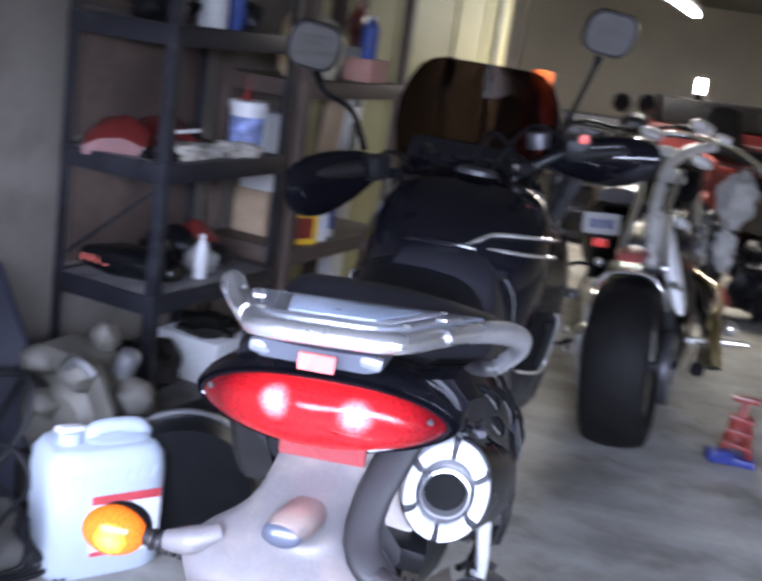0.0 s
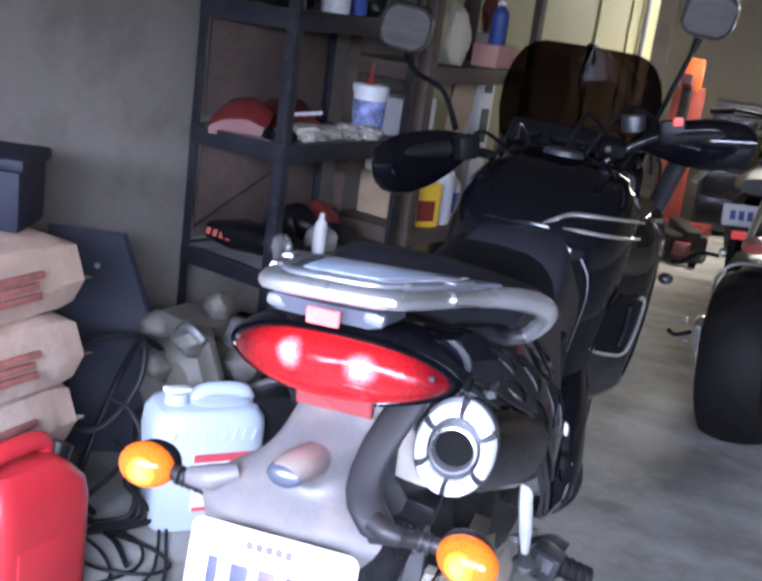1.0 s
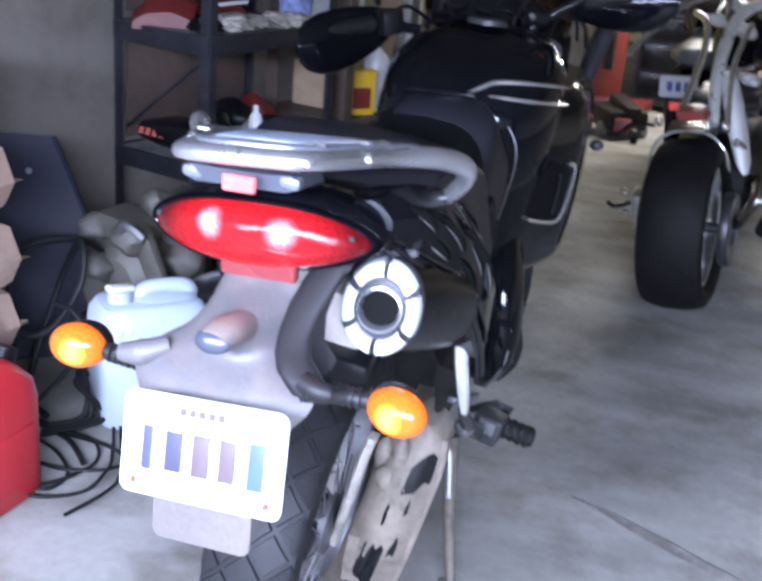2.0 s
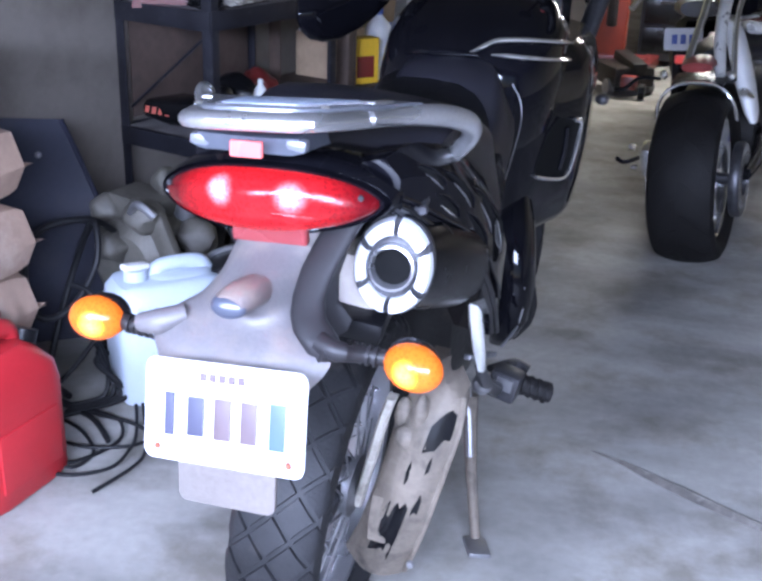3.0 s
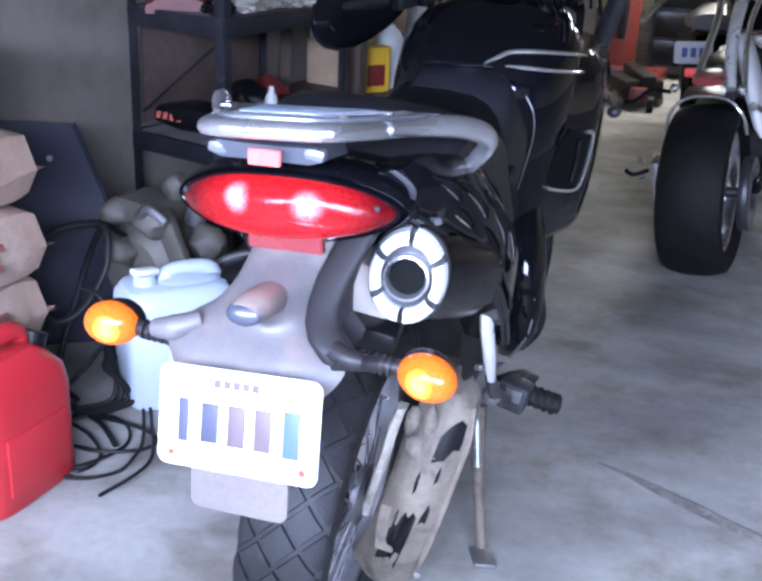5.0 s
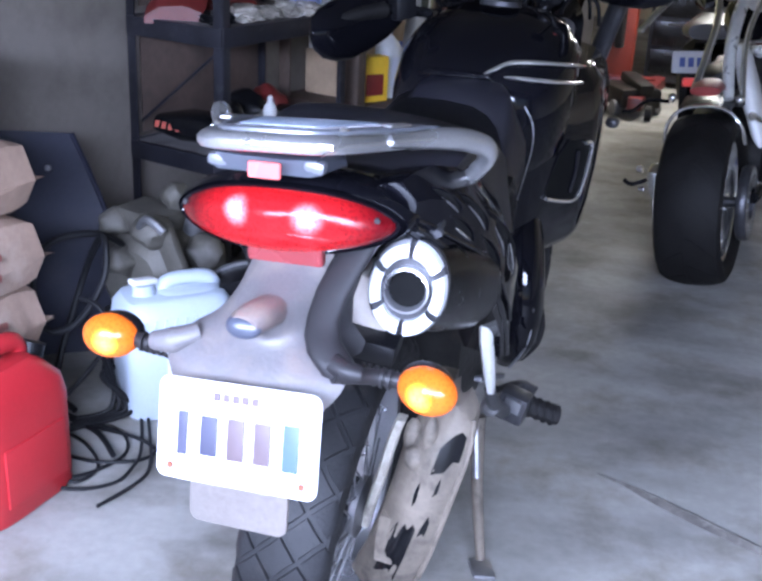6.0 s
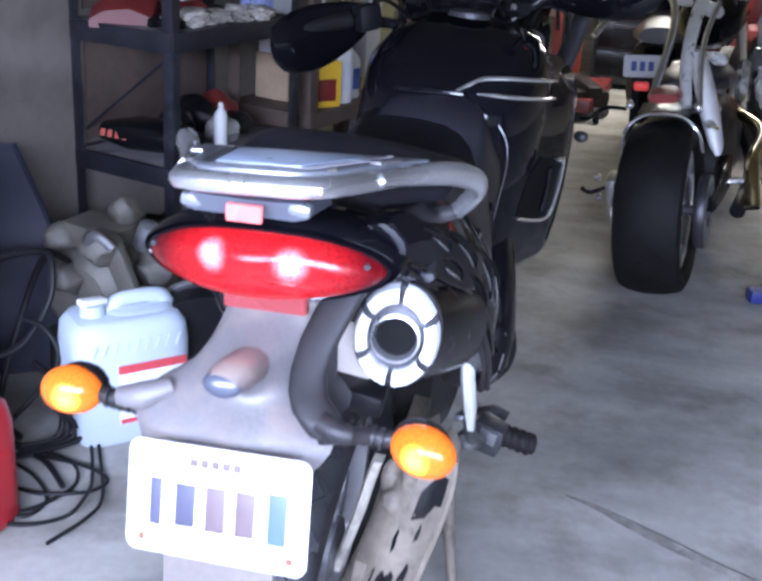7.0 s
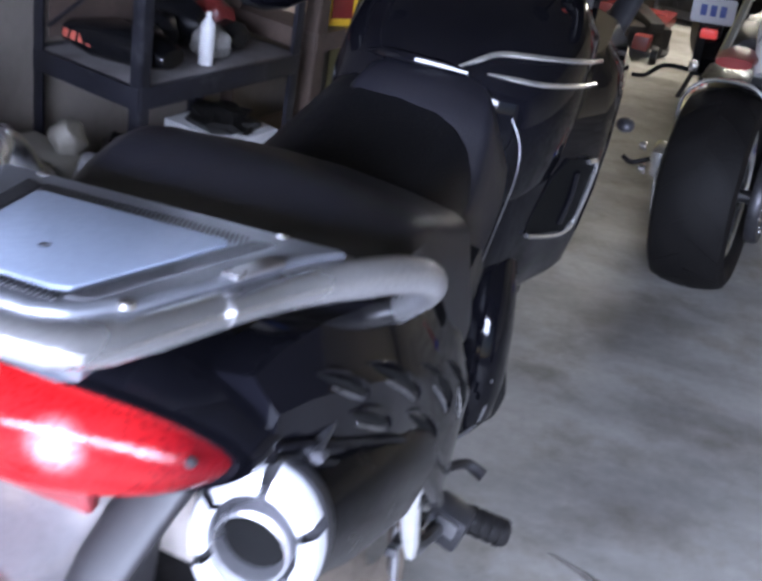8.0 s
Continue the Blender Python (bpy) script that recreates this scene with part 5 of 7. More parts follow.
rk = rp("luggage_rack", slab(((0.010, -0.015), (0.003, -0.013), (0.0, -0.008), (0.0, -0.002), (0.003, 0.003), (0.009, 0.006), (0.016, 0.0065)), 0.196), RACK_SILVER, label="silver luggage rack with ribbed plate")
rp("rack_deck", slab(((0.020, 0.004), (0.0205, 0.0095), (0.0225, 0.0115), (0.025, 0.012)), 0.186), ALU_PAINT, rk, "grey painted raised deck")
rp("rack_plate", loft([[(x * k, y + dy, z) for x, y in ((-0.048, -0.006), (-0.040, -0.012), (0.036, -0.012), (0.046, -0.006), (0.078, 0.132), (0.074, 0.138), (-0.074, 0.138), (-0.078, 0.132))] for k, dy, z in ((1.0, 0, 0.0118), (1.0, 0, 0.0135), (0.985, 0.001, 0.0142))]), ALU_PANEL, rk, "pale blue grey plate")
rp("plate_hole", lathe([(0, 0), (0.0038, 0), (0.0038, 0.0006), (0, 0.0006)], 12, pose(-0.004, 0.040, 0.0143)), DARK_STEEL, rk)
b = bmesh.new()
for k in range(46):
    y = -0.014 + 0.0038 * k
    xi, xo = 0.049 + 0.22 * (y + 0.010), 0.064 + 0.235 * (y + 0.012)
    for sd in (-1, 1):
        box((xo - xi, 0.0019, 0.0012), (sd * (xi + xo) / 2, y, 0.0124), (0, 0, sd * 22), 0, b)
for k in range(46):
    box((0.0019, 0.018, 0.0012), (-0.083 + 0.0037 * k, 0.152, 0.0124), (0, 0, 18), 0, b)
for k in range(26):
    box((0.0019, 0.010, 0.0012), (-0.047 + 0.0037 * k, -0.020, 0.0124), (0, 0, 18), 0, b)
tagged(rp("ribbing", b, DARK_STEEL, rk), kind="stuff")
for x, y in ((0.079, -0.002), (0.098, 0.182), (-0.105, 0.182), (-0.079, -0.002)):
    rp("rack_screw", lathe([(0, 0), (0.006, 0), (0.005, 0.003), (0.002, 0.0035), (0, 0.0035)], 14, pose(x, y, 0.010)), CHROME, rk)
for sd in (-1, 1):
    ends = [RACK @ Vector((sd * 0.114, 0.060, -0.003)), RACK @ Vector((sd * 0.132, 0.120, -0.003)), RACK @ Vector((sd * 0.158, 0.180, -0.003))]
    tail = [(0.180, 0.196, 1.050), (0.194, 0.228, 1.036), (0.192, 0.250, 1.014), (0.172, 0.256, 0.986), (0.146, 0.252, 0.960)]
    tail = [Vector((sd * x - (0.006 if sd < 0 else 0), y, z - (0.014 if sd < 0 else 0))) for x, y, z in tail]
    bp("grab_handle", tube(ends + tail, [0.008, 0.011, 0.0140, 0.0145, 0.0140, 0.0130, 0.0118, 0.0110], 14, 6), RACK_SILVER, rk, "rounded silver grab handle")
    bp("handle_foot", lathe([(0, -0.016), (0.0145, -0.016), (0.0155, 0.0), (0.0145, 0.014), (0, 0.014)], 16, Matrix.Translation(tail[-1]) @ pose(0, 0, 0, 0, sd * 45, 0)), BLACK_SATIN, rk)
    rp("pad", box((0.014, 0.052, 0.004), (sd * 0.112, 0.10, 0.0135), (0, 0, -sd * 14), 0.0018), ALU, rk)

# seat
def seat_ring(y, w, zt, wb, zb, cx, crown=0.008):
    zm = zt * 0.6 + zb * 0.4
    half = [(w * 0.5, zt + crown * 0.6), (w * 0.88, zt - 0.001), (w * 0.97, zt - 0.007), (w + 0.004, zt - 0.018), (w * 0.6 + wb * 0.4, zm), (wb, zb)]
    return [(cx - x, y, z) for x, z in reversed(half)] + [(cx, y, zt + crown)] + [(cx + x, y, z) for x, z in half] + [(cx, y, zb)]


seat = bp("seat", loft([seat_ring(*r) for r in ((0.188, 0.112, 0.972, 0.10, 0.955, 0.004), (0.192, 0.130, 0.984, 0.12, 0.955, 0.004), (0.206, 0.139, 0.999, 0.135, 0.965, 0.005), (0.232, 0.143, 1.014, 0.145, 0.968, 0.007), (0.265, 0.146, 1.027, 0.150, 0.962, 0.010), (0.30, 0.148, 1.034, 0.155, 0.945, 0.013), (0.335, 0.149, 1.034, 0.162, 0.920, 0.017), (0.38, 0.150, 1.020, 0.176, 0.87, 0.021), (0.44, 0.150, 0.996, 0.182, 0.85, 0.027), (0.52, 0.146, 0.968, 0.180, 0.83, 0.032), (0.59, 0.138, 0.930, 0.172, 0.81, 0.034), (0.65, 0.128, 0.896, 0.162, 0.80, 0.034), (0.70, 0.120, 0.876, 0.152, 0.795, 0.033), (0.745, 0.114, 0.872, 0.147, 0.795, 0.032), (0.775, 0.112, 0.888, 0.146, 0.80, 0.031), (0.80, 0.110, 0.915, 0.146, 0.81, 0.030), (0.825, 0.106, 0.948, 0.147, 0.83, 0.030), (0.85, 0.100, 0.975, 0.146, 0.85, 0.030), (0.872, 0.092, 0.990, 0.142, 0.87, 0.030), (0.890, 0.080, 0.994, 0.136, 0.89, 0.030))]), VINYL, label="black vinyl dual seat")
for s in (-1, 1):
    bp("seam", tube([(s * 0.150 + 0.033, 0.70, 0.790), (s * 0.150 + 0.032, 0.76, 0.800), (s * 0.150 + 0.031, 0.83, 0.835), (s * 0.150 + 0.031, 0.88, 0.885), (s * 0.140 + 0.031, 0.90, 0.925), (s * 0.118 + 0.031, 0.905, 0.955)], 0.0013, 6), STEEL, seat)

# tank and fairing
def tank_ring(y, w, zt, zb, sh):
    return [(-w * 0.72, y, zb), (-w * 0.98, y, zb + 0.25 * (zt - zb)), (-w, y, zb + 0.55 * (zt - zb)), (-w * 0.93, y, zt - sh * 0.75), (-w * 0.74, y, zt - sh * 0.28), (-w * 0.40, y, zt - sh * 0.04), (0, y, zt), (w * 0.40, y, zt - sh * 0.04), (w * 0.74, y, zt - sh * 0.28), (w * 0.93, y, zt - sh * 0.75), (w, y, zb + 0.55 * (zt - zb)), (w * 0.98, y, zb + 0.25 * (zt - zb)), (w * 0.72, y, zb), (0, y, zb)]


tk = bp("fuel_tank", loft([[(x + 0.030, y, z) for x, y, z in tank_ring(*r)] for r in ((0.885, 0.080, 0.992, 0.83, 0.05), (0.892, 0.110, 1.006, 0.81, 0.06), (0.915, 0.140, 1.030, 0.79, 0.07), (0.97, 0.172, 1.066, 0.77, 0.09), (1.06, 0.195, 1.096, 0.75, 0.10), (1.16, 0.200, 1.110, 0.75, 0.10), (1.24, 0.180, 1.108, 0.77, 0.09), (1.32, 0.13, 1.085, 0.81, 0.08))]), BLACK_GLOSS, label="glossy black fuel tank")
bp("tank_lip", tube([(-0.075, 0.905, 0.990), (-0.045, 0.885, 1.000), (-0.005, 0.878, 1.004), (0.035, 0.880, 1.005), (0.075, 0.888, 1.003)], [0.004, 0.007, 0.008, 0.007, 0.005], 10), BLACK_GLOSS, tk)
bp("filler_cap", lathe([(0, 0), (0.045, 0), (0.043, 0.010), (0.036, 0.014), (0, 0.012)], 28, pose(0.030, 1.14, 1.109, -4, 0, 0)), DARK_STEEL, tk)
bp("chrome_trim", tube([(0.058, 0.888, 1.006), (0.084, 0.904, 1.021), (0.108, 0.922, 1.031), (0.162, 0.958, 1.032), (0.213, 1.046, 1.021), (0.232, 1.13, 1.008)], [0.002, 0.0042, 0.0044, 0.0042, 0.0040, 0.003], 8), CHROME, tk)
bp("chrome_trim", tube([(0.100, 0.900, 1.006), (0.136, 0.910, 1.006), (0.180, 0.950, 1.000), (0.219, 1.046, 0.986), (0.234, 1.12, 0.975)], [0.0015, 0.0036, 0.0038, 0.0036, 0.003], 8), CHROME, tk)
for s in (-1, 1):
    k = 1.0 if s > 0 else 0.72
    fp = bp("side_fairing", loft([[(s * k * x, y + dy, z) for x, y in ((0.11, 0.915), (0.160, 0.935), (0.186, 0.97), (0.206 + ox, 1.01), (0.272 + ox, 1.18), (0.282 + ox, 1.22), (0.286 + ox, 1.28), (0.280 + ox, 1.48), (0.21 + ox, 1.58), (0.11, 1.58))] for z, ox, dy in ((0.575, -0.035, 0.11), (0.585, -0.020, 0.08), (0.61, -0.010, 0.06), (0.68, -0.003, 0.03), (0.76, 0.0, 0.01), (0.85, -0.002, 0.0), (0.92, -0.008, 0.0), (0.965, -0.024, 0.01), (0.995, -0.058, 0.03))]), BLACK_GLOSS, label="glossy black side fairing with an air scoop")
    SCM = Matrix(((s * k, 0, 0, 0), (0, 1, 0, 0), (0, 0, 1, 0), (0, 0, 0, 1)))
    a, c = Vector((0.206, 1.010, 0)), Vector((0.272, 1.180, 0))
    nrm = Vector((0.170, -0.066, 0)).normalized() * 0.004

    def onface(u, z, lift=1.0):
        return a.lerp(c, u) + Vector((0, max(0.0, (0.84 - z) * 0.14), z)) + nrm * lift
    # closed slab; the shade inside the scoop is only its colour
    bp("scoop", loft([[onface(u, z, d) for u, z in ((0.22, 0.835), (0.02, 0.765), (0.06, 0.742), (0.78, 0.716), (0.93, 0.735), (1.0, 0.83), (0.92, 0.845), (0.45, 0.862))] for d in (-1.5, 0.4)]), DARK_OPENING, fp, "dark air scoop", SCM)
    bp("scoop_trim", tube([onface(0.04, 0.744, 1.2), onface(0.35, 0.728, 1.2), onface(0.70, 0.715, 1.2), onface(0.88, 0.722, 1.2), onface(0.96, 0.755, 1.2), onface(1.01, 0.82, 1.2), onface(0.96, 0.842, 1.2), onface(0.82, 0.846, 1.2)], 0.0045, 8), CHROME, fp, m=SCM)
    bp("scoop_fin", tube([onface(0.62, 0.74, 1.0), onface(0.66, 0.79, 1.4), onface(0.64, 0.835, 1.0)], 0.006, 8), BLACK_GLOSS, fp, m=SCM)
    kp = bp("lower_cover", loft([[(s * k * x, y, zz) for x, y, zz in ringz(cx, cy, z, hx, hy, 2.6, 24)] for cx, cy, z, hx, hy in ((0.170, 1.06, 0.70, 0.034, 0.06), (0.186, 1.03, 0.64, 0.040, 0.070), (0.200, 1.01, 0.57, 0.043, 0.076), (0.212, 1.00, 0.50, 0.043, 0.076), (0.214, 1.01, 0.44, 0.040, 0.070), (0.204, 1.03, 0.39, 0.032, 0.058), (0.190, 1.04, 0.355, 0.020, 0.036), (0.184, 1.04, 0.345, 0.006, 0.012))]), BLACK_GLOSS, fp, "glossy black lower leg cover")
    bp("cover_trim", tube([(s * k * x, y, z) for x, y, z in ((0.236, 0.945, 0.53), (0.240, 0.945, 0.47), (0.230, 0.958, 0.42), (0.206, 0.985, 0.365))], 0.0032, 8), STEEL, kp)
    bp("cover_edge", tube([(s * k * x, y, z) for x, y, z in ((0.244, 1.02, 0.52), (0.252, 1.03, 0.46), (0.246, 1.04, 0.41), (0.222, 1.05, 0.36))], [0.004, 0.012, 0.012, 0.005], 10), RUBBER_CLEAN, kp)
    bp("front_indicator", blob(0.018, 0.02, 0.014, (s * k * 0.300, 1.42, 0.84), sub=2), DARK_STEEL, fp)

# screen, dash and steering
def screen(y, w, z):
    return [(w * c, y + 0.085 * (1 - c * c), z + 0.0 * c) for c in np.linspace(-1, 1, 15)]


SMOKE = bpy.data.materials.new("smoked_screen")
SMOKE.use_nodes = True
sn = SMOKE.node_tree.nodes
tr, gl, ad = sn.new("ShaderNodeBsdfTransparent"), sn.new("ShaderNodeBsdfGlossy"), sn.new("ShaderNodeMixShader")
tr.inputs[0].default_value = (0.20, 0.165, 0.17, 1)
gl.inputs["Roughness"].default_value = 0.06
ad.inputs[0].default_value = 0.05
SMOKE.node_tree.links.new(tr.outputs[0], ad.inputs[1])
SMOKE.node_tree.links.new(gl.outputs[0], ad.inputs[2])
SMOKE.node_tree.links.new(ad.outputs[0], sn["Material Output"].inputs[0])
outer = [screen(y, w, z) for y, w, z in ((1.60, 0.190, 1.06), (1.585, 0.205, 1.14), (1.57, 0.205, 1.21), (1.558, 0.190, 1.262), (1.55, 0.168, 1.298), (1.546, 0.142, 1.317), (1.544, 0.118, 1.324))]
sc = bp("windscreen", loft([r + [(x, y + 0.004, z) for x, y, z in reversed(r)] for r in outer]), SMOKE, label="smoked plastic windscreen", m=pose(-0.03, 0, 0))
sc.visible_shadow = False
bp("nose_fairing", loft([ringy(-0.02, 1.42, 0.98, 0.17, 0.11, 3), ringy(-0.02, 1.55, 1.0, 0.20, 0.13, 3), ringy(-0.02, 1.70, 0.97, 0.17, 0.12, 2.6), ringy(-0.02, 1.82, 0.92, 0.09, 0.07, 2.4)]), BLACK_GLOSS)
dash = bp("dash_panel", box((0.28, 0.10, 0.07), (-0.03, 1.48, 1.085), (-35, 0, 0), 0.02), BLACK_SATIN, label="black instrument panel with dials")
for x in (-0.11, -0.03, 0.06):
    bp("dial", lathe([(0.026, 0), (0.030, 0), (0.030, 0.010), (0.026, 0.010)], 24, pose(x, 1.440, 1.108, 30, 0, 0), closed=True), BLACK_SATIN, dash)
    bp("dial_face", lathe([(0, 0), (0.026, 0), (0.026, 0.005), (0, 0.005)], 24, pose(x, 1.441, 1.107, 30, 0, 0)), mat("dial_face", (0.012, 0.012, 0.014), 0.25), dash)

STEER = pose(0.018, 1.27, 1.05, 0, -2, 0) @ pose(0, 0, 0, 22, 0, 0) @ pose(0, 0, 0, 0, 0, 28) @ pose(0, 0, 0, -22, 0, 0)
hb = bp("handlebar", tube([(-0.40, -0.10, 0.085), (-0.28, -0.06, 0.085), (-0.18, -0.02, 0.06), (-0.09, 0.0, 0.02), (0, 0, 0.01), (0.09, 0.0, 0.02), (0.17, -0.02, 0.06), (0.25, -0.06, 0.085), (0.345, -0.10, 0.085)], 0.0115, 12), BLACK_SATIN, label="black handlebar turned to one side", m=STEER)
bp("yoke", box((0.24, 0.07, 0.035), (0, 0.0, -0.02), (0, 0, 0), 0.015), DARK_STEEL, hb, m=STEER)
for s in (-1, 1):
    bp("fork_cap", lathe([(0, 0), (0.027, 0), (0.026, 0.012), (0.014, 0.014), (0.013, 0.024), (0, 0.024)], 24, pose(s * 0.095, 0.01, 0.0)), STEEL, hb, m=STEER)
    bp("clamp", box((0.03, 0.035, 0.035), (s * 0.04, 0, 0.014), (0, 0, 0), 0.006), DARK_STEEL, hb, m=STEER)
    SIDE = STEER @ Matrix.Diagonal((1.0 if s < 0 else 0.86, 1, 1 if s < 0 else 0.85, 1))
    bp("grip", tube([(s * 0.275, -0.058, 0.085), (s * 0.34, -0.08, 0.086), (s * 0.40, -0.10, 0.085)], 0.018, 14), RUBBER_CLEAN, hb, m=SIDE)
    bp("switch_box", box((0.055, 0.05, 0.055), (s * 0.235, -0.045, 0.083), (0, 0, s * -20), 0.012), BLACK_PLASTIC, hb, m=STEER)
    gd = bp("hand_guard", loft([[(s * x, cy + hd * math.cos(q), cz + hh * math.sin(q)) for q in [2 * math.pi * k / 24 for k in range(24)]] for x, cy, cz, hd, hh in ((0.215, 0.000, 0.080, 0.012, 0.014), (0.235, -0.008, 0.076, 0.026, 0.034), (0.270, -0.022, 0.070, 0.034, 0.050), (0.315, -0.042, 0.064, 0.040, 0.062), (0.360, -0.064, 0.060, 0.042, 0.068), (0.400, -0.086, 0.060, 0.040, 0.064), (0.430, -0.106, 0.062, 0.032, 0.052), (0.448, -0.120, 0.064, 0.020, 0.032), (0.454, -0.126, 0.065, 0.006, 0.010))]), BLACK_GLOSS, hb, "glossy black hand guard", SIDE)
    bp("bar_end", lathe([(0, 0), (0.022, 0), (0.024, 0.02), (0.016, 0.045), (0, 0.045)], 20, pose(s * 0.40, -0.10, 0.085, 0, s * 90, s * 14)), BLACK_GLOSS, hb, m=SIDE)
    bp("lever", tube([(s * 0.23, -0.01, 0.08), (s * 0.30, -0.03, 0.082), (s * 0.39, -0.055, 0.08)], 0.007, 8), STEEL, hb, m=SIDE)
bp("kill_switch", box((0.022, 0.014, 0.02), (0.235, -0.075, 0.108), (0, 0, -20), 0.004), mat("red_switch", (0.75, 0.10, 0.07), 0.4), hb, "small red switch", STEER)
bp("reservoir", lathe([(0, 0), (0.026, 0), (0.028, 0.03), (0.026, 0.036), (0, 0.036)], 24, pose(0.165, 0.01, 0.085)), DARK_STEEL, hb, m=STEER)
bp("ignition_ring", lathe([(0.020, 0), (0.034, 0), (0.034, 0.012), (0.026, 0.016), (0.020, 0.012)], 28, pose(0.150, 1.275, 1.050, 38, 0, 0), closed=True), STEEL, hb, "grey metal ring")
bp("clamp_bolt", lathe([(0, 0), (0.020, 0), (0.020, 0.012), (0.012, 0.02), (0, 0.02)], 20, pose(0.098, 1.28, 1.068, 35, 0, 0)), STEEL, hb)
for k, (x, y, z) in enumerate(((-0.12, 0.02, 0.06), (-0.06, 0.03, 0.07), (0.05, 0.03, 0.08), (0.12, 0.02, 0.06))):
    bp("bar_cable", tube([(x * 1.9, -0.02, 0.09), (x * 1.4, 0.06, 0.10 + 0.01 * k), (x * 0.7, 0.10, 0.02), (x * 0.3, 0.08, -0.10)], 0.005, 6), BLACK_PLASTIC, hb, m=STEER)
rng = random.Random(21)
for k in range(16):
    x, y, z = rng.uniform(-0.17, 0.15), rng.uniform(-0.045, 0.02), rng.uniform(0.0, 0.055)
    if k % 3:
        bp("bar_bolt", lathe([(0, 0), (0.0075, 0), (0.007, 0.008), (0.003, 0.009), (0, 0.009)], 8, pose(x, y, z, rng.uniform(20, 80), 0, rng.uniform(-40, 40))), CHROME if k % 2 else STEEL, hb, m=STEER)
    else:
        bp("bar_cable", tube([(x, y, z), (x + 0.04, y + 0.03, z + 0.03), (x + 0.09, y + 0.02, z + 0.01), (x + 0.11, y + 0.06, z - 0.05)], 0.0045, 6), BLACK_SATIN, hb, m=STEER)
for x, z in ((-0.10, 0.05), (0.11, 0.05), (0.0, 0.045)):
    bp("bar_block", box((0.055, 0.04, 0.035), (x, -0.012, z), (20, 10, 15), 0.01), BLACK_SATIN, hb, m=STEER)
# mirrors
for s, (cx, cy, cz), (bx, by, bz), tilt in ((-1, (-0.348, 1.02, 1.318), (-0.225, 1.155, 1.155), 18), (1, (0.232, 1.36, 1.436), (0.165, 1.40, 1.175), -10)):
    W = Matrix.Translation((cx, cy, cz)) @ pose(0, 0, 0, 4, 6, 12 if s < 0 else 6)
    mr = bp("mirror", loft([[(x, y, z) for x, z in rounded(0.112 * k, 0.094 * k, 0.034 * k)] for y, k in ((0.0, 1.0), (-0.006, 1.0), (0.012, 1.04), (0.030, 0.9), (0.042, 0.55), (0.046, 0.1))][1:2] + [[(x, y, z) for x, z in rounded(0.112 * k, 0.094 * k, 0.034 * k)] for y, k in ((0.012, 1.05), (0.030, 0.9), (0.042, 0.55), (0.046, 0.1))]), BLACK_SATIN, label="rounded rear view mirror on a curved stem", m=W)
    bp("mirror_glass", prism(rounded(0.100, 0.082, 0.029), 0.003), MIRROR, mr, m=W @ pose(0, -0.0085, 0))
    bp("mirror_stem", tube([(cx + 0.01 * s * -1, cy + 0.02, cz - 0.05), ((cx * 0.75 + bx * 0.25), (cy * 0.75 + by * 0.25) + 0.01, cz - 0.09), ((cx * 0.3 + bx * 0.7), (cy * 0.3 + by * 0.7), bz + 0.04), (bx, by, bz - 0.04)], [0.011, 0.006, 0.006, 0.008], 8), BLACK_SATIN, mr)

# indicators
for s, (x, y, z) in ((-1, (-0.188, -0.090, 0.812)), (1, (0.217, -0.058, 0.826))):
    P0 = BIKE @ Vector((x - s * 0.004, y - 0.02, z))
    AMB = lens_material("indicator_lens_" + ("a" if s < 0 else "b"), (0.42, 0.075, 0.006), (1.0, 0.20, 0.012), [P0], 18.0, 0.021, 0.16)
    ind = bp("indicator", blob(0.037, 0.026, 0.028, (x, y, z), (0, 0, s * -12), sub=3), AMB, label="lit amber indicator on a ribbed stalk")
    bp("indicator_back", blob(0.034, 0.026, 0.0270, (x - s * 0.004, y + 0.014, z), (0, 0, s * -12), sub=3), BLACK_PLASTIC, ind)
    bp("stalk", tube([(x - s * 0.03, y + 0.008, z), (x - s * 0.06, y + 0.002, z + 0.001), (s * 0.112, -0.092, z + 0.010)], [0.010, 0.010, 0.011], 12), FENDER_DARK, ind)
    for k in range(5):
        bp("stalk_rib", lathe([(0.009, -0.002), (0.0122, -0.002), (0.0122, 0.002), (0.009, 0.002)], 14, pose(x - s * (0.046 + 0.009 * k), y + 0.003, z + 0.001, 0, 90, 0), closed=True), FENDER_DARK, ind)

# ---- the chrome custom motorcycle ----
CH = pose(1.125, 4.03, 0.0, 0, 0, -20) @ pose(0, 0, 0, 0, -6, 0)
chop = thing("motorcycle", (1.11, 4.12, 0), "chrome custom motorcycle with a very wide rear tyre", "motorcycle")


def cp(name, bm, material, parent=None, label="", m=None):
    return part(name, bm, material, parent or chop, label, CH if m is None else CH @ m)


cw = cp("rear_wheel", lathe([(0, -0.15), (0.02, -0.15), (0.02, 0.15), (0, 0.15)], 16, pose(0, 0.02, 0.313, 0, 90, 0)), DARK_STEEL, label="very wide black rear tyre on a chrome rim")
C = pose(0, 0.02, 0.313, 0, 90, 0)
prof = [(0.225, -0.09), (0.240, -0.108), (0.270, -0.116), (0.290, -0.106), (0.302, -0.076), (0.309, -0.036), (0.311, 0), (0.309, 0.036), (0.302, 0.076), (0.290, 0.106), (0.270, 0.116), (0.240, 0.108), (0.225, 0.09)]
ty = cp("tyre", lathe(prof, 72, closed=True), RUBBER_CLEAN, cw, m=C)
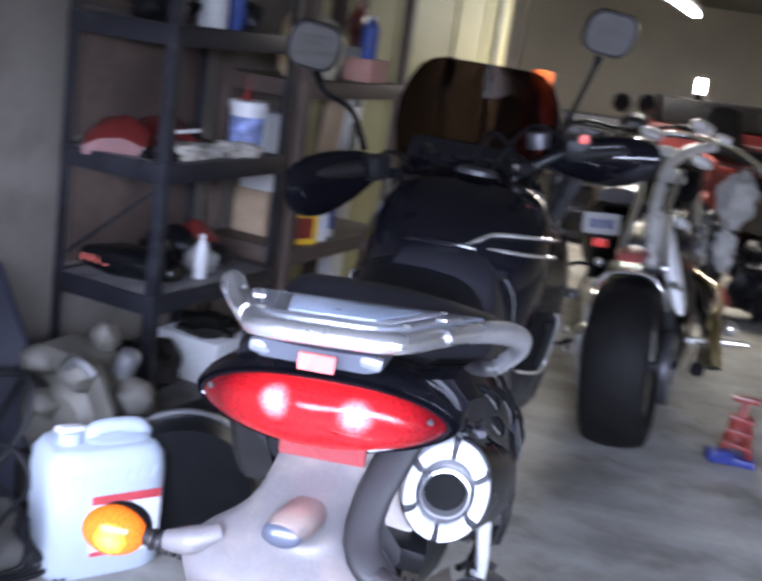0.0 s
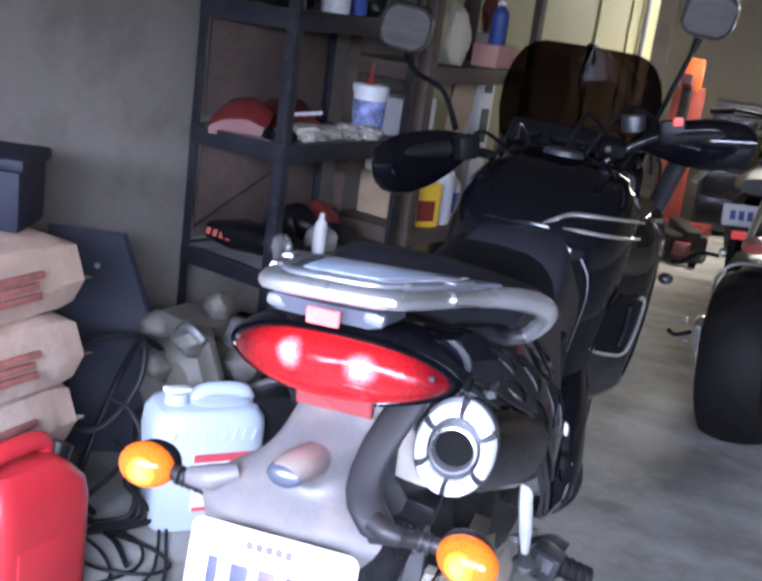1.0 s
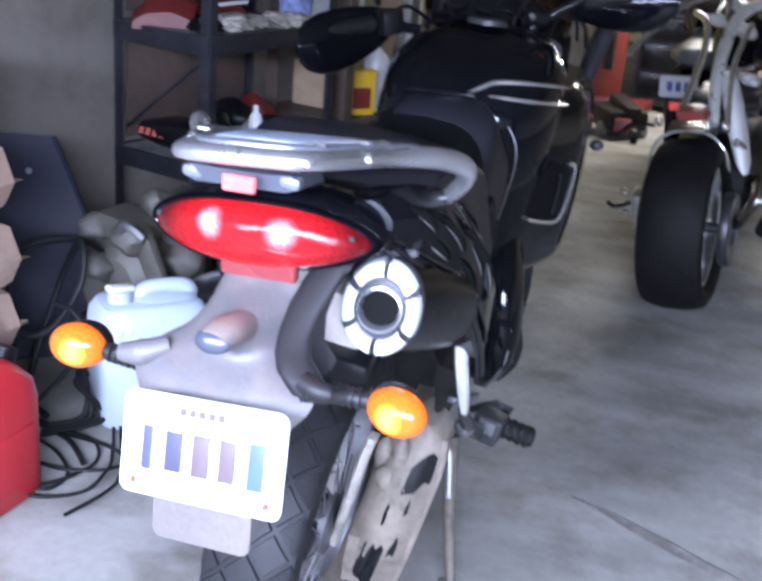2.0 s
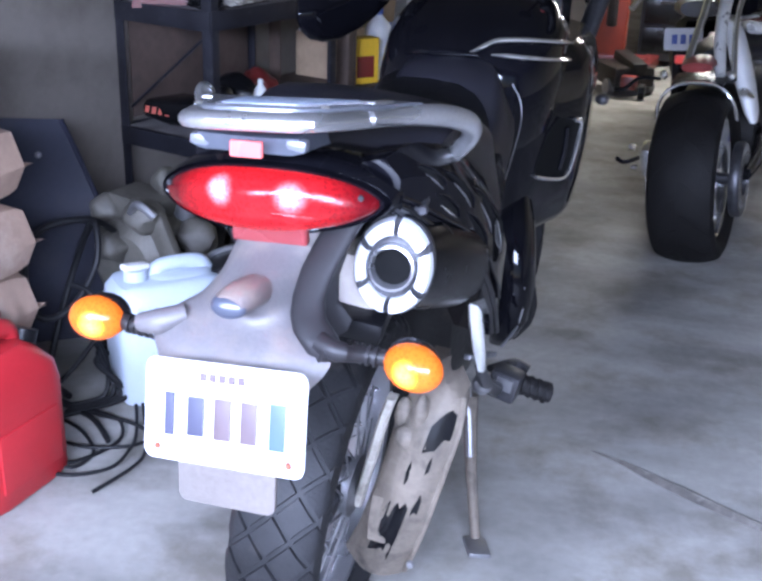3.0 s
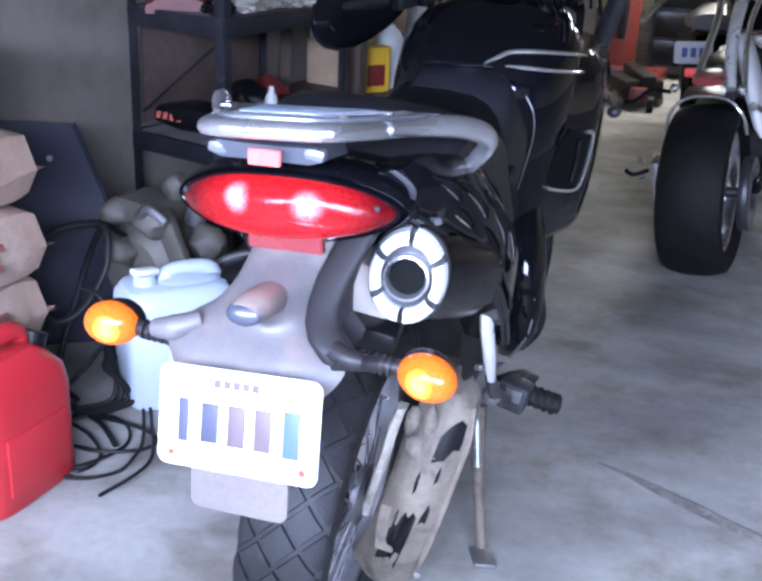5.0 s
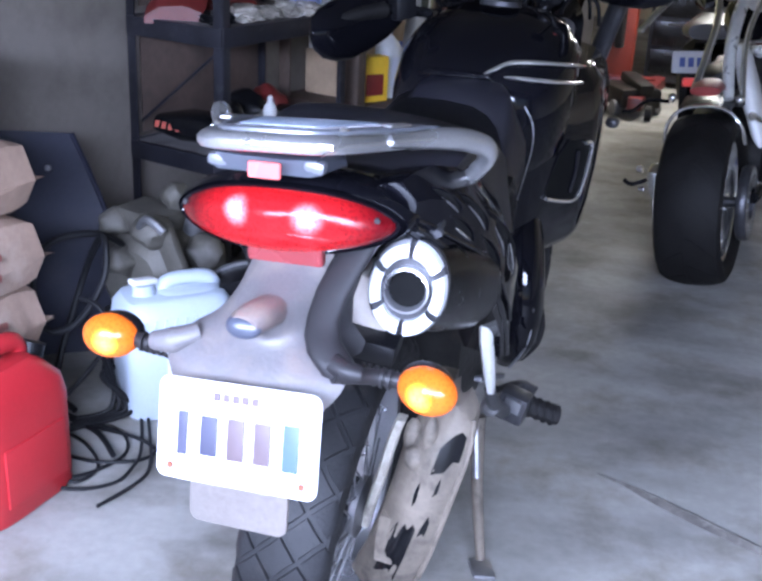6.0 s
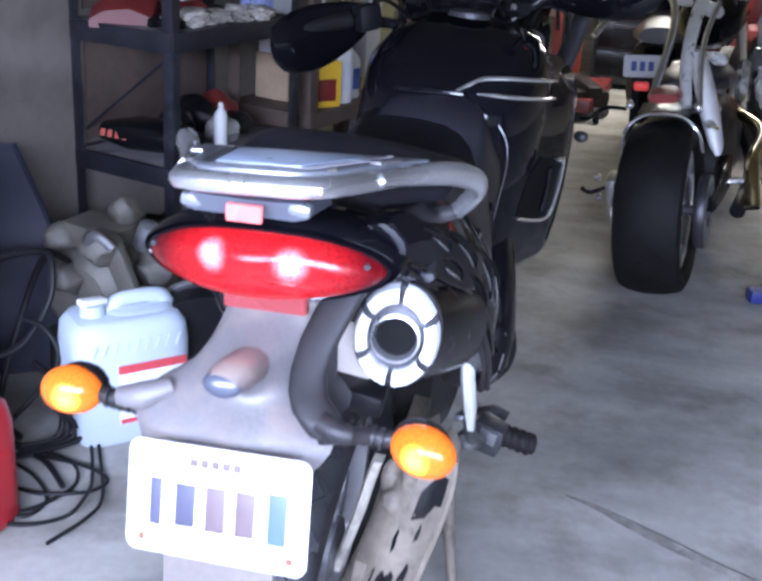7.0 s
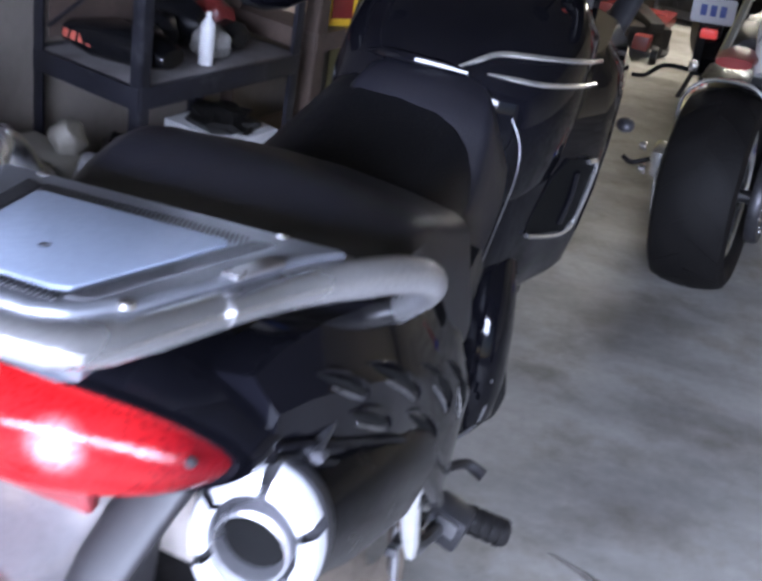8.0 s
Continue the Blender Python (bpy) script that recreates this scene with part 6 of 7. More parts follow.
b = bmesh.new()
for k in range(16):
    for sd in (-1, 1):
        a0 = 2 * math.pi * (k + (0.5 if sd > 0 else 0)) / 16
        outer, inner = [], []
        for q in range(7):
            f = q / 6
            x = sd * (0.006 + 0.096 * f)
            rr = float(np.interp(abs(x), [0, 0.036, 0.076, 0.106], [0.311, 0.309, 0.302, 0.290]))
            ang = a0 + 0.30 * f ** 1.4
            wid = 0.150 - 0.012 * f
            outer.append((rr, ang, x, wid))
        for lo, hi in zip(outer, outer[1:]):
            for c0, c1 in ((0.0, 0.5), (0.5, 1.0)):
                vs = [b.verts.new(((r_ + 0.0022) * math.cos(a_ + w_ * c * 2.2), (r_ + 0.0022) * math.sin(a_ + w_ * c * 2.2), x_)) for r_, a_, x_, w_, c in ((*lo, c0), (*hi, c0), (*hi, c1), (*lo, c1))]
                b.faces.new(vs)
bmesh.ops.remove_doubles(b, verts=b.verts, dist=1e-5)
solid = bmesh.ops.extrude_face_region(b, geom=b.faces[:])
bmesh.ops.scale(b, vec=(0.985, 0.985, 1.0), verts=[v for v in solid["geom"] if isinstance(v, bmesh.types.BMVert)])
tagged(cp("tread", b, RUBBER_CLEAN, ty, m=C), kind="stuff")
cp("rim", lathe([(0.230, -0.094), (0.238, -0.100), (0.220, -0.08), (0.208, 0.0), (0.220, 0.08), (0.238, 0.100), (0.230, 0.094), (0.214, 0.0)], 56, closed=True), CHROME, cw, m=C)
for k in range(10):
    a = 2 * math.pi * k / 10
    cp("wheel_spoke", box((0.16, 0.02, 0.03), (0.14 * math.cos(a), 0.14 * math.sin(a), 0.05), (0, 0, math.degrees(a)), 0.006), CHROME, cw, m=C)
cp("drive_pulley", lathe([(0.06, 0.135), (0.13, 0.135), (0.135, 0.142), (0.135, 0.165), (0.13, 0.172), (0.06, 0.172)], 40, closed=True), DARK_STEEL, cw, m=C)
for k in range(20):
    a = 2 * math.pi * k / 20
    cp("pulley_hole", lathe([(0, 0), (0.007, 0), (0.007, 0.003), (0, 0.003)], 8, C @ pose(0.10 * math.cos(a), 0.10 * math.sin(a), 0.172)), CHROME, cw)
cp("brake_disc", lathe([(0.08, -0.150), (0.135, -0.150), (0.135, -0.144), (0.08, -0.144)], 36, closed=True), CHROME, cw, m=C)
cl = cp("brake_caliper", box((0.042, 0.08, 0.10), (-0.155, -0.06, 0.40), (20, 0, 0), 0.018), CHROME, label="polished brake caliper")
cp("caliper_bolt", lathe([(0, 0), (0.014, 0), (0.012, 0.02), (0, 0.02)], 14, pose(-0.195, -0.09, 0.44, 0, -90, 0)), CHROME, cl)
cp("caliper_bolt", lathe([(0, 0), (0.014, 0), (0.012, 0.02), (0, 0.02)], 14, pose(-0.195, -0.06, 0.36, 0, -90, 0)), CHROME, cl)
cp("brake_peg", tube([(-0.18, -0.08, 0.40), (-0.23, -0.10, 0.385), (-0.26, -0.10, 0.40)], 0.008, 8), BLACK_SATIN, cl)
for s in (-1, 1):
    cp("swingarm", tube([(s * 0.175, 0.02, 0.332), (s * 0.18, 0.30, 0.35), (s * 0.15, 0.62, 0.38)], [0.022, 0.03, 0.03], 12), CHROME if s < 0 else BLACK_SATIN)
# chrome guard hoop and lights over the tyre
cp("guard_hoop", tube([(-0.138, -0.02, 0.53), (-0.124, -0.03, 0.60), (-0.075, -0.03, 0.650), (0, -0.03, 0.662), (0.075, -0.03, 0.650), (0.124, -0.03, 0.60), (0.14, -0.0, 0.53)], 0.0065, 10), CHROME)
cp("hoop_plate", loft([[(x, y, 0.668 - 0.5 * x * x * 3 + dz) for x in (-0.09, -0.045, 0, 0.045, 0.09)] + [(x, y, 0.660 - 0.5 * x * x * 3 + dz) for x in (0.09, 0.045, 0, -0.045, -0.09)] for y, dz in ((-0.02, 0), (0.10, 0.02), (0.26, 0.0))]), BLACK_SATIN)
cp("tail_lamp", loft([ringy(0.0, -0.035, 0.715, 0.052, 0.016), ringy(0.0, 0.02, 0.722, 0.06, 0.022), ringy(0.0, 0.08, 0.728, 0.04, 0.018)]), RED_PAINT, label="red tail lamp above the tyre")
for s in (-1, 1):
    cp("strut_end", blob(0.016, 0.016, 0.018, (s * 0.115, -0.02, 0.688), sub=2), CHROME)
cp("side_lever", tube([(-0.13, 0.0, 0.67), (-0.20, -0.02, 0.675), (-0.25, -0.03, 0.64), (-0.29, -0.03, 0.635)], 0.007, 8), BLACK_SATIN)
# frame: rising chrome tubes, spine
cp("frame_tube", tube([(-0.05, 0.05, 0.72), (-0.035, 0.16, 0.82), (-0.03, 0.30, 0.92), (-0.06, 0.46, 1.0), (-0.12, 0.56, 1.03)], 0.014, 12), CHROME)
# this tube carries its daylight reflection as pale colour
cp("frame_tube", tube([(0.07, 0.03, 0.68), (0.05, 0.12, 0.80), (0.045, 0.25, 0.92), (0.06, 0.42, 1.02), (0.12, 0.58, 1.07), (0.20, 0.70, 1.08)], [0.018, 0.022, 0.023, 0.023, 0.022, 0.02], 14), DAYLIT_METAL)
cp("frame_tube", tube([(0.115, 0.05, 0.66), (0.095, 0.16, 0.80), (0.09, 0.28, 0.90), (0.11, 0.44, 1.0)], 0.010, 12), CHROME)
cp("down_tube", tube([(0.15, 0.05, 0.62), (0.16, 0.20, 0.56), (0.14, 0.5, 0.42)], 0.016, 12), CHROME)
seat2 = cp("seat", loft([ringy(0.03, 0.34, 0.70, 0.08, 0.03), ringy(0.03, 0.40, 0.71, 0.14, 0.04), ringy(0.03, 0.60, 0.70, 0.15, 0.05), ringy(0.03, 0.72, 0.74, 0.09, 0.04)]), VINYL)
cp("side_tank", loft([ringz(0.16 - 0.35 * (z - 0.55), 0.13 + 0.5 * (z - 0.5), z, a, c, 2.4, 24) for z, a, c in ((0.50, 0.012, 0.04), (0.53, 0.024, 0.06), (0.62, 0.032, 0.08), (0.72, 0.034, 0.085), (0.80, 0.030, 0.075), (0.84, 0.018, 0.05))]), WHITE_PLASTIC, label="white painted side tank")
# engine
en = cp("engine", loft([ringy(0, 0.50, 0.38, 0.13, 0.15, 3), ringy(0, 0.62, 0.40, 0.18, 0.20, 3), ringy(0, 0.95, 0.40, 0.18, 0.20, 3), ringy(0, 1.08, 0.38, 0.12, 0.15, 3)]), GREASE, label="dark engine with chrome covers")
for y, tilt in ((0.70, 20), (0.90, -20)):
    for k in range(8):
        cp("cylinder_fin", box((0.19, 0.17, 0.008), (0, 0, 0.10 + 0.022 * k), (0, 0, 0), 0.003), STEEL, en, m=pose(0, y, 0.42, tilt, 0, 0))
    # rocker boxes are coloured pale for the daylight on them
    cp("rocker_box", box((0.17, 0.14, 0.06), (0, 0, 0.31), (0, 0, 0), 0.02), DAYLIT_METAL, en, m=pose(0, y, 0.42, tilt, 0, 0))
cp("primary_cover", loft([ringy(-0.21, 0.50, 0.34, 0.025, 0.09, 3), ringy(-0.215, 0.56, 0.34, 0.04, 0.11, 3), ringy(-0.215, 0.95, 0.36, 0.04, 0.10, 3), ringy(-0.21, 1.02, 0.36, 0.02, 0.08, 3)]), CHROME, en)
cp("air_cleaner", lathe([(0, 0), (0.085, 0), (0.09, 0.02), (0.075, 0.05), (0, 0.055)], 32, pose(0.16, 0.80, 0.66, 0, 90, 0)), CHROME, en)
# exhausts
cp("exhaust_pipe", tube([(0.17, 0.85, 0.52), (0.27, 0.66, 0.50), (0.30, 0.35, 0.50), (0.295, 0.16, 0.49), (0.302, 0.06, 0.45), (0.318, 0.01, 0.345)], [0.022, 0.024, 0.025, 0.026, 0.027, 0.027], 16), BRASS_PIPE, label="heat tinted chrome exhaust pipe")
# the pipe is closed; its shaded mouth is painted as a disc
cp("pipe_mouth", lathe([(0, 0), (0.0245, 0), (0.0245, 0.004), (0, 0.004)], 20, pose(0.3185, 0.008, 0.341, 24, 172, 0)), DARK_OPENING)
cp("exhaust_pipe", tube([(0.16, 1.05, 0.45), (0.24, 0.80, 0.34), (0.26, 0.45, 0.30), (0.25, 0.22, 0.27)], 0.030, 14), BLACK_SATIN)
cp("rear_peg", tube([(0.20, 0.30, 0.36), (0.33, 0.30, 0.37), (0.42, 0.30, 0.37)], [0.012, 0.014, 0.010], 10), CHROME)
cp("rear_peg", blob(0.03, 0.03, 0.035, (0.35, 0.32, 0.42), sub=2), CHROME)
# tank, fork, bars, front wheel
cp("fuel_tank", loft([ringy(0.03, 0.70, 0.86, 0.06, 0.05, 2.4), ringy(0.03, 0.78, 0.88, 0.12, 0.09, 2.4), ringy(0.03, 1.0, 0.93, 0.14, 0.10, 2.4), ringy(0.03, 1.22, 0.97, 0.08, 0.06, 2.4)]), BLACK_GLOSS)
for s in (-1, 1):
    cp("fork_leg", tube([(s * 0.10, 1.22, 1.05), (s * 0.10, 1.55, 0.62), (s * 0.10, 1.80, 0.30)], 0.025, 12), CHROME)
cp("handlebar", tube([(-0.43, 0.76, 0.84), (-0.36, 0.86, 0.93), (-0.26, 1.00, 1.03), (-0.10, 1.16, 1.09), (0, 1.18, 1.10), (0.10, 1.16, 1.09), (0.26, 1.00, 1.06), (0.38, 0.86, 1.0), (0.45, 0.78, 0.96)], 0.015, 12), CHROME, label="wide chrome handlebar")
# pale fittings, several added only as bright highlights among the chrome
for x, y, z, r in ((-0.10, 1.10, 1.10, 0.05), (0.12, 1.08, 1.14, 0.055), (0.0, 1.0, 1.02, 0.06), (0.22, 1.02, 1.10, 0.035), (0.06, 0.62, 0.96, 0.05), (0.16, 0.66, 1.02, 0.045), (-0.04, 0.58, 1.00, 0.04), (0.12, 0.40, 0.80, 0.04)):
    cp("fitting_highlight", blob(r, r * 0.8, r * 0.55, (x, y, z), (10, 20, 0), 0.2, x, 3), DAYLIT_METAL)
for s in (-1, 1):
    cp("lever", tube([(s * 0.22, 1.08, 1.05), (s * 0.30, 1.02, 1.03), (s * 0.40, 0.94, 0.95)], 0.006, 8), CHROME)
cp("headlamp", lathe([(0, -0.06), (0.05, -0.05), (0.08, 0.0), (0.082, 0.05), (0, 0.055)], 28, pose(0, 1.36, 0.92, -90, 0, 0)), CHROME)
cfw = cp("front_wheel", lathe([(0.26, -0.03), (0.30, -0.05), (0.335, -0.03), (0.34, 0), (0.335, 0.03), (0.30, 0.05), (0.26, 0.03)], 56, pose(0, 1.84, 0.34, 0, 90, 0), closed=True), RUBBER_CLEAN)
cp("front_rim", lathe([(0.24, -0.025), (0.265, -0.03), (0.265, 0.03), (0.24, 0.025)], 48, pose(0, 1.84, 0.34, 0, 90, 0), closed=True), CHROME, cfw)
for k in range(12):
    a = 2 * math.pi * k / 12
    cp("front_spoke", tube([(0, 0, 0), (0.25 * math.cos(a), 0.25 * math.sin(a), 0)], 0.006, 6, smooth=False), CHROME, cfw, m=pose(0, 1.84, 0.34, 0, 90, 0))
cp("side_stand", tube([(-0.10, 0.72, 0.26), (-0.20, 0.74, 0.12), (-0.285, 0.76, -0.025)], 0.012, 10), CHROME)
# crumpled pale cloth over its far side
cb = blob(0.075, 0.10, 0.11, (0, 0, 0), rough=0.4, seed=8.0, sub=4, freq=2.4)
cl2 = solo("cover_cloth", cb, RAG, "crumpled pale grey cloth hung over the chrome motorcycle", "cloth", m=CH @ pose(0.30, 0.86, 0.86, 0, 10, 0))
cb = blob(0.04, 0.06, 0.09, (0, 0, 0), rough=0.4, seed=12.0, sub=4, freq=3)
solo("cover_cloth", cb, RAG, "crumpled pale grey cloth hung over the chrome motorcycle", "cloth", m=CH @ pose(0.28, 0.72, 0.66, 0, 0, 0))

# ---- dark motorcycle behind ----
DK = pose(1.41, 5.75, 0, 0, 0, -14) @ pose(0, 0, 0, 0, -5, 0)
dark = thing("motorcycle", (1.30, 5.75, 0), "dark parked motorcycle with a pale number plate", "motorcycle")


def dp(name, bm, material, parent=None, label="", m=None):
    return part(name, bm, material, parent or dark, label, DK if m is None else DK @ m)


for nm, y in (("rear_wheel", 0.0), ("front_wheel", 1.42)):
    w_ = dp(nm, lathe([(0.21, -0.05), (0.25, -0.07), (0.29, -0.06), (0.31, 0), (0.29, 0.06), (0.25, 0.07), (0.21, 0.05)], 48, pose(0, y, 0.31, 0, 90, 0), closed=True), RUBBER_CLEAN)
    dp("rim", lathe([(0.19, -0.04), (0.215, -0.05), (0.215, 0.05), (0.19, 0.04)], 40, pose(0, y, 0.31, 0, 90, 0), closed=True), DARK_STEEL, w_)
    for k in range(5):
        a = 2 * math.pi * k / 5
        dp("wheel_spoke", tube([(0, 0, 0), (0.20 * math.cos(a), 0.20 * math.sin(a), 0)], 0.016, 8, smooth=False), DARK_STEEL, w_, m=pose(0, y, 0.31, 0, 90, 0))
dp("rear_mudguard", loft([[(x * 0.07, -0.345 * math.cos(a), 0.345 * math.sin(a)) for x in (-1, 0, 1)] + [(x * 0.065, -0.335 * math.cos(a), 0.335 * math.sin(a)) for x in (1, 0, -1)] for a in np.linspace(0.1, 2.3, 14)]), BLACK_GLOSS, m=pose(0, 0, 0.31))
pl = dp("number_plate", prism(rounded(0.178, 0.104, 0.012), 0.004, bevel=0.001), PLATE, label="small white and blue number plate", m=pose(-0.06, -0.30, 0.60, -6, 0, 0))
for k in range(3):
    dp("plate_bar", box((0.026, 0.003, 0.045), (-0.04 + 0.04 * k, -0.002, 0.0), bevel=0.0005), PLATE_BLUE, pl, m=pose(-0.06, -0.30, 0.60, -6, 0, 0))
dp("tail_lamp", box((0.07, 0.03, 0.04), (-0.06, -0.30, 0.505), (0, 0, 0), 0.01), mat("red_lamp", (0.65, 0.06, 0.05), 0.3, glow=(1.0, 0.1, 0.08), glow_power=0.3), label="small red tail lamp")
dp("plate_bracket", box((0.10, 0.04, 0.30), (-0.06, -0.275, 0.47), (0, 0, 0), 0.01), BLACK_PLASTIC)
dp("seat", loft([ringy(0, -0.10, 0.72, 0.10, 0.04), ringy(0, 0.0, 0.72, 0.14, 0.05), ringy(0, 0.45, 0.70, 0.14, 0.06), ringy(0, 0.60, 0.74, 0.09, 0.05)]), VINYL)
dp("fuel_tank", loft([ringy(0, 0.55, 0.80, 0.08, 0.07), ringy(0, 0.65, 0.84, 0.15, 0.11), ringy(0, 0.90, 0.88, 0.16, 0.12), ringy(0, 1.05, 0.88, 0.09, 0.08)]), BLACK_GLOSS)
dp("engine", loft([ringy(0, 0.35, 0.38, 0.14, 0.14, 3), ringy(0, 0.45, 0.42, 0.20, 0.22, 3), ringy(0, 0.85, 0.42, 0.20, 0.22, 3), ringy(0, 0.95, 0.40, 0.12, 0.14, 3)]), GREASE)
for s in (-1, 1):
    dp("fork_leg", tube([(s * 0.10, 1.05, 0.95), (s * 0.10, 1.42, 0.31)], 0.024, 12, smooth=False), DARK_STEEL)
    dp("swingarm", tube([(s * 0.10, 0.0, 0.31), (s * 0.11, 0.45, 0.38)], 0.022, 10, smooth=False), DARK_STEEL)
    dp("grip", tube([(s * 0.28, 0.92, 1.03), (s * 0.40, 0.86, 1.02)], 0.018, 10, smooth=False), RUBBER_CLEAN)
    dp("gauge", lathe([(0, 0), (0.055, 0), (0.06, 0.03), (0.05, 0.07), (0, 0.07)], 24, pose(s * 0.075, 1.06, 1.14, 75, 0, 0)), BLACK_SATIN)
    dp("gauge_face", lathe([(0, 0), (0.045, 0), (0.045, 0.004), (0, 0.004)], 24, pose(s * 0.075, 1.055, 1.142, 75, 0, 0)), mat("grey_dial", (0.20, 0.19, 0.17), 0.3))
dp("handlebar", tube([(-0.40, 0.86, 1.02), (-0.25, 0.94, 1.03), (-0.10, 1.02, 1.0), (0.10, 1.02, 1.0), (0.25, 0.94, 1.03), (0.40, 0.86, 1.02)], 0.012, 10), BLACK_SATIN)
dp("headlamp", lathe([(0, -0.08), (0.07, -0.06), (0.09, 0.0), (0.092, 0.05), (0, 0.06)], 28, pose(0, 1.20, 1.0, -90, 0, 0)), BLACK_SATIN)
dp("side_stand", tube([(-0.12, 0.50, 0.25), (-0.22, 0.52, -0.02)], 0.012, 8, smooth=False), DARK_STEEL)

# ---- engine hoist by the corner ----
HO = pose(1.12, 7.75, 0, 0, 0, -10)
ho = thing("engine_hoist", (1.18, 7.75, 0), "red steel engine hoist with an orange boom head", "hoist")
part("column", box((0.20, 0.16, 1.0), (0, 0, 0.55), bevel=0.01), ORANGE_RED, ho, m=HO)
part("base_frame", box((0.55, 0.14, 0.10), (0, -0.05, 0.10), bevel=0.01), DARK_RED, ho, m=HO)
for s in (-1, 1):
    part("leg", box((0.09, 0.95, 0.08), (s * 0.24, -0.35, 0.10), (0, 0, s * -6), 0.01), DARK_RED, ho, m=HO)
    part("caster", lathe([(0, -0.02), (0.05, -0.02), (0.05, 0.02), (0, 0.02)], 20, pose(s * 0.28, -0.80, 0.05, 0, 90, 0)), BLACK_PLASTIC, ho, m=HO)
part("boom", tube([(0, 0.0, 1.02), (0, -0.4, 1.10), (0, -0.55, 1.12)], 0.045, 4, smooth=False), DARK_RED, ho, m=HO)
part("boom_head", box((0.13, 0.14, 0.22), (0.0, -0.02, 1.13), bevel=0.02), ORANGE, ho, m=HO)
part("ram", tube([(0, -0.10, 0.35), (0, -0.30, 1.05)], 0.035, 10, smooth=False), DARK_STEEL, ho, m=HO)
t = thing("floor_jack", (1.16, 7.15, 0), "dark red trolley jack on the floor", "jack")
M = pose(1.16, 7.18, 0, 0, 0, 20)
part("body", box((0.28, 0.36, 0.13), (0, 0, 0.115), bevel=0.03), GREASE, t, m=M)
part("arm", box((0.10, 0.30, 0.06), (0.02, -0.05, 0.20), (8, 0, 0), 0.015), GREASE, t, m=M)
for x in (-0.14, 0.14):
    part("wheel", lathe([(0, -0.02), (0.05, -0.02), (0.05, 0.02), (0, 0.02)], 20, pose(x, -0.10, 0.05, 0, 90, 0)), STEEL, t, m=M)

t = thing("tool_cabinet", (1.62, 8.35, 0), "black steel cabinet behind the engine hoist", "cabinet")
M = pose(1.66, 8.35, 0, 0, 0, -8)
part("carcass", box((0.55, 0.45, 0.92), (0, 0, 0.50), bevel=0.012), SHELF_STEEL, t, m=M)
for k in range(4):
    part("drawer", box((0.50, 0.014, 0.18), (0, -0.230, 0.19 + 0.205 * k), bevel=0.006), BLACK_SATIN, t, m=M)
    part("drawer_pull", box((0.30, 0.014, 0.016), (0, -0.243, 0.25 + 0.205 * k), bevel=0.004), DARK_STEEL, t, m=M)
for x in (-0.22, 0.22):
    part("plinth", box((0.08, 0.40, 0.045), (x, 0, 0.0225), bevel=0.006), BLACK_PLASTIC, t, m=M)

# ---- jack stand with a blue foot ----
t = thing("jack_stand", (1.56, 4.02, 0), "small red jack stand with a dark blue base", "jack stand")
M = pose(1.57, 4.03, 0, 0, 0, -15)
part("base", box((0.15, 0.13, 0.03), (0, 0, 0.016), bevel=0.008), BLUE_DARK, t, m=M)
part("toe", box((0.09, 0.07, 0.05), (-0.06, -0.05, 0.03), (0, 0, 20), 0.015), BLUE_DARK, t, m=M)
for x, y in ((-0.05, -0.04), (0.05, -0.04), (-0.05, 0.04), (0.05, 0.04)):
    part("leg", tube([(x, y, 0.02), (x * 0.5, y * 0.5, 0.16)], 0.011, 8, smooth=False), RED_PAINT, t, m=M)
for z in (0.07, 0.12, 0.17):
    part("cross_plate", box((0.13 - z * 0.25, 0.11 - z * 0.25, 0.014), (0, 0, z), (0, 6, 0), 0.004), RED_PAINT, t, m=M)
part("ratchet_bar", box((0.03, 0.02, 0.16), (0, 0, 0.16), bevel=0.004), RED_PAINT, t, m=M)
part("saddle", box((0.10, 0.05, 0.02), (0, 0, 0.245), bevel=0.006), RED_PAINT, t, m=M)

# ---- red garden tractor and clutter at the far side ----
TR = pose(3.05, 7.9, 0, 0, 0, 25)
tr_ = thing("garden_tractor", (3.05, 7.9, 0), "dark red garden tractor with black tyres", "tractor")
part("bonnet", loft([ringy(0, -0.75, 0.72, 0.20, 0.16, 3), ringy(0, -0.70, 0.74, 0.26, 0.22, 3), ringy(0, -0.1, 0.80, 0.27, 0.22, 3), ringy(0, 0.0, 0.80, 0.22, 0.18, 3)]), RED_PAINT, tr_, m=TR)
part("chassis", box((0.5, 1.7, 0.24), (0, 0.1, 0.42), bevel=0.04), GREASE, tr_, m=TR)
for s in (-1, 1):
    part("rear_tyre", lathe([(0.16, -0.10), (0.26, -0.12), (0.31, -0.08), (0.32, 0), (0.31, 0.08), (0.26, 0.12), (0.16, 0.10)], 36, pose(s * 0.42, 0.65, 0.32, 0, 90, 0), closed=True), RUBBER_CLEAN, tr_, m=TR)
    part("front_tyre", lathe([(0.10, -0.06), (0.17, -0.08), (0.20, -0.05), (0.205, 0), (0.20, 0.05), (0.17, 0.08), (0.10, 0.06)], 32, pose(s * 0.38, -0.55, 0.205, 0, 90, 0), closed=True), RUBBER_CLEAN, tr_, m=TR)
    part("mudguard", box((0.26, 0.6, 0.06), (s * 0.40, 0.60, 0.70), (0, 0, 0), 0.025), DARK_RED, tr_, m=TR)
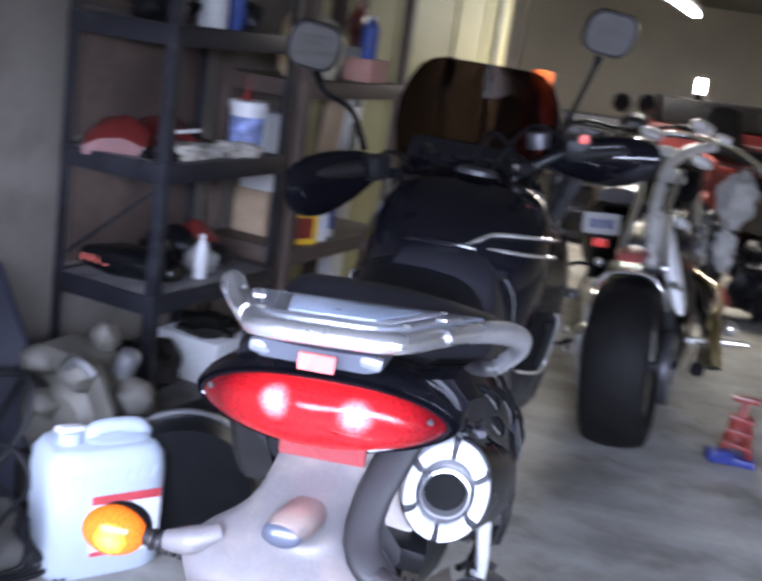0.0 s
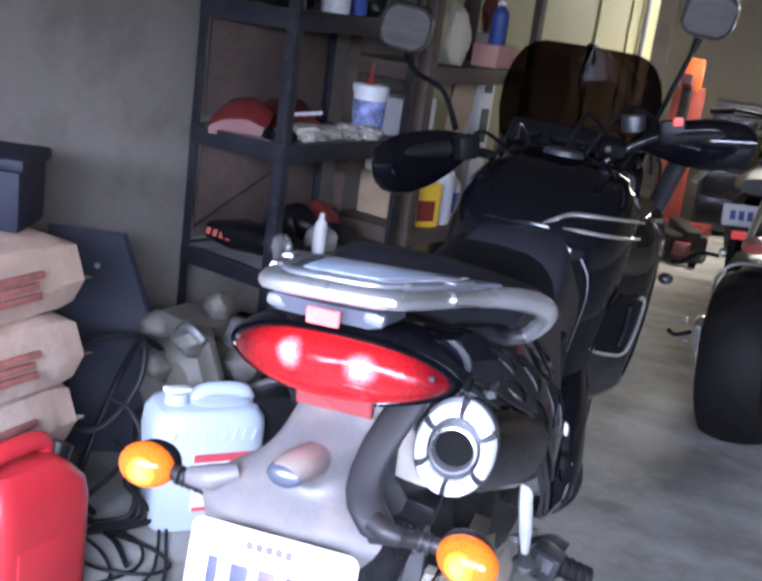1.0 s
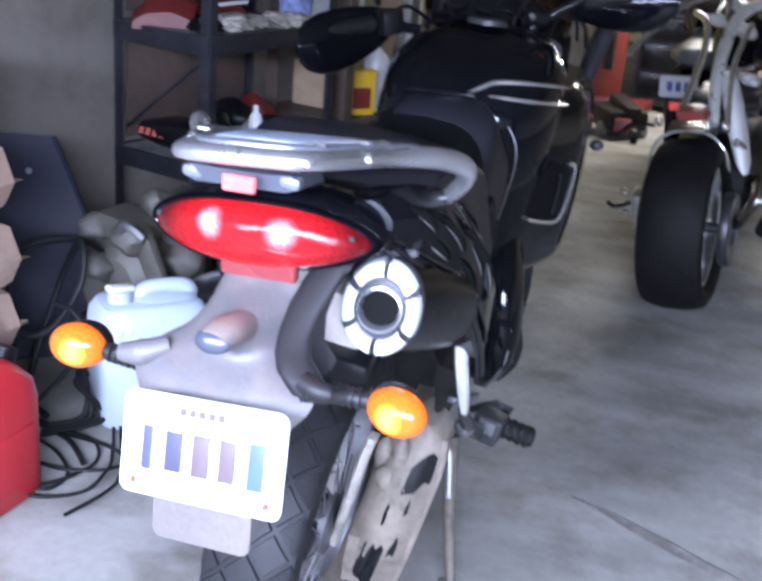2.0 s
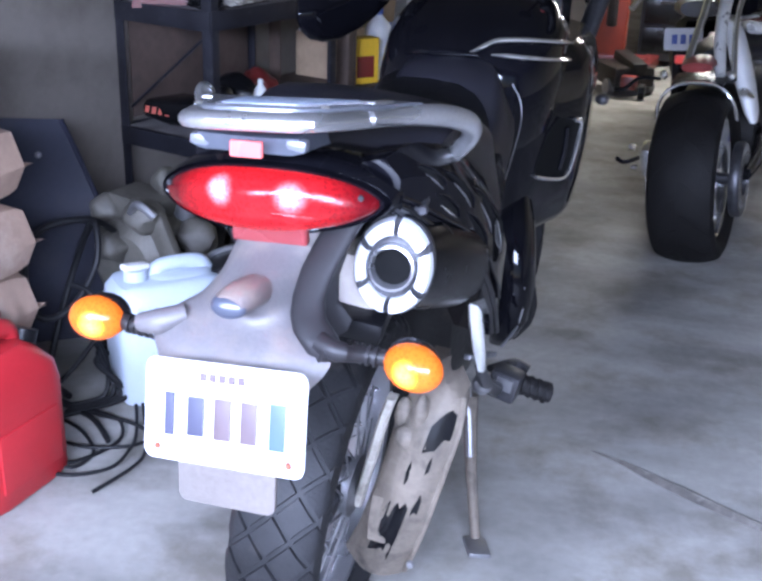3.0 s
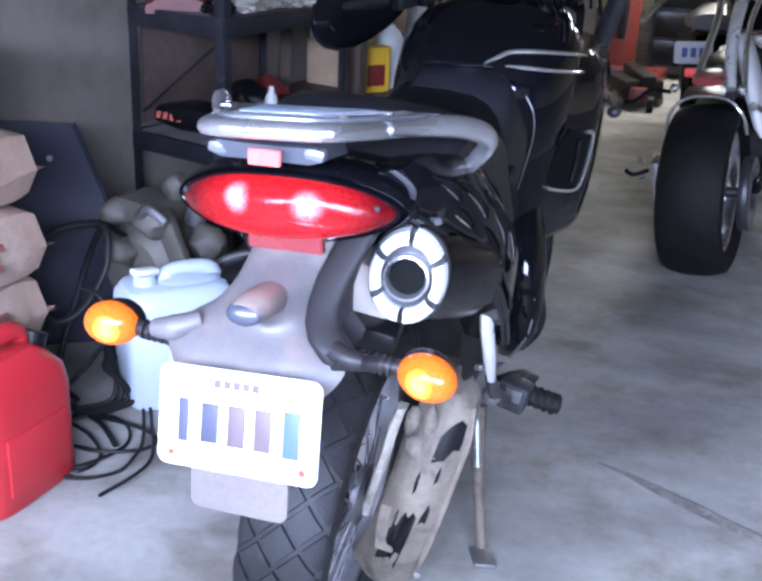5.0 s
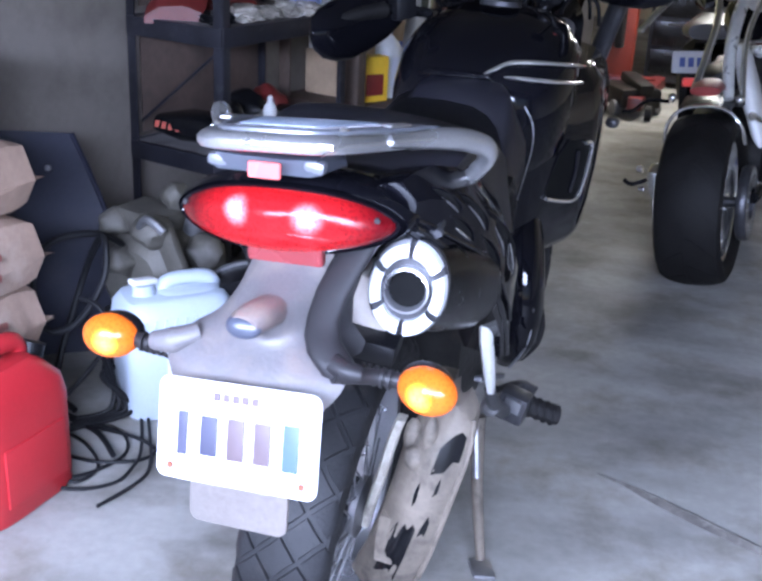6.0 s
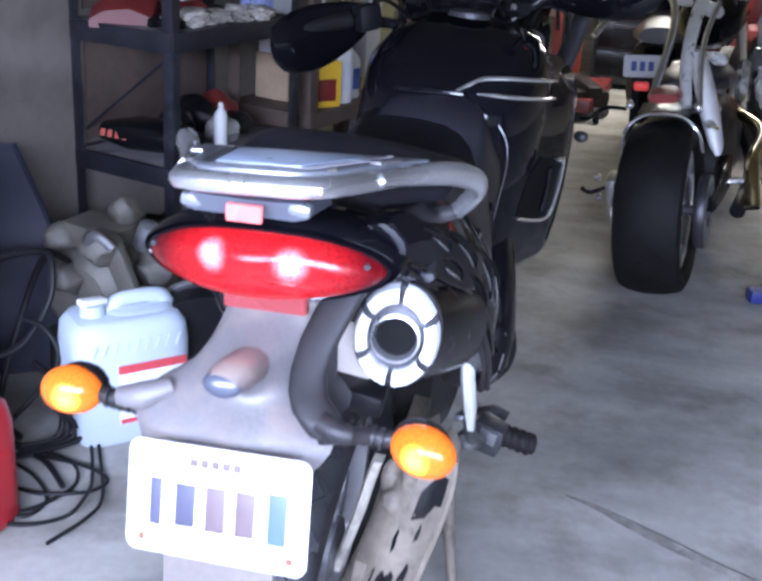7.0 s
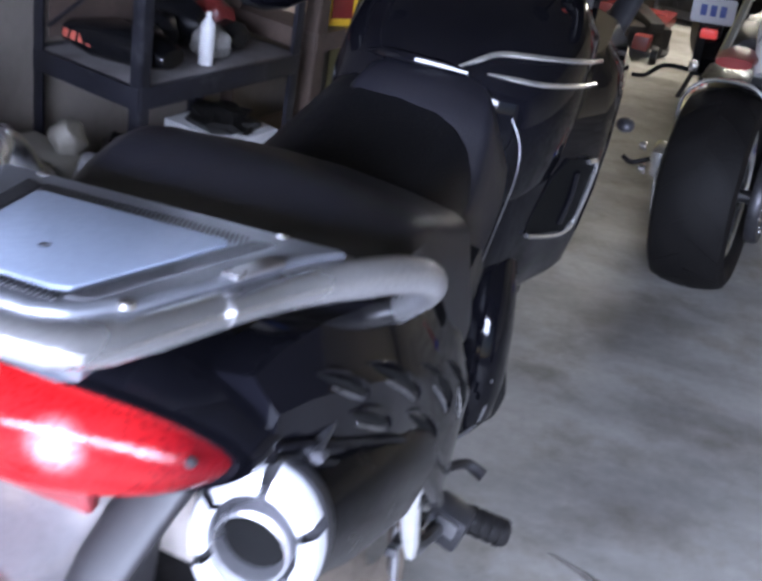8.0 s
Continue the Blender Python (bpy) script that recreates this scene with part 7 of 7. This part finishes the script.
part("seat", loft([ringy(0, 0.45, 0.80, 0.18, 0.05, 3), ringy(0, 0.75, 0.82, 0.2, 0.06, 3), ringy(0, 0.85, 1.0, 0.19, 0.14, 3), ringy(0, 0.9, 1.02, 0.16, 0.10, 3)]), BLACK_PLASTIC, tr_, m=TR)
part("steering_wheel", lathe([(0.17, -0.012), (0.182, 0), (0.17, 0.012), (0.158, 0)], 32, pose(0, 0.22, 1.05, 30, 0, 0), closed=True), BLACK_PLASTIC, tr_, m=TR)
part("column", tube([(0, 0.0, 0.85), (0, 0.22, 1.05)], 0.02, 8, smooth=False), BLACK_PLASTIC, tr_, m=TR)
t = thing("tool_chest", (2.75, 8.9, 0), "dark red tool chest with a tray of tools", "tool chest")
part("chest", box((1.2, 0.5, 0.95), (2.75, 8.95, 0.475), bevel=0.015), DARK_RED, t)
for k in range(5):
    part("drawer", box((1.12, 0.02, 0.15), (2.75, 8.69, 0.13 + 0.17 * k), bevel=0.006), RED_PAINT, t)
    part("drawer_pull", box((1.0, 0.02, 0.018), (2.75, 8.675, 0.185 + 0.17 * k), bevel=0.005), CHROME, t)
part("top_box", box((1.05, 0.42, 0.20), (2.75, 8.95, 1.06), bevel=0.02), GREASE, t)
# no lamp here: a glowing stand-in for the strip light's reflection
t = thing("light_streak", (2.50, 8.55, 1.17), "added glowing upright streak for the strip light's reflection", "lamp")
part("tube", tube([(2.50, 8.80, 1.215), (2.50, 8.80, 1.325)], 0.022, 12, smooth=False), STREAK_GLOW, t)
part("base", lathe([(0, 0), (0.05, 0), (0.04, 0.05), (0, 0.055)], 20, pose(2.50, 8.80, 1.16)), BLACK_PLASTIC, t)
solo("plank", box((1.5, 0.24, 0.06), (2.75, 6.75, 0.031), (0, 0, -8), 0.008), DARK_RED, "dull red painted plank on the floor", "plank")
for k, (x, y, sx, sz, mm) in enumerate(((2.05, 6.5, 0.35, 0.55, GREASE), (2.45, 6.35, 0.45, 0.50, BLACK_PLASTIC), (2.15, 7.2, 0.5, 0.75, DARK_RED), (1.75, 8.6, 0.5, 0.8, GREASE), (2.9, 6.2, 0.5, 0.4, RAG))):
    b = blob(sx / 2, sx / 2.4, sz / 2, (0, 0, 0), rough=0.45, seed=60.0 + k, sub=4, freq=3)
    low = min(v.co.z for v in b.verts)
    b.transform(Matrix.Translation((x, y, -low)))
    solo("old_machine", b, mm, ("greasy dismantled engine on the floor", "black covered machine on the floor", "dark red machine body on the floor", "greasy dismantled engine on the floor", "grey cloth bundle on the floor")[k], "machinery")
